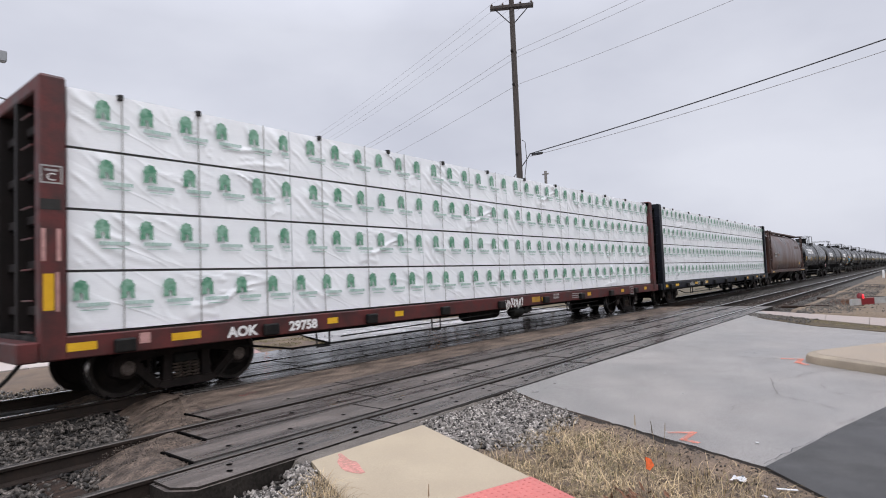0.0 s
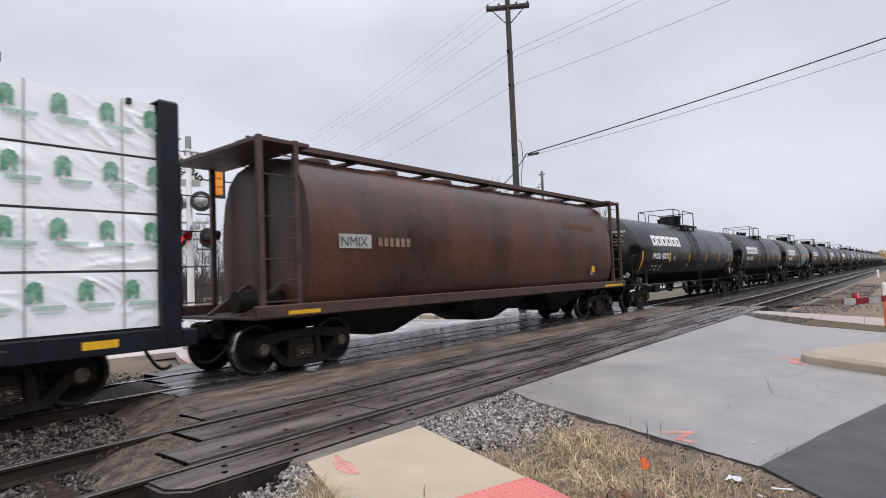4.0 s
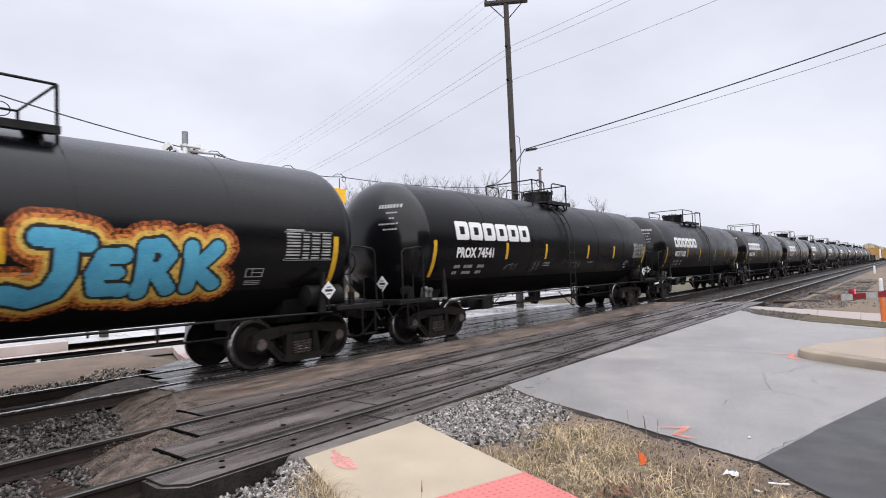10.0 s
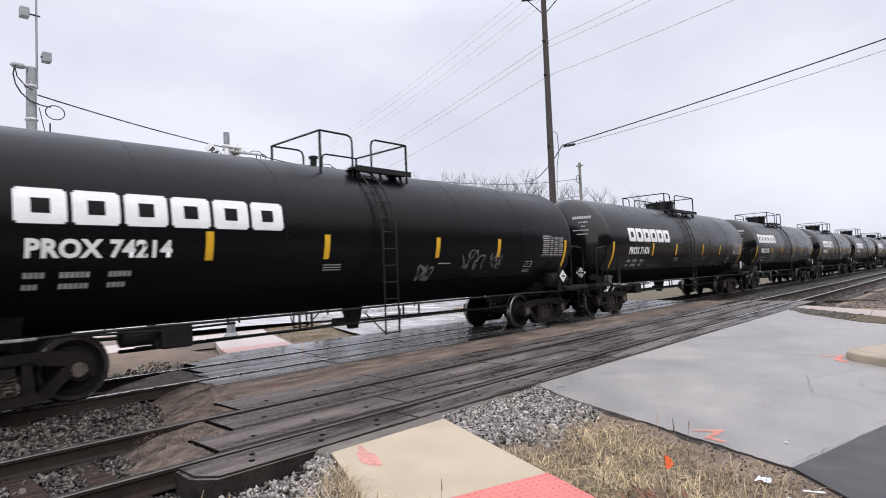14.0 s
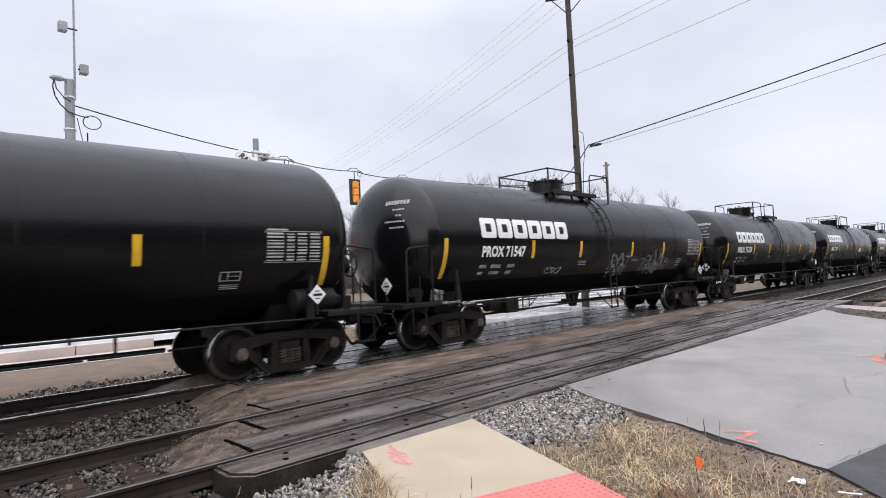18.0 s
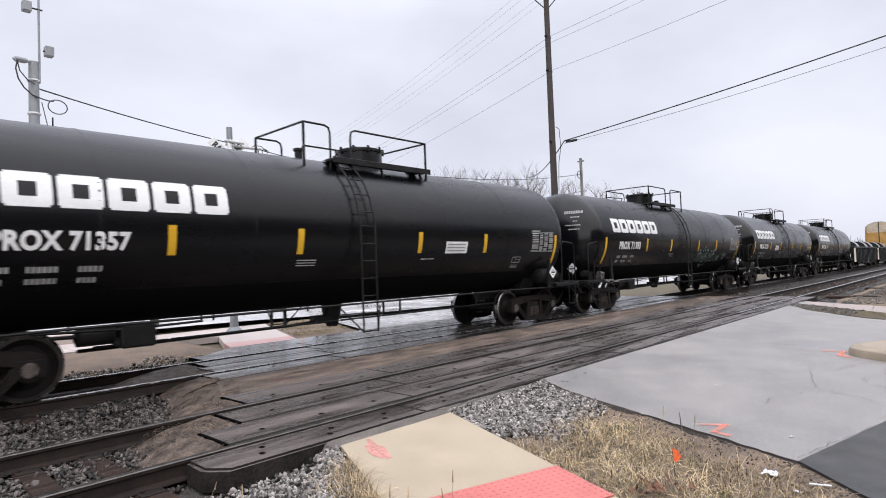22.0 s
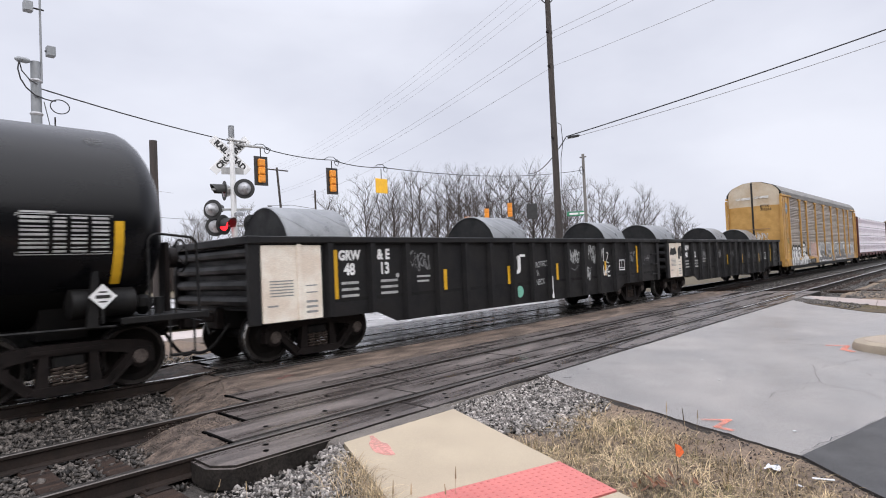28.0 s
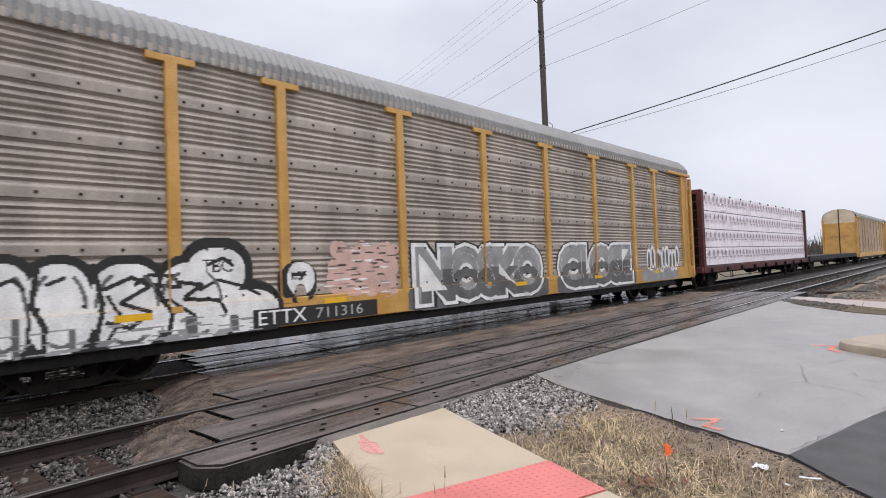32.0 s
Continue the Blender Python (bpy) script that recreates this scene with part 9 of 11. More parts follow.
for x, y, a, ln in ((5.01, -4.26, -70, 0.14), (4.82, -4.15, 70, 0.05), (4.42, -2.0, 10, 0.09), (6.1, -3.85, 40, 0.03), (9.4, -1.9, 10, 0.05), (8.0, -2.6, 60, 0.03), (22.0, -2.45, 0, 0.1)):
    zz = ROADZ + 0.006 if x > 6 else verge_height(x, y) + 0.02
    thing("paper_scrap", "small white paper scrap on the ground", "litter", "paper scraps", "", pose(x, y, zz, 0, 0, a), Shape().box((-ln / 2, -0.012, 0), (ln / 2, 0.012, 0.006), 0.002), LITTER)
flag = thing("marker_flag", "small orange survey flag on a wire in the grass", "flag", "", "", pose(4.42, -3.45, -0.12))
part("wire", Shape().tube([(0, 0, 0), (0.004, 0, 0.14), (0, 0.01, 0.3)], 0.0018, 5), STEEL_DARK, flag)
part("flag_sheet", Shape().add([(0, 0.01, 0.3), (0.012, -0.03, 0.285), (0.02, -0.05, 0.24), (0.006, -0.02, 0.2), (0, 0.006, 0.21)], [(0, 1, 2, 3, 4)]), ORANGE_FILM, flag)

# ---- road marks and cracks ----
CZ = ROADZ + 0.0085
for i, (pts, w) in enumerate((
        ([(9.56, -3.24), (9.61, -3.33), (9.4, -3.4), (8.91, -3.51), (8.46, -3.61)], 0.02),
        ([(8.22, -3.47), (8.37, -3.53), (8.46, -3.61), (8.3, -3.78), (8.18, -4.0), (8.15, -4.11), (8.05, -4.17), (7.97, -4.26)], 0.016),
        ([(8.08, -3.56), (7.84, -3.46), (7.62, -3.33), (7.3, -3.35)], 0.014),
        ([(9.49, -3.47), (9.7, -3.48), (9.82, -3.6), (10.19, -3.68), (10.67, -3.84)], 0.018),
        ([(9.53, -3.96), (9.32, -3.99), (9.14, -4.05)], 0.016), ([(8.88, -4.16), (8.85, -4.3)], 0.03), ([(9.35, -2.78), (9.17, -2.93), (9.07, -3.0)], 0.012),
        ([(11.75, -2.35), (11.7, -2.72), (11.71, -3.18)], 0.03), ([(7.26, -4.4), (7.55, -4.48)], 0.014), ([(12.9, -1.3), (12.6, -1.54), (12.6, -1.75)], 0.016))):
    streak("road_crack", "dark crack wandering through the asphalt", pts, w * 0.75, CZ, CRACK, "crack", i)
streak("patch_seam", "dark tar seam along the asphalt patch", [(5.45, -4.03), (6.05, -4.16), (6.51, -4.28), (7.15, -4.435)], 0.014, CZ + 0.005, TAR_DARK, "seam", 20)


def stroke(pts, w, z):
    """A flat painted stroke with blunt ends."""
    s = Shape()
    for (xa, ya), (xb, yb) in zip(pts[:-1], pts[1:]):
        d = Vector((xb - xa, yb - ya, 0)).normalized() * w / 2
        z += 0.0004
        s.add([(xa - d.y - d.x, ya + d.x - d.y, z), (xa + d.y - d.x, ya - d.x - d.y, z), (xb + d.y + d.x, yb - d.x + d.y, z), (xb - d.y + d.x, yb + d.x + d.y, z)], [(0, 1, 2, 3)])
    return s


thing("survey_mark", "orange sprayed zigzag mark on the wet road", "paint mark", "", "structure", None, stroke([(6.05, -3.08), (6.16, -3.27), (5.86, -3.26), (5.83, -3.39)], 0.06, CZ), ORANGE, 0)
thing("survey_mark", "orange sprayed blotch at the island's nose", "paint mark", "", "structure", None, stroke([(11.7, -3.17), (11.74, -3.42), (11.3, -3.44), (11.25, -3.5), (11.12, -3.58)], 0.09, CZ), ORANGE, 0)
# raised median island with a rounded nose
out = [(10.3, -4.95), (11.0, -3.98), (11.2, -3.72), (11.36, -3.58), (11.54, -3.51), (11.74, -3.49), (11.94, -3.53), (12.14, -3.62), (13.9, -4.63), (19.5, -9.0), (15.0, -11.0)]
island = thing("median_island", "raised buff concrete island with a worn rounded kerb", "kerb", "", "structure")
cx, cy = sum(p[0] for p in out) / 11, sum(p[1] for p in out) / 11
inset = lambda d: [(x + (cx - x) * d / math.hypot(cx - x, cy - y), y + (cy - y) * d / math.hypot(cx - x, cy - y)) for x, y in out]
kerb = Shape()
levels = ((0.0, -0.2), (0.015, ROADZ + 0.07), (0.04, ROADZ + 0.115), (0.09, ROADZ + 0.135), (0.2, ROADZ + 0.14))
kerb.v = [(x, y, z) for d, z in levels for x, y in inset(d)]
kerb.f = [(r * 11 + (i + 1) % 11, r * 11 + i, (r + 1) * 11 + i, (r + 1) * 11 + (i + 1) % 11) for r in range(4) for i in range(11)]
part("kerb", kerb, KERB, island)
part("infill", Shape().slab(inset(0.2)[::-1], ROADZ, ROADZ + 0.143), material("worn_tan_concrete", (0.34, 0.272, 0.205), (0.27, 0.215, 0.162), 1.2, 0.6, 0, 0.0015, 100, 0.2), island)

# ---- right-hand footway and verge ----
strip = thing("far_footway", "pale concrete footway strip beyond the road", "footway", "", "structure")
a, b, c, d = Vector((22.3, -0.7)), Vector((23.8, -0.4)), Vector((19.2, -6.2)), Vector((16.2, -6.2))
n = 5
for k in range(n):
    u0, u1 = k / n + 0.001, (k + 1) / n - 0.001
    part("concrete_slab", Shape().slab([a.lerp(d, u0), a.lerp(d, u1), b.lerp(c, u1), b.lerp(c, u0)], -0.2, -0.05), CONCRETE_STRIP, strip)
s = Shape().slab([(22.2, -0.62), (21.2, -0.62), (19.6, -1.7), (18.03, -2.94), (16.72, -4.56), (15.4, -6.2), (16.15, -6.2), (22.28, -0.7)], -0.2, -0.055)
thing("grass_strip", "muddy grass strip between kerb and footway", "verge", "", "structure", None, s, SOIL_DARK)
s = sheet(spaced(19, 120, 50), spaced(-26, -1.3, 22), lambda x, y: -0.12 + 0.05 * noise.noise(Vector((x * 0.5, y * 0.5, 1))) - (0.5 if x < 24.6 + 0.95 * (y + 0.5) else 0))
thing("side_lawn", "bare brown dirt with worn grass beside the ballast", "lawn", "", "structure", None, s, DIRT_WORN)
spots = []
while len(spots) < 4200:
    x, y = 20.5 + 34 * rnd.random()**1.7, rnd.uniform(-9, -2.4)
    if x < 24.9 + 0.95 * (y + 0.5) or noise.noise(Vector((x * 0.35, y * 0.6, 5))) < rnd.uniform(-0.4, 0.3):
        continue
    spots.append((x, y, -0.14))
blades("dead_grass", "patchy straw-coloured grass on the dirt", spots, 0.09, 0.006, STRAW, 8, 1.2)
spots = []
while len(spots) < 1800:
    u, w = rnd.random(), rnd.random()
    p = Vector((21.0, -0.85)).lerp(Vector((16.4, -5.2)), u).lerp(Vector((22.0, -0.85)).lerp(Vector((17.2, -5.2)), u), w)
    spots.append((p.x, p.y, -0.06))
blades("winter_grass", "short olive-brown grass along the kerb", spots, 0.05, 0.005, GRASS_DULL, 9, 1.5)
spots = []
while len(spots) < 700:
    u, w = rnd.random()**1.6, rnd.random()
    p = Vector((21.2, -0.62)).lerp(Vector((18.6, -2.6)), u).lerp(Vector((22.2, -0.66)).lerp(Vector((20.0, -2.7)), u), w)
    spots.append((p.x, p.y, -0.05 + rnd.uniform(-0.01, 0.02)))
scatter_stones("strip_stone", spots, 0.02, 0.045, STONE_FAR, "dark crushed stones at the track end of the strip", 27)
s = Shape().box((-0.42, -0.1, 0), (0.42, 0.1, 0.1), 0.025)
for x, y, a in ((27.0, -1.06, 84), (27.4, -1.85, 78), (33.5, -1.5, 66), (47, -2.6, 70)):
    thing("discarded_tie", "dark broken railway tie lying on gravel", "railway tie", "discarded ties", "", pose(x, y, -0.17, 0, 0, a), s, TIE)
bush = []
while len(bush) < 500:
    bush.append((rnd.gauss(29.5, 0.7), rnd.gauss(-2.9, 0.3), -0.15))
blades("dead_bush", "low reddish dead weeds beside the ballast", bush, 0.3, 0.008, LEAF, 10, 0.7)

# crossing gate with its lowered arm
gate = thing("crossing_gate", "lowered red and white striped crossing gate arm", "barrier", "", "", pose(10.86, -4.26, 0))
GD = Vector((0.9, -0.44, 0)).normalized()
GN = Vector((-GD.y, GD.x, 0))


def along(a, b, h0, h1, half):
    s = Shape()
    p = [GD * u + GN * w for u, w in ((a, half), (a, -half), (b, -half), (b, half))]
    return s.slab([(q.x, q.y) for q in p], h0, h1)


arm = part("arm", along(0.0, 6.2, 0.91, 1.005, 0.016), DULL_WHITE, gate)
for k in range(9):
    part("stripe", along(0.24 + 0.66 * k, 0.57 + 0.66 * k, 0.909, 1.006, 0.0185), RED_PAINT, arm, "red reflective stripe")
for u in (0.24, 2.6, 5.0):
    q = GD * u
    lamp = part("gate_lamp", Shape().lathe([(1.006, 0.03), (1.015, 0.04), (1.06, 0.042), (1.09, 0.025), (1.095, 0.004)], "z", 14, (q.x, q.y, 0)), RED_PAINT, gate, "red gate lamp")
    part("lens", Shape().lathe([(-0.05, 0.03), (-0.046, 0.034), (-0.036, 0.034)], "y", 14, (q.x, q.y, 1.04)), RED_LIGHT, lamp)
part("cable", Shape().tube([tuple(GD * u + Vector((0, 0, 1.02 + 0.02 * math.sin(u * 5)))) for u in spaced(0.25, 6.0, 24)], 0.008, 5), CABLE, gate)
q = GD * 6.3
part("mast", Shape().lathe([(-0.07, 0.2), (0.1, 0.2), (0.12, 0.07), (3.0, 0.065)], "z", 16, (q.x, q.y, 0)), GREY_STEEL, gate)
part("gate_mechanism", Shape().box((q.x - 0.25, q.y - 0.2, 0.6), (q.x + 0.25, q.y + 0.2, 1.3), 0.03), GREY_STEEL, gate)
post = thing("marker_post", "orange flexible marker post on the grass", "post", "", "", pose(18.27, -4.49, -0.06))
part("tube", Shape().lathe([(0, 0.055), (0.7, 0.055), (0.73, 0.03)], "z", 12), POST_ORANGE, post)
part("white_cap", Shape().lathe([(0.73, 0.042), (1.05, 0.042), (1.08, 0.02)], "z", 12), WHITE_PAINT, post, "white upper tube")
post = thing("marker_post", "white slim marker post beside the track", "post", "", "", pose(72, -2.2, -0.15), Shape().lathe([(0, 0.09), (0.78, 0.09), (0.84, 0.05)], "z", 12), WHITE_PAINT)

# unseen dark tree row added behind the viewer, closing the place; the tanks reflect it
UNSEEN_TREES = material("unseen_dark_trees", (0.02, 0.026, 0.016), (0.035, 0.036, 0.026), 0.5, 0.9, 0, 0.1, 3, 0.4)
s = sheet(spaced(-6, 90, 100), spaced(0, 1, 10), lambda x, y: 0)
s.v = [(x, -22 - 1.2 * noise.noise(Vector((x * 0.4, u * 4, 3))) + 0.0 * u, -0.4 + u * (10.5 + 2.4 * noise.noise(Vector((x * 0.16, 8, 1))) + 1.2 * noise.noise(Vector((x * 0.9, 8, 1))))) for x, u, _z in s.v]
s.f = [f[::-1] for f in s.f]
thing("backdrop", "unseen dark tree row added to close the near side", "trees", "", "structure", None, s, UNSEEN_TREES)

# ---- far side of the crossing ----
def far_sheet(name, label, category, xs, ys, rise, mat):
    return thing(name, label, category, "", "structure", None, sheet(xs, ys, lambda x, y: lift(x, y) + rise), mat)


s = Shape()
rows = []
for j, y in enumerate(spaced(7.3, 13.2, 8)):
    xl = 10.35 + (y - 7.3) * 0.44
    rows.append([(xl + (25.6 - xl) * i / 10, y, -0.05 - 0.012 * min(5, y - 7.3)) for i in range(11)])
s.add([p for r in rows for p in r], [(j * 11 + i, j * 11 + i + 1, (j + 1) * 11 + i + 1, (j + 1) * 11 + i) for j in range(8) for i in range(10)])
thing("street_mouth", "pale wet street meeting the far track", "road", "", "structure", None, s, ROAD_FAR)
far_sheet("street", "pale wet street running beside the railway", "road", spaced(-60, 2, 14) + spaced(4, 60, 28), spaced(13.1, 28.5, 12), 0.2, ROAD_FAR)
far_sheet("far_lawn", "strip of green winter lawn beyond the street", "lawn", spaced(-60, 70, 36), spaced(28.5, 70, 14), 0.24, TURF)
far_sheet("car_park", "wet grey car park before the trees", "paving", spaced(11.5, 70, 14), spaced(70, 100, 8), 0.22, ROAD_FAR)
thing("far_verge", "bare dirt and straw-coloured grass beyond the track", "verge", "", "structure", None, sheet(spaced(-30, 6.5, 40), spaced(7.0, 10.75, 14), lambda x, y: lift(x, y) + 0.19 * min(1.0, 0.42 + (y - 7.0) / 1.3) + 0.02 * noise.noise(Vector((x, y, 2)))), SOIL)
s = Shape().slab([(8.33, 7.6), (10.25, 7.3), (11.0, 9.1), (12.9, 13.1), (10.6, 13.0), (9.6, 10.75)], -0.25, -0.1)
thing("grass_wedge", "muddy straw grass between footway and street", "verge", "", "structure", None, s, SOIL)
fw = thing("corner_footway", "pale concrete corner footway with a pink tactile pad", "footway", "", "structure")
part("tactile_tile", Shape().slab([(6.63, 7.77), (8.32, 7.54), (8.72, 8.55), (6.95, 8.75)], -0.25, -0.085), material("faded_tactile", (0.5, 0.3, 0.28), (0.42, 0.26, 0.24), 2, 0.5), fw)
part("concrete_slab", Shape().slab([(6.96, 8.77), (8.73, 8.57), (9.58, 10.75), (7.66, 10.5)], -0.25, -0.09), CONCRETE_FAR, fw)
part("concrete_slab", Shape().slab([(7.62, 10.52), (9.56, 10.77), (10.5, 12.95), (6.4, 12.95), (6.0, 10.8)], -0.25, -0.09), CONCRETE_FAR, fw)
for k in range(10):
    x = 5.98 - 1.7 * k
    part("concrete_slab", Shape().slab([(x - 1.68, 10.8), (x, 10.8), (x + (0.38 if k == 0 else 0), 12.95), (x - 1.68, 12.95)], -0.25, -0.085 + 0.004 * k), CONCRETE_FAR, fw)
s = Shape().slab([(18.6, 10.6), (20.2, 10.2), (20.6, 11.3), (19.0, 11.8)], -0.25, 0.06)
thing("kerb_island", "small dark kerbed island in the street", "kerb", "", "structure", None, s, KERB)
s = Shape()
for x in spaced(-40, 4, 22):
    zk = lift(x + 1, 13.0) + 0.2
    s.box((x, 12.98, zk - 0.3), (x + 1.98, 13.14, zk + 0.12), 0.02)
thing("street_kerb", "pale concrete kerb along the street", "kerb", "", "structure", None, s, CONCRETE_FAR)
spots = []
while len(spots) < 5200:
    if rnd.random() < 0.7:
        x, y = rnd.uniform(-3, 6.0), 10.7 - 2.9 * rnd.random()**1.3
    else:
        u = rnd.random()
        y = 7.5 + 5.4 * u
        x = rnd.uniform(max(8.4, 9.4 + 0.4 * (y - 10)), 10.2 + 0.44 * (y - 7.3))
    spots.append((x, y, lift(x, y) + 0.19 * min(1.0, 0.42 + (y - 7.0) / 1.3) if x < 6.5 else -0.11))
bank = random.Random(72)
spots = []
while len(spots) < 5200:
    x, y = bank.uniform(-7, 6.5), 6.0 + 2.3 * bank.random()**1.4
    if y > 7.5 + 0.7 * noise.noise(Vector((x * 0.9, 1, 4))):
        continue
    z = lift(x, y) + 0.19 * min(1.0, 0.42 + (y - 7.0) / 1.3) if y > 7.0 else -0.14 + 0.03 * (y - 6.0)
    spots.append((x, y, z + bank.uniform(0.0, 0.03)))
scatter_stones("bank_stone", spots, 0.022, 0.045, STONE, "grey crushed stones on the bank beyond the far rail", 28)
wedge = random.Random(71)
turf_spots = []
while len(turf_spots) < 2600:
    y = 7.6 + 5.2 * wedge.random()**1.4
    x = wedge.uniform(max(8.5, 9.4 + 0.4 * (y - 10)), 10.2 + 0.44 * (y - 7.3))
    if noise.noise(Vector((x * 1.3, y * 1.3, 3))) > -0.12:
        turf_spots.append((x, y, -0.105))
blades("winter_grass", "dull green winter grass between footway and street", turf_spots, 0.07, 0.008, GRASS_DULL, 14, 1.2)
blades("dead_grass", "straw-coloured grass beyond the far track", spots, 0.11, 0.004, STRAW, 12, 1.2)
# yellow line and white stop bar on the street
for y in (20.3, 20.55):
    thing("lane_line", "faded yellow lane line on the street", "road marking", "lane lines", "structure", None, sheet(spaced(-50, 8, 29), [y, y + 0.1], lambda x, yy: lift(x, yy) + 0.206), YELLOW_TAPE, 0)


# ---- poles and wires ----
def hang(a, b, sag, n=14):
    a, b = Vector(a), Vector(b)
    return [tuple(a.lerp(b, k / n) - Vector((0, 0, sag * 4 * (k / n) * (1 - k / n)))) for k in range(n + 1)]


def wire(name, label, a, b, sag, r, mat=CABLE, n=14):
    return thing(name, label, "wire", "overhead wires", "", None, Shape().tube(hang(a, b, sag, n), r, 5), mat)


INS = material("glazed_insulator", (0.11, 0.075, 0.06), None, 3, 0.2)
MX, MY = 22.24, 8.5
LINE = Vector((14.1, 46.2, 0)).normalized()      # along the wires to the next pole


def utility_pole(x, y, z0, z1, r0, r1, label, lean=(0, 0), mat=POLE_WOOD):
    p = thing("utility_pole", label, "utility pole", "utility poles", "", pose(x, y, z0))
    h = z1 - z0
    part("shaft", Shape().tube([(lean[0] * u, lean[1] * u, h * u) for u in (0, 0.3, 0.6, 1.0)], r0, 12, r1), mat, p)
    return p, h


pole, ph = utility_pole(MX, MY, -0.3, 14.25, 0.17, 0.115, "tall dark wooden utility pole with a double crossarm")
CA = Vector((0.46, -0.73, 0)).normalized()       # crossarm as it stands on the pole
for k, (dz, off) in enumerate(((13.95, 0.1), (13.95, -0.1))):
    q = Vector((-CA.y, CA.x, 0)) * off
    s = Shape()
    p = [CA * u + q + Vector((-CA.y, CA.x, 0)) * w for u, w in ((-0.98, 0.05), (0.98, 0.05), (0.98, -0.05), (-0.98, -0.05))]
    s.slab([(v.x, v.y) for v in p][::-1], dz + 0.12, dz + 0.24)
    ca = part("crossarm", s, POLE_WOOD, pole)
s = Shape()
for sd in (-1, 1):
    s.tube([tuple(CA * 0.75 * sd + Vector((0, 0, 14.07))), tuple(Vector((0, 0, 13.4)) + CA * 0.12 * sd)], 0.022, 6)
    part("brace", s, STEEL_DARK, pole)
    s = Shape()
for u in (-0.9, -0.4, 0.4, 0.9):
    q = CA * u
    part("insulator", Shape().lathe([(14.19, 0.025), (14.24, 0.055), (14.27, 0.03), (14.3, 0.06), (14.34, 0.03), (14.37, 0.02)], "z", 10, (q.x, q.y, 0)), INS, pole, "brown glazed insulator")
for z in (12.05, 10.5, 7.3):
    part("bracket", Shape().box((-0.2, -0.05, z - 0.05), (0.2, 0.05, z + 0.05), 0.01), STEEL_DARK, pole)
part("ground_wire", Shape().tube([(0.165, -0.02, 0.3), (0.15, -0.02, 6), (0.13, -0.02, 13.5)], 0.012, 5), CABLE_PALE, pole)
part("cable_riser", Shape().tube([(0.2, -0.1, 5.1), (0.24, -0.14, 6.4), (0.36, -0.2, 7.1), (0.28, -0.2, 7.9), (0.16, -0.1, 8.0)], 0.016, 6), CABLE, pole)

p2, h2 = utility_pole(36.9, 54.4, 0.4, 13.9, 0.17, 0.12, "leaning wooden utility pole with one crossarm", (-0.75, 0.4))
part("crossarm", Shape().box((-2.2, 0.35, 13.15), (0.75, 0.47, 13.28), 0.01), POLE_WOOD, p2)
part("transformer", Shape().lathe([(5.2, 0.02), (5.2, 0.24), (6.1, 0.24), (6.2, 0.1)], "z", 12, (0.0, 0.05, 0)), GREY_STEEL, p2, "grey transformer can")
p3, h3 = utility_pole(53.9, 73.1, 0, 14.6, 0.2, 0.14, "far wooden utility pole with a street lamp arm")
part("lamp_arm", Shape().tube([(0, 0, 11.6), (-3.5, 1.5, 12.2), (-6.4, 2.6, 12.1)], 0.05, 6), GREY_STEEL, p3)
part("lamp_head", Shape().lathe([(-0.4, 0.05), (-0.2, 0.16), (0.3, 0.15), (0.45, 0.03)], "x", 10, (-6.6, 2.7, 12.06)), GREY_STEEL, p3)
stub, sh = utility_pole(7.1, 13.57, -0.15, 5.87, 0.125, 0.115, "dark wooden pole cut off at the top")

OVER = Vector((MX, MY, 0)) - Vector((14.2, 46.2, 0)) * 0.85
for u, r in ((-0.9, 0.005), (-0.4, 0.005), (0.4, 0.005), (0.9, 0.005)):
    q = CA * u
    wire("power_wire", "thin power wire on the crossarm", (MX + q.x, MY + q.y, 14.06), (36.15 + u * 1.2, 54.85, 13.7), 1.0, r, CABLE_PALE)
    wire("power_wire", "thin power wire on the crossarm", (MX + q.x, MY + q.y, 14.06), (OVER.x + q.x, OVER.y + q.y, 14.4), 0.9, r, CABLE_PALE)
for z, r, m in ((11.75, 0.008, CABLE_PALE), (11.45, 0.007, CABLE_PALE), (10.2, 0.008, CABLE_PALE)):
    wire("telephone_wire", "thin wire fixed to the pole", (MX, MY - 0.15, z), (36.2, 54.7, z - 0.6), 0.9, r, m)
    wire("telephone_wire", "thin wire fixed to the pole", (MX, MY - 0.15, z), (OVER.x, OVER.y, z + 0.5), 0.8, r, m)
CL = (22.5, 8.05, 7.02)
thing("heavy_cable", "thick black overhead cable bundle", "cable", "overhead wires", "", None, Shape().tube(hang(CL, (28.6, -19, 12.6), 0.35, 18), 0.024, 6), CABLE)
thing("lashed_wire", "thin wire lashed under the cable", "wire", "overhead wires", "", None, Shape().tube(hang((22.5, 8.05, 6.9), (28.6, -19, 12.3), 0.55, 18), 0.012, 5), CABLE_PALE)
thing("heavy_cable", "black overhead cable leading to the far street", "cable", "overhead wires", "", None, Shape().tube(hang(CL, (38.3, 21.0, 8.6), 0.5, 14), 0.026, 6), CABLE)
wire("telephone_wire", "thin wire crossing behind the steel pole", (-4.2, 11.8, 6.7), (22.5, 50.5, 9.54), 0.5, 0.012, CABLE_PALE)
thing("cable_clamp", "black splice case hanging on the cable", "splice case", "", "", pose(22.6, 7.75, 6.98), Shape().lathe([(-0.3, 0.02), (-0.22, 0.06), (0.22, 0.06), (0.3, 0.02)], "y", 10), CABLE)

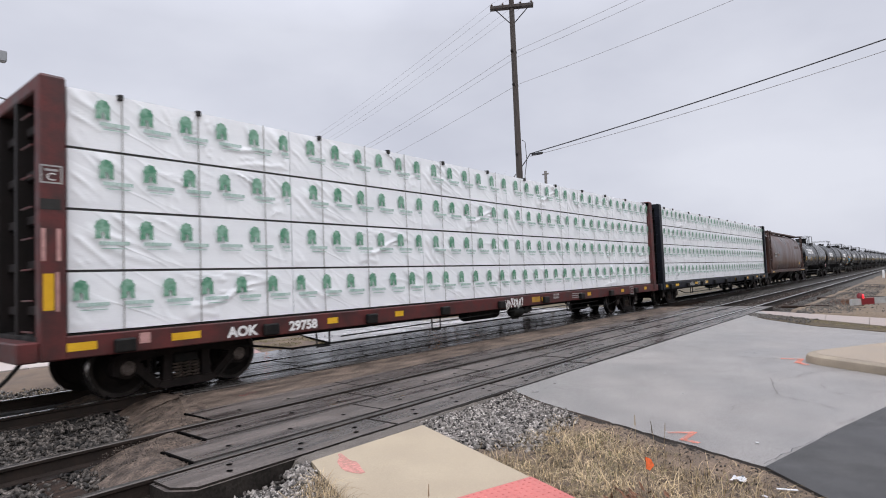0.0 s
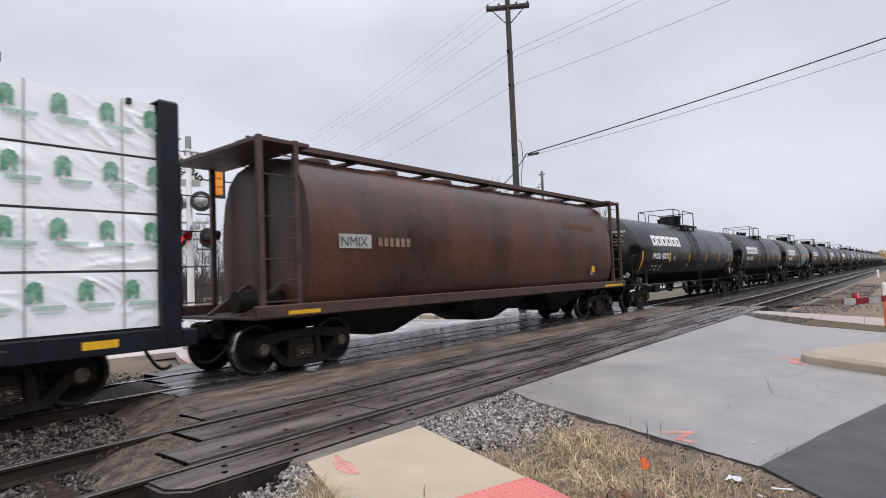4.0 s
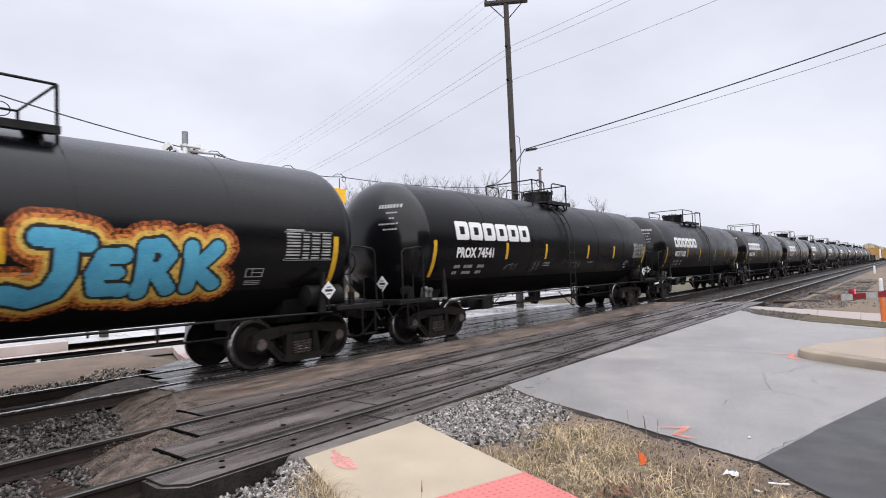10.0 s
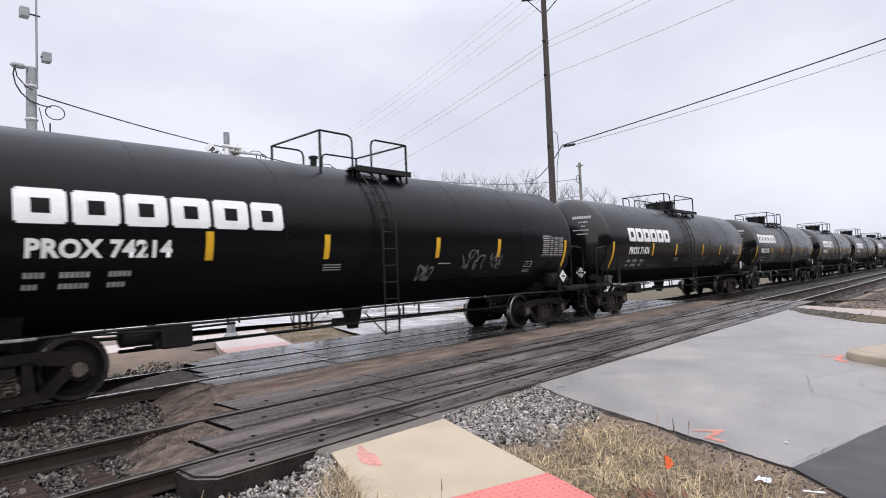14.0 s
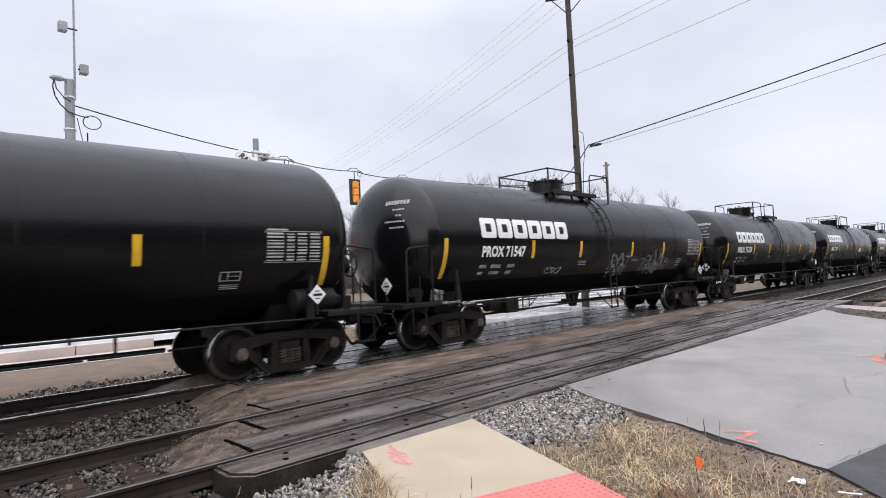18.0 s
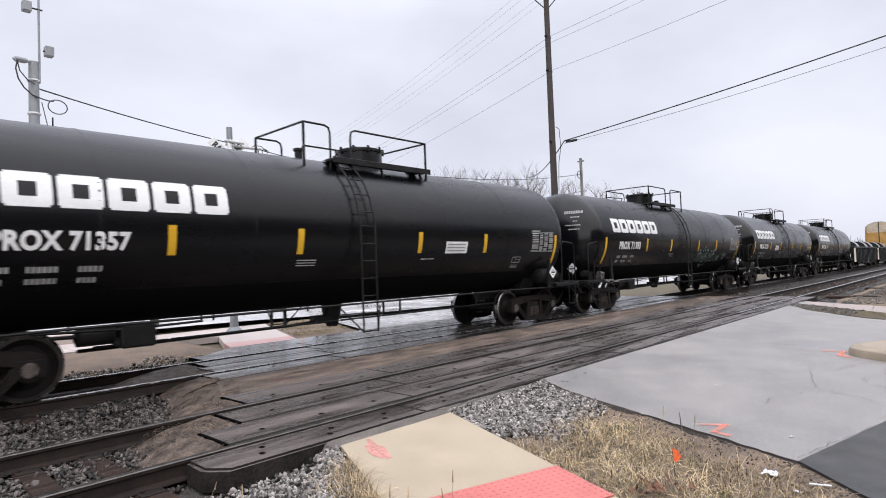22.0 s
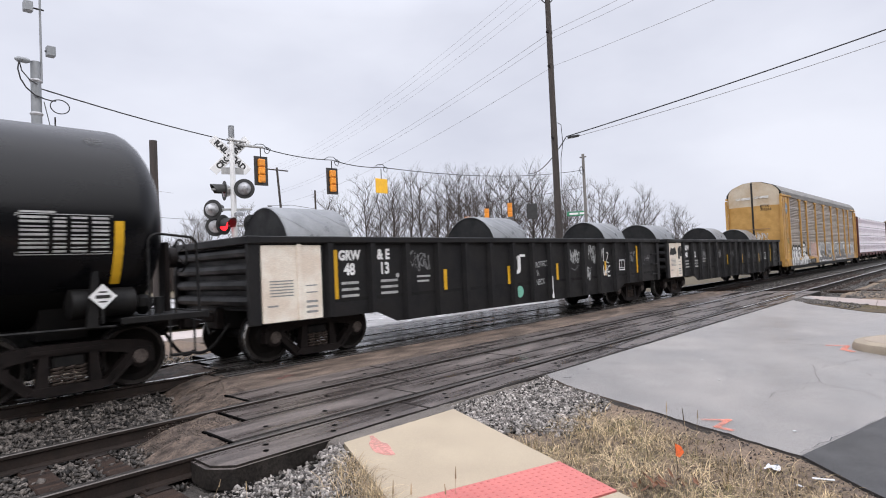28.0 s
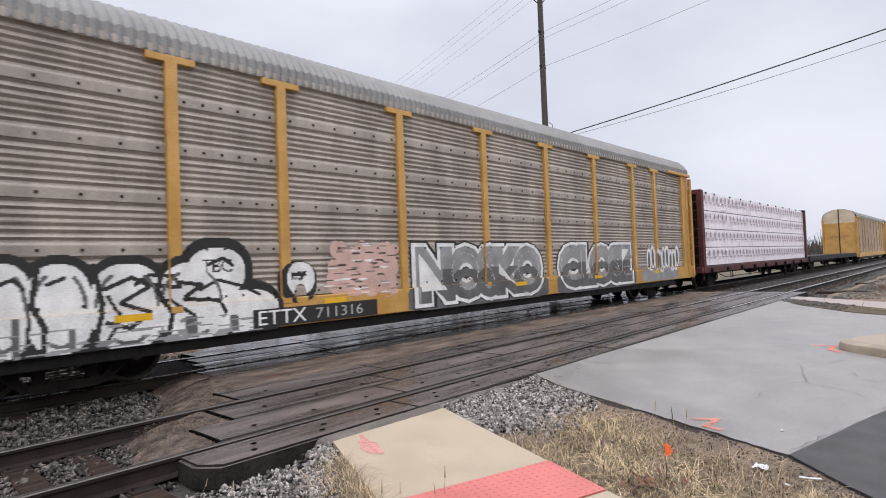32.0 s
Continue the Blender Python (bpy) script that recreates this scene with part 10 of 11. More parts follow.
# left-hand steel pole with radio gear and a side signal
steel = thing("steel_pole", "grey steel signal pole with antennas and cable loops", "signal pole", "", "", pose(4.65, 16.33, 0))
part("shaft", Shape().lathe([(0.3, 0.19), (0.9, 0.175), (8.5, 0.14), (8.56, 0.14)], "z", 18), GREY_STEEL, steel)
part("base_flange", Shape().lathe([(0.3, 0.3), (0.66, 0.3), (0.7, 0.2)], "z", 18), GREY_STEEL, steel)
for z in (3.1, 4.0, 6.05, 6.85, 7.9):
    part("band", Shape().lathe([(z, 0.155), (z + 0.05, 0.185), (z + 0.1, 0.155)], "z", 18), LENS_GREY, steel)
part("thin_mast", Shape().lathe([(7.9, 0.035), (12.2, 0.03)], "z", 10, (0.14, -0.06, 0)), GREY_STEEL, steel)
for z, d, yw in ((10.25, -0.28, 30), (8.95, 0.3, -20)):
    cb = part("camera_box", Shape().box((d - 0.12, -0.2, z - 0.15), (d + 0.12, 0.06, z + 0.17), 0.02), GREY_STEEL, steel, "grey radio box on a short arm", pose(0.1, 0, 0, 0, 0, 0))
    part("bracket", Shape().box((min(0.14, d), -0.09, z - 0.02), (max(0.14, d), -0.05, z + 0.02)), STEEL_DARK, cb)
part("antenna", Shape().lathe([(5.15, 0.028), (6.85, 0.022), (6.86, 0.004)], "z", 8, (0.47, -0.1, 0)), STEEL_DARK, steel)
part("antenna_bracket", Shape().tube([(0.1, 0, 6.07), (0.5, -0.1, 6.05)], 0.025, 6), STEEL_DARK, steel)
part("junction_box", Shape().box((0.38, -0.2, 5.1), (0.6, 0.0, 5.24), 0.01), STEEL_DARK, steel)
part("cable_loop", Shape().tube([(-0.46, -0.2, 8.45), (-0.5, -0.2, 8.2), (-0.44, -0.2, 7.9), (-0.3, -0.2, 7.65), (-0.08, -0.2, 7.45), (0.2, -0.15, 7.38), (0.45, 0.2, 7.45), (0.6, 0.35, 7.5)], 0.022, 6), CABLE, steel)
part("cable_loop", Shape().tube([(-0.46, -0.2, 8.45), (-0.4, -0.2, 8.15), (-0.2, -0.2, 7.9), (0.0, -0.2, 7.8)], 0.018, 6), CABLE, steel)
part("cable_loop", Shape().tube([(0.72 + 0.27 * math.cos(a), 0.35, 7.33 + 0.23 * math.sin(a)) for a in spaced(0, 6.4, 20)], 0.017, 6), CABLE, steel)
part("weatherhead", Shape().lathe([(-0.2, 0.03), (-0.12, 0.09), (0.1, 0.09), (0.2, 0.05)], "x", 10, (-0.36, -0.1, 8.52)), GREY_STEEL, steel)
part("drop_cable", Shape().tube([(0.18, -0.1, 7.3), (0.4, -0.1, 6.2), (0.62, -0.12, 4.9), (0.8, -0.12, 4.4)], 0.014, 5), CABLE, steel)


def signal_head(name, label, at, sections=3, plate=False, w=0.31, face=-1, lit=None):
    """A traffic signal: stacked yellow housings with visors."""
    h = thing(name, label, "traffic signal", "traffic signals", "", at)
    sec = 0.36
    if plate:
        part("backplate", Shape().box((-w / 2 - 0.17, -0.012, -sec * sections / 2 - 0.13), (w / 2 + 0.17, 0.012, sec * sections / 2 + 0.13), 0.006), SIGNAL_BLACK, h, "black backplate")
    for k in range(sections):
        z = (k - (sections - 1) / 2) * sec
        hs = part("housing", Shape().box((-w / 2, -0.16, z - sec / 2 + 0.006), (w / 2, 0.1, z + sec / 2 - 0.006), 0.03), SIGNAL_YELLOW, h)
        part("door_ridge", Shape().box((-w / 2 + 0.04, -0.185, z - sec / 2 + 0.05), (w / 2 - 0.04, -0.155, z + sec / 2 - 0.05), 0.012), SIGNAL_YELLOW, hs)
        part("visor", Shape().lathe([(0.1, 0.14), (0.34, 0.14), (0.34, 0.132), (0.1, 0.132)], "y", 14, (0, 0, z), False), SIGNAL_YELLOW, hs)
    part("hanger", Shape().tube([(0, 0, sec * sections / 2), (0, 0, sec * sections / 2 + 0.5)], 0.022, 6), STEEL_DARK, h)
    return h


signal_head("traffic_signal", "yellow traffic signal with black backplate on a span wire", pose(13.67, 18.7, 6.25, 0, 0, -6), 3, True)
signal_head("traffic_signal", "yellow traffic signal with black backplate on a span wire", pose(17.6, 18.7, 6.08, 0, 0, -6), 3, True)
sg = thing("hanging_sign", "yellow square sign hung from the span wire", "sign", "", "", pose(20.88, 18.7, 6.07))
part("panel", Shape().box((-0.43, -0.02, -0.4), (0.43, 0.02, 0.4), 0.02), material("warning_yellow", (0.85, 0.47, 0.02), (0.75, 0.4, 0.02), 3, 0.45), sg)
part("hanger", Shape().tube([(0, 0, 0.4), (0, 0, 0.95)], 0.022, 6), STEEL_DARK, sg)
second = signal_head("traffic_signal", "second yellow traffic signal on the steel pole", pose(5.75, 16.6, 3.5, 0, 0, -25), 3, False)
part("bracket", Shape().tube([(-0.95, -0.75, -0.3), (0.0, 0.0, -0.56)], 0.03, 6), STEEL_DARK, second)
part("bracket", Shape().tube([(-0.95, -0.75, 0.3), (0.0, 0.0, 0.56)], 0.03, 6), STEEL_DARK, second)
side = signal_head("traffic_signal", "yellow side-mounted traffic signal on the steel pole", pose(5.28, 16.1, 3.79, 0, 0, 70), 3, False)
part("bracket", Shape().tube([(0.0, 0.6, 0.58), (0.0, 0.12, 0.6)], 0.03, 6), STEEL_DARK, side)
part("bracket", Shape().tube([(0.0, 0.6, -0.58), (0.0, 0.12, -0.6)], 0.03, 6), STEEL_DARK, side)
for x, y, z, lb in ((35.25, 22.97, 5.3, ""), (36.35, 21.55, 5.65, ""), (32.5, 50.0, 6.25, "lit"), (35.15, 48.4, 6.15, "lit")):
    h = signal_head("traffic_signal", "far yellow traffic signal over the street" + (" with its lamp lit" if lb else ""), pose(x, y, z, 0, 0, -50 if not lb else -30), 3, False, 0.36)
    if lb:
        part("lens", Shape().lathe([(-0.2, 0.004), (-0.2, 0.13)], "y", 12, (0, 0, 0.36), False), RED_LIGHT, h, "glowing red lens")
for x, y, z in ((41.5, 23.0, 5.9),):
    thing("signal_box", "black box sign seen from behind", "sign", "", "", pose(x, y, z, 0, 0, -50), Shape().box((-0.45, -0.1, -0.65), (0.45, 0.1, 0.65), 0.05), SIGNAL_BLACK)
thing("small_sign", "small pale sign on the far wire", "sign", "", "", pose(38.1, 27.4, 5.3, 0, 0, -50), Shape().box((-0.25, -0.02, -0.4), (0.25, 0.02, 0.4), 0.01), SIGNAL_YELLOW)
SW = [(4.8, 16.4, 7.75), (13.7, 18.7, 7.33), (17.62, 18.7, 7.16), (20.9, 18.7, 7.1), (42.0, 18.2, 8.8)]
s = Shape()
for a, b in zip(SW[:-1], SW[1:]):
    s.tube(hang(a, b, 0.12 if b[0] < 30 else 0.5, 10), 0.022, 6)
span = thing("span_wire", "black span wire with looped signal cable", "cable", "", "", None, s, CABLE)
for x, y, z in SW[1:4]:
    s = Shape()
    s.tube([(x - 0.45, y, z + 0.0), (x - 0.2, y, z + 0.14), (x + 0.12, y, z + 0.16), (x + 0.3, y, z + 0.0), (x + 0.5, y, z - 0.02)], 0.018, 6)
    s.tube([(x + 0.28 + 0.13 * math.cos(a), y - 0.03, z - 0.1 + 0.15 * math.sin(a)) for a in spaced(0, 6.4, 14)], 0.016, 5)
    part("cable_loop", s, CABLE, span)
s = Shape().tube(hang((35.0, 23.4, 6.35), (42.0, 18.2, 7.4), 0.1), 0.02, 5)
thing("span_wire", "far span wire carrying lit signals", "cable", "", "", None, Shape().tube(hang((35.6, 48.2, 7.0), (20.0, 58.0, 8.2), 0.3), 0.02, 5), CABLE)
thing("span_wire", "far span wire carrying small signals", "cable", "", "", None, s, CABLE)
farp, fh = utility_pole(42.05, 18.2, 0, 10.1, 0.14, 0.11, "weathered wooden pole at the far corner", (0, 0), POLE_GREY)
part("arm", Shape().box((-0.06, -0.28, 9.8), (0.06, 0.28, 9.9), 0.01), POLE_GREY, farp)
part("cable_ring", Shape().tube([(-0.5 + 0.3 * math.cos(a), -0.1, 8.7 + 0.3 * math.sin(a)) for a in spaced(0, 6.4, 16)], 0.03, 5), CABLE, farp)
gs = thing("street_sign", "green street name sign with white bars", "sign", "", "", pose(41.7, 18.8, 5.3, 0, 0, -58))
part("panel", Shape().box((-0.8, -0.02, -0.18), (0.8, 0.02, 0.18), 0.02), SIGN_GREEN, gs)
part("lettering", bars(Shape(), [(-0.6, -0.08, 0.1, 0.08), (0.2, -0.08, 0.6, 0.08)], -0.024), WHITE_PAINT, gs)
part("bracket", Shape().box((-0.02, 0.0, -0.3), (0.02, 0.5, 0.3)), STEEL_DARK, gs)

# ---- crossing signal with crossbuck ----
SX, SY = 8.33, 10.9
cs = thing("crossing_signal", "white railroad crossing signal mast with crossbuck and red lamps", "crossing signal", "", "", pose(SX, SY, -0.25, 0, 0, -27) @ Matrix.Scale(1.15, 4))
part("mast", Shape().lathe([(-0.15, 0.09), (5.15, 0.062)], "z", 16), WHITE_PAINT, cs)
part("mast_cap", Shape().lathe([(5.12, 0.074), (5.42, 0.074), (5.44, 0.02)], "z", 16), GREY_STEEL, cs)
part("base", Shape().lathe([(0.1, 0.22), (0.2, 0.2), (0.3, 0.11), (0.6, 0.09)], "z", 16), GREY_STEEL, cs)
for ang, words in ((45, "CROSSING"), (-45, "RAIL ROAD")):
    rot = Matrix.Translation((-0.04, 0.11 if ang > 0 else 0.1, 4.68)) @ Matrix.Rotation(radians(-ang), 4, "Y")
    yb = 0.0 if ang > 0 else -0.016
    s = Shape().box((-0.61, yb, -0.115), (0.61, yb + 0.012, 0.115), 0.004)
    bl = part("crossbuck_blade", s, WHITE_PAINT, cs, "white crossbuck blade with black lettering", rot)
    me = text_mesh(words, 0.2, 0, 0.95, 0.011)
    wd = max(v.co.x for v in me.vertices)
    part("lettering", wall_writing(me, -wd / 2, -0.07, yb - 0.002), SIGNAL_BLACK, bl)
part("plate", Shape().box((-0.27, 0.08, 4.18), (0.27, 0.095, 4.36), 0.004), DULL_WHITE, cs, "small white plate under the crossbuck")
part("top_arm", Shape().tube([(-0.1, 0, 4.98), (0.42, -0.02, 4.9), (0.78, -0.02, 4.88)], 0.032, 8), DULL_WHITE, cs)
part("top_arm", Shape().tube([(-0.12, -0.05, 5.06), (0.35, -0.05, 5.0)], 0.028, 8), DULL_WHITE, cs)


def flasher(x, y, z, turn, lit, back):
    """A round crossing lamp with hood and round background."""
    m = pose(x, y, z, 0, 0, turn)
    lamp = part("crossing_lamp", Shape().lathe([(0.0, 0.255), (0.012, 0.255), (0.012, 0.15), (0.0, 0.15)], "y", 24), SIGNAL_BLACK, cs, "round black crossing lamp", m)
    part("lamp_body", Shape().lathe([(0.0, 0.17), (0.1, 0.15), (0.2, 0.09), (0.24, 0.04)], "y", 18), LENS_GREY if back else SIGNAL_BLACK, lamp)
    part("lens", Shape().lathe([(-0.02, 0.004), (-0.012, 0.08), (0.0, 0.15)], "y", 18, (0, 0, 0), False), RED_LIGHT if lit else material("unlit_red_lens", (0.12, 0.01, 0.012), None, 4, 0.15), lamp, "glowing red lens" if lit else "unlit red lens")
    s = Shape()
    for i in range(13):
        a = radians(-20 + 220 * i / 12)
        c, q = math.cos(a) * 0.17, math.sin(a) * 0.17
        s.v += [(c, -0.005, q), (c * 0.96, -0.34 + 0.1 * (1 - math.sin(max(0, a))), q * 0.96)]
    s.f = [(2 * i, 2 * i + 1, 2 * i + 3, 2 * i + 2) for i in range(12)]
    part("hood", s, SIGNAL_BLACK, lamp)


for a in ((0.27, -0.1, 3.78, 180, False, True), (-0.22, 0.12, 3.76, 285, False, True), (-0.5, 0.0, 3.26, 150, False, True), (-0.25, -0.12, 2.86, 48, True, False), (0.42, -0.1, 2.86, 40, False, False), (-0.45, 0.1, 2.84, 168, False, True)):
    flasher(*a)
for z in (3.78, 3.26, 2.84):
    part("lamp_arm", Shape().tube([(-0.52, 0, z), (0.45, 0, z)], 0.028, 8), DULL_WHITE, cs)
part("bell", Shape().lathe([(3.08, 0.12), (3.15, 0.11), (3.2, 0.04)], "z", 14, (0.12, -0.16, 0)), GREY_STEEL, cs)
post = thing("bollard", "white flexible bollard on a dull green base", "bollard", "", "", pose(3.4, 15.2, lift(3.4, 15.2) + 0.2))
part("base", Shape().lathe([(0, 0.2), (0.16, 0.18), (0.2, 0.06)], "z", 14), material("dull_green_plastic", (0.3, 0.32, 0.12), None, 3, 0.6), post)
part("tube", Shape().lathe([(0.18, 0.06), (1.25, 0.055), (1.28, 0.02)], "z", 12), WHITE_PAINT, post)

# ---- trees ----
def branch(s, p, d, length, r, depth, rng, spread, n):
    """Grows one limb and its twigs."""
    pts, q, dd = [p], p.copy(), d.copy()
    for k in range(3):
        dd = (dd + Vector((rng.uniform(-0.2, 0.2), rng.uniform(-0.2, 0.2), rng.uniform(-0.05, 0.16)))).normalized()
        q = q + dd * length / 3
        pts.append(q.copy())
    s.tube([tuple(v) for v in pts], r, n, r * 0.55)
    if depth == 0:
        return
    kids = rng.randint(4, 6) if depth > 1 else rng.randint(4, 6)
    for k in range(kids):
        u = rng.uniform(0.3, 1.0) if k else 1.0
        i = min(2, int(u * 3))
        b = pts[i].lerp(pts[i + 1], u * 3 - i)
        side = Vector((rng.uniform(-1, 1), rng.uniform(-1, 1), rng.uniform(-0.1, 0.95))).normalized()
        nd = (dd * (1 - spread) + side * spread).normalized()
        branch(s, b, nd, length * rng.uniform(0.5, 0.78), max(0.007, r * rng.uniform(0.34, 0.52)), depth - 1, rng, spread, 3)


def bare_tree(label, height, seed, group, at):
    rng = random.Random(seed)
    t = thing("bare_tree", label, "tree", group, "", at)
    r = height * 0.013
    bend, x, y = [(0, 0, -0.3)], 0.0, 0.0
    for k in range(1, 8):
        x, y = x + rng.uniform(-0.16, 0.16), y + rng.uniform(-0.16, 0.16)
        bend.append((x, y, height * 0.125 * k))
    part("trunk", Shape().tube(bend, r, 8, r * 0.2), BARK, t)
    s = Shape()
    for k in range(19):
        u = 0.24 + 0.74 * (k + rng.uniform(0, 0.8)) / 19
        i = min(6, int(u * 8 * 0.999))
        p = Vector(bend[i]).lerp(Vector(bend[min(7, i + 1)]), u * 8 - i)
        a = 2.4 * k + rng.uniform(-0.5, 0.5)
        d = Vector((math.cos(a), math.sin(a), rng.uniform(0.75, 1.5))).normalized()
        branch(s, p, d, height * (0.32 - 0.2 * u) * rng.uniform(0.75, 1.25), r * (0.52 - 0.32 * u), 2, rng, 0.5, 4)
    part("crown", s, TWIG, t, "fine leafless branches", None, 0)
    return t


def conifer(height, at, seed):
    rng = random.Random(seed)
    t = thing("conifer", "dark green conifer behind the railway", "tree", "", "", at)
    part("trunk", Shape().lathe([(-0.3, 0.22), (height, 0.02)], "z", 8), BARK, t)
    s = Shape()
    for k in range(260):
        u = (k / 260)**0.8
        z = height * (0.1 + 0.88 * u)
        ln = (1 - u) * height * 0.24 * rng.uniform(0.7, 1.15) + 0.15
        a = rng.uniform(0, 6.283)
        c, q = math.cos(a), math.sin(a)
        w = ln * 0.28
        s.add([(0, 0, z), (c * ln * 0.6 - q * w, q * ln * 0.6 + c * w, z - ln * 0.1), (c * ln, q * ln, z - ln * 0.32), (c * ln * 0.6 + q * w, q * ln * 0.6 - c * w, z - ln * 0.12), (c * ln * 0.55, q * ln * 0.55, z + 0.12)],
              [(0, 4, 1), (1, 4, 2), (2, 4, 3), (3, 4, 0)])
    part("crown", s, SPRUCE, t, "drooping dark needles", None, 0)


TREE_LABEL = "bare winter tree with fine grey branches"
kinds = [bare_tree(TREE_LABEL, 12.3, 11, "bare trees", pose(45.3, 34.4, lift(45, 34)) @ Matrix.Scale(0.86, 4)), bare_tree(TREE_LABEL, 12.3, 27, "bare trees", pose(41.5, 38.0, lift(41, 38)) @ Matrix.Scale(0.84, 4)),
         bare_tree(TREE_LABEL, 12.3, 35, "bare trees", pose(50.0, 28.4, lift(50, 28)) @ Matrix.Scale(0.86, 4)), bare_tree(TREE_LABEL, 12.3, 46, "bare trees", pose(38.0, 41.0, lift(38, 41)) @ Matrix.Scale(0.82, 4))]
for i, (x, y, k) in enumerate(((48.0, 33.0, 1.0), (43.4, 36.2, 0.95), (34.5, 43.0, 0.8), (51.8, 26.4, 0.75), (46.5, 36.0, 1.05), (40.0, 39.0, 0.9), (49.0, 30.5, 0.95), (37.0, 44.0, 0.85), (42.5, 42.0, 1.0), (54.0, 27.5, 0.9), (56.5, 23.0, 0.8), (31.0, 48.0, 0.7), (50.5, 36.5, 1.05), (52.5, 30.5, 0.93), (46.0, 41.0, 1.05), (36.0, 45.0, 0.75), (55.0, 24.0, 0.85), (58.5, 20.5, 0.8), (53.0, 34.5, 1.05), (25.5, 49.6, 0.68), (29.5, 52.0, 0.62), (33.0, 53.0, 0.6), (44.0, 46.0, 0.9),
                               (17.8, 53.5, 0.6), (15.2, 54.5, 0.55), (20.5, 56.0, 0.6), (12.0, 58.0, 0.55), (22.8, 52.5, 0.5), (8.5, 57.0, 0.6), (4.0, 60.0, 0.62), (-1.0, 58.0, 0.6), (62.0, 23.0, 0.75), (70.0, 22.0, 0.7), (78.0, 24.0, 0.7), (49.5, 24.8, 0.7), (18.8, 60.0, 0.7), (14.0, 62.0, 0.65), (10.0, 66, 0.7), (6.0, 64.0, 0.65), (1.5, 66, 0.7), (23.8, 49.6, 0.66), (28.6, 48.2, 0.74), (26.4, 54.0, 0.7), (21.6, 50.4, 0.45), (47.5, 38.5, 1.0), (52.0, 32.5, 1.0), (57.0, 28.0, 0.95), (45.0, 33.0, 0.85), (55.0, 31.0, 1.0))):
    rot = rnd.uniform(0, 360)
    copy_thing(kinds[i % 4], pose(x, y, lift(x, y), 0, 0, rot) @ Matrix.Diagonal((k * 1.12, k * 1.12, k * 0.98, 1)))
conifer(6.0, pose(118, 21, 0), 8)
conifer(10.6, pose(28.5, 91.0, 0), 5)
# brush under the trees
s = Shape()
rw = random.Random(31)
for k in range(420):
    u = rw.random()
    x, y = 30 + 30 * u + rw.uniform(-2, 6), 50 - 26 * u + rw.uniform(-2, 8)
    h = rw.uniform(1.6, 4.2)
    for j in range(7):
        dx, dy = rw.uniform(-1.3, 1.3), rw.uniform(-1.3, 1.3)
        s.tube([(x + dx * 0.2, y + dy * 0.2, 0.0), (x + dx * 0.6, y + dy * 0.6, h * 0.55), (x + dx, y + dy, h * rw.uniform(0.8, 1.1))], 0.022, 3, 0.008)
for k in range(330):
    x, y = rw.uniform(2, 30), 50 + rw.uniform(0, 14)
    h = rw.uniform(2.6, 5.6)
    for j in range(8):
        dx, dy = rw.uniform(-1.5, 1.5), rw.uniform(-1.5, 1.5)
        s.tube([(x + dx * 0.2, y + dy * 0.2, 0.0), (x + dx * 0.6, y + dy * 0.6, h * 0.55), (x + dx, y + dy, h * rw.uniform(0.8, 1.1))], 0.028, 3, 0.012)
thing("underbrush", "leafless grey-brown brush under the trees", "brush", "", "stuff", None, s, TWIG, 0)
# far thicket all along the horizon
s = Shape()
rw = random.Random(77)
for k in range(1500):
    a = radians(rw.uniform(4, 86))
    dist = rw.uniform(95, 210) if a > 0.45 else rw.uniform(160, 330)
    x, y = dist * math.cos(a), -5 + dist * math.sin(a)
    if y < 9:
        continue
    h = rw.uniform(2.5, 6.0)
    for j in range(7):
        dx, dy = rw.uniform(-2.4, 2.4), rw.uniform(-2.4, 2.4)
        s.tube([(x + dx * 0.3, y + dy * 0.3, 0.2), (x + dx * 0.7, y + dy * 0.7, h * 0.55), (x + dx, y + dy, h * rw.uniform(0.8, 1.1))], 0.13, 3, 0.03)
thing("distant_thicket", "grey-brown leafless thicket along the horizon", "woods", "", "stuff", None, s, TWIG, 0)

# ---- low building ----
BY = 36.0
bd = thing("low_building", "low tan and white building with dark shop windows", "building", "", "", pose(0, BY, 0))
z0 = 0.6
bx0, bx1 = -14.0, 10.2


def wall_bit(x0, x1, za, zb, mat, name="wall", yy=0.0, deep=0.3, label=""):
    return part(name, Shape().box((x0, yy, za), (x1, yy + deep, zb), 0.01), mat, bd, label)


wall_bit(bx0, 6.4, z0, 3.15, WALL_TAN)
wall_bit(6.4, bx1, z0, 1.35, WALL_TAN)
wall_bit(6.4, bx1, 2.72, 3.15, WALL_WHITE)
wall_bit(9.0, bx1, 1.35, 2.72, WALL_WHITE)
wall_bit(bx0 - 0.3, bx1 + 0.3, 3.15, 3.5, WALL_WHITE, "fascia", -0.45, 0.5, "white roof fascia")
part("roof", Shape().box((bx0 - 0.3, -0.4, 3.5), (bx1 + 0.3, 12.2, 3.62), 0.02), ROOF_DARK, bd)
part("wall", Shape().box((bx1 - 0.3, 0.3, z0), (bx1, 12, 3.15), 0.01), WALL_TAN, bd)
part("wall", Shape().box((bx0, 0.3, z0), (bx0 + 0.3, 12, 3.15), 0.01), WALL_TAN, bd)
for k in range(3):
    xa = 6.4 + 0.87 * k
    w = part("window", Shape().box((xa, 0.12, 1.35), (xa + 0.86, 0.15, 2.72), 0.004), DARK_GLASS, bd, "dark shop window")
    s = Shape()
    for xx in (xa, xa + 0.8):
        s.box((xx, 0.04, 1.35), (xx + 0.06, 0.14, 2.72))
    s.box((xa, 0.04, 1.35), (xa + 0.86, 0.14, 1.42))
    part("window_frame", s, WALL_WHITE, w)
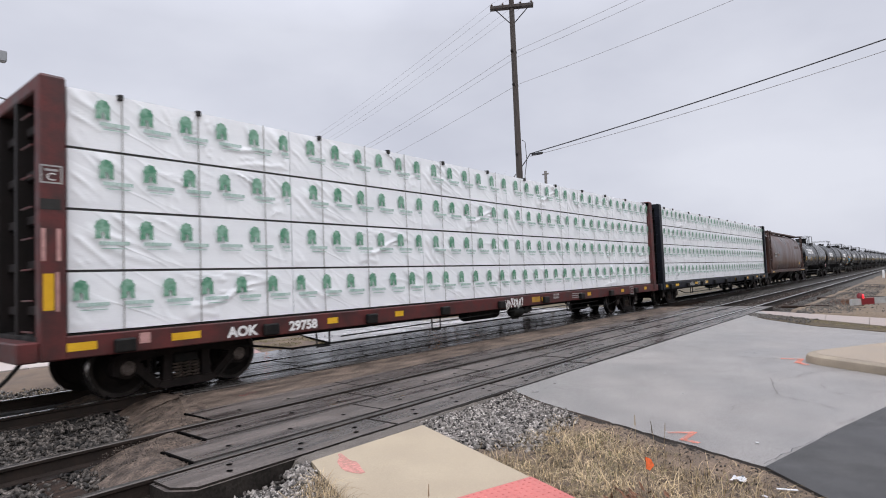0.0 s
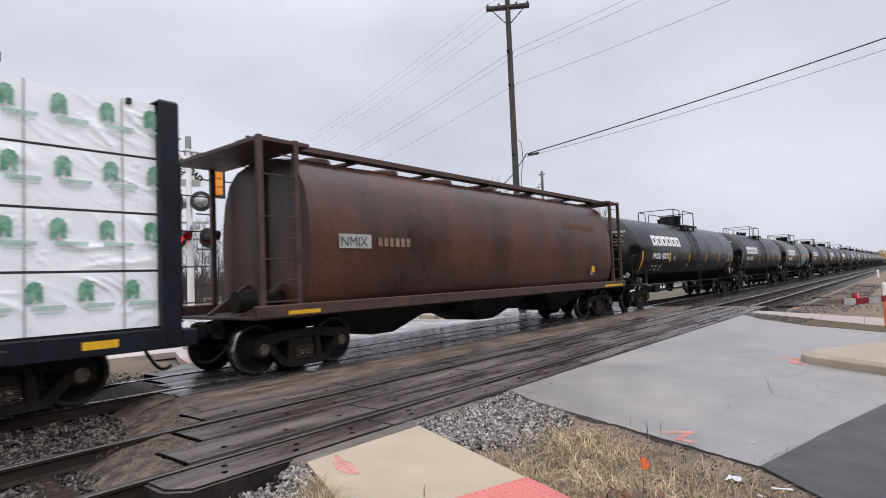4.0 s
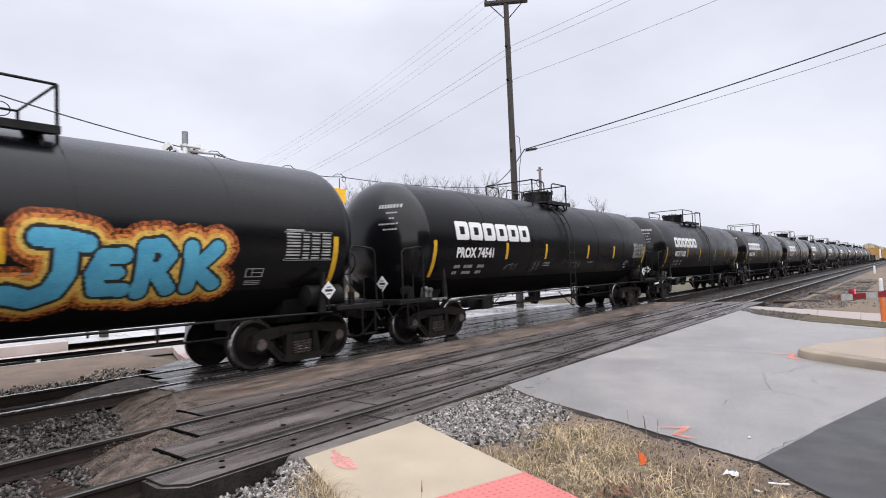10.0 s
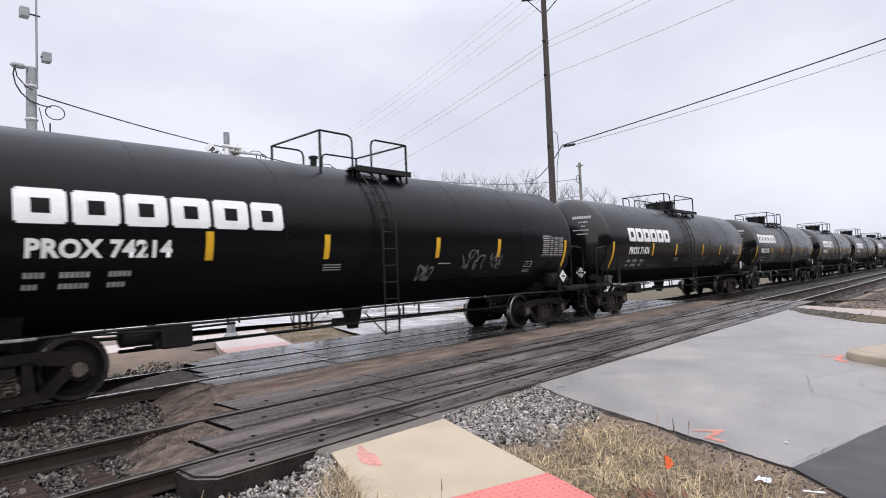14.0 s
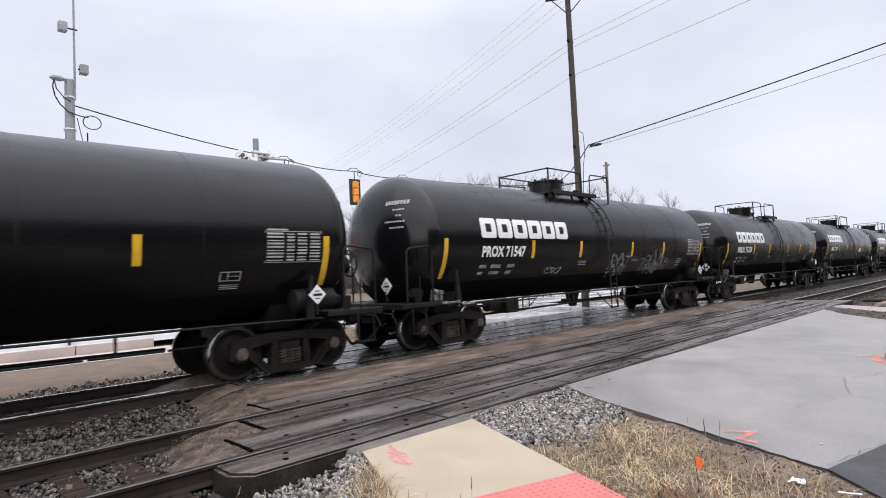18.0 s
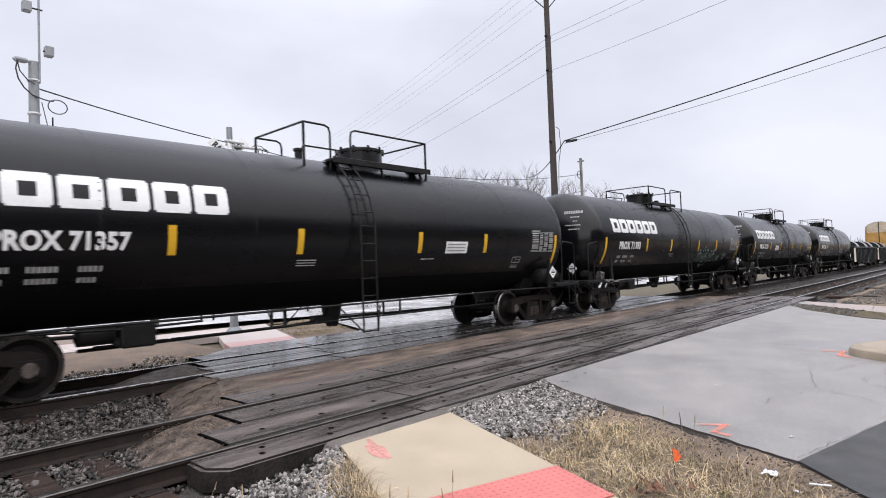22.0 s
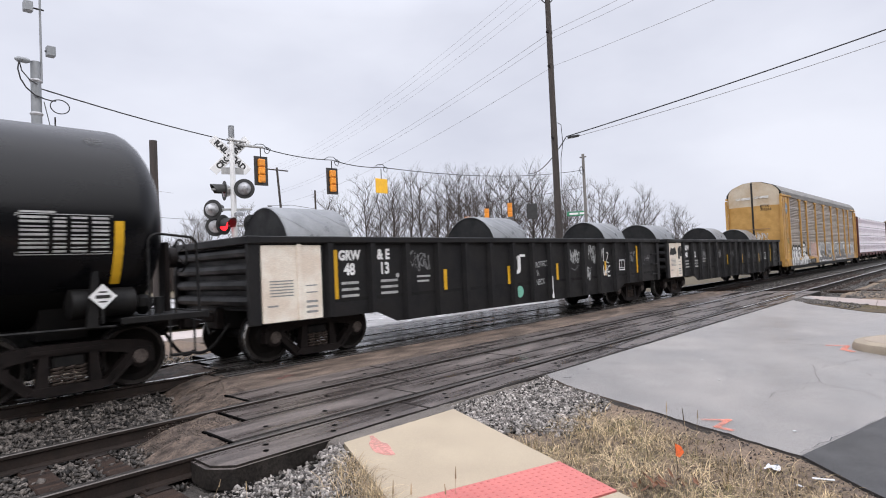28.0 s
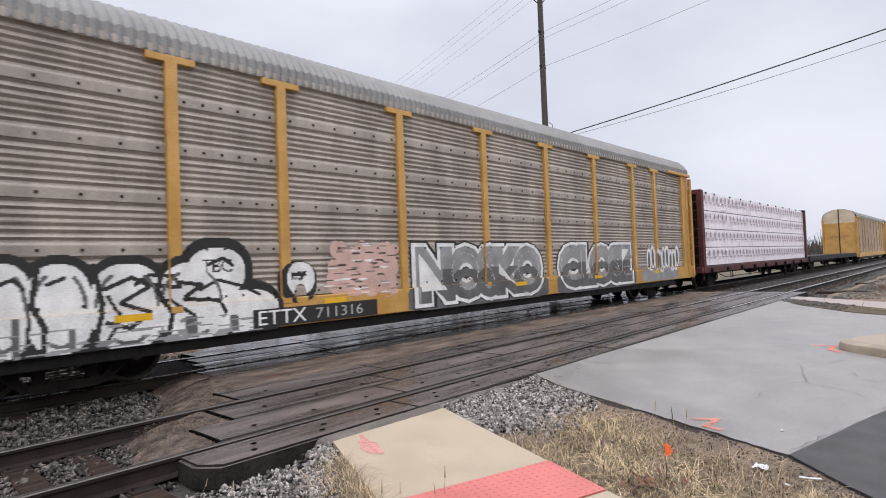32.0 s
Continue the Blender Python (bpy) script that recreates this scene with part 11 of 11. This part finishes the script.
for k in range(6):
    xa = -12.5 + 3.0 * k
    w = part("window", Shape().box((xa, -0.02, 1.5), (xa + 1.3, 0.02, 2.6), 0.004), DARK_GLASS, bd, "dark window")
    part("window_frame", Shape().box((xa - 0.06, -0.04, 1.42), (xa + 1.36, -0.021, 1.5)).box((xa - 0.06, -0.04, 2.6), (xa + 1.36, -0.021, 2.68)), WALL_WHITE, w)
for x in (3.6, 9.8):
    part("roof_vent", Shape().box((x, 2, 3.62), (x + 0.5, 2.5, 3.98), 0.03), ROOF_DARK, bd)


# ---- parked cars ----
def parked_car(label, paint, at):
    c = thing("parked_car", label, "car", "parked cars", "", at)
    prof = [(-2.2, 0.35), (2.15, 0.32), (2.2, 0.62), (2.05, 0.82), (1.1, 0.95), (0.45, 1.4), (-0.9, 1.45), (-1.7, 1.0), (-2.15, 0.92), (-2.25, 0.6)]
    part("body", Shape().prism(prof, -0.82, 0.82), paint, c)
    for y in (-0.83, 0.815):
        part("side_window", Shape().prism([(0.85, 0.98), (0.38, 1.33), (-0.8, 1.37), (-1.4, 1.02)], y, y + 0.015), DARK_GLASS, c)
    part("windscreen", Shape().add([(1.07, -0.7, 0.99), (1.07, 0.7, 0.99), (0.5, 0.62, 1.375), (0.5, -0.62, 1.375)], [(0, 1, 2, 3)]), DARK_GLASS, c)
    for x in (-1.35, 1.35):
        for y in (-0.84, 0.64):
            w = part("wheel", Shape().lathe([(y, 0.2), (y, 0.32), (y + 0.2, 0.32), (y + 0.2, 0.2)], "y", 18, (x, 0, 0.32)), RUBBER, c)
            part("rim", Shape().lathe([(y + 0.02, 0.004), (y + 0.01, 0.2), (y + 0.19, 0.2), (y + 0.18, 0.004)], "y", 14, (x, 0, 0.32), False), LENS_GREY, w)
    for y in (-0.7, 0.5):
        part("headlight", Shape().box((2.12, y, 0.6), (2.19, y + 0.2, 0.72), 0.02), LENS_GREY, c)
        part("tail_light", Shape().box((-2.24, y, 0.72), (-2.16, y + 0.2, 0.85), 0.02), RED_PAINT, c)


for x, y, a, m, lb in ((22.5, 84.0, 80, CAR_SILVER, "silver parked car before the trees"), (25.6, 84.5, 85, CAR_WHITE, "white parked car before the trees"), (28.4, 84.5, 95, CAR_DARK, "dark parked car before the trees"), (31.5, 85, 90, CAR_SILVER, "silver parked car before the trees"), (35.4, 85.5, 92, CAR_DARK, "dark parked car before the trees"), (24.0, 92, 88, CAR_DARK, "dark parked car in the second row"), (29.0, 92, 88, CAR_WHITE, "white parked car in the second row")):
    parked_car(lb, m, pose(x, y, lift(x, y) + 0.22, 0, 0, a))



# ---- what moves: the train draws past to the left, slowing gently; its wheels roll ----
def gone(t):
    """Metres that the train has travelled at t seconds."""
    u = t / 16 - 1
    return TRAVEL[0] * (u + 1) + TRAVEL[1] * (u**2 - 1) + TRAVEL[2] * (u**3 + 1)


def motions():
    times = [i * 2.0 for i in range(17)]
    for car, x in train:
        walk(car, [(t, pose(x - gone(t), TRACK_Y, 0)) for t in times])
    for coil_ob, x in coils:
        walk(coil_ob, [(t, pose(x - gone(t), TRACK_Y, 1.055)) for t in times])
    spin = [i * 2 / FPS for i in range(481)]
    for car, _x in train:
        for tr in car.children:
            if tr.name.startswith("truck"):
                for ws in tr.children:
                    if ws.name.startswith("wheelset"):
                        at = ws.matrix_basis.translation.copy()
                        walk(ws, [(t, Matrix.Translation(at) @ Matrix.Rotation(-gone(t) / 0.457, 4, "Y")) for t in spin])


motions()
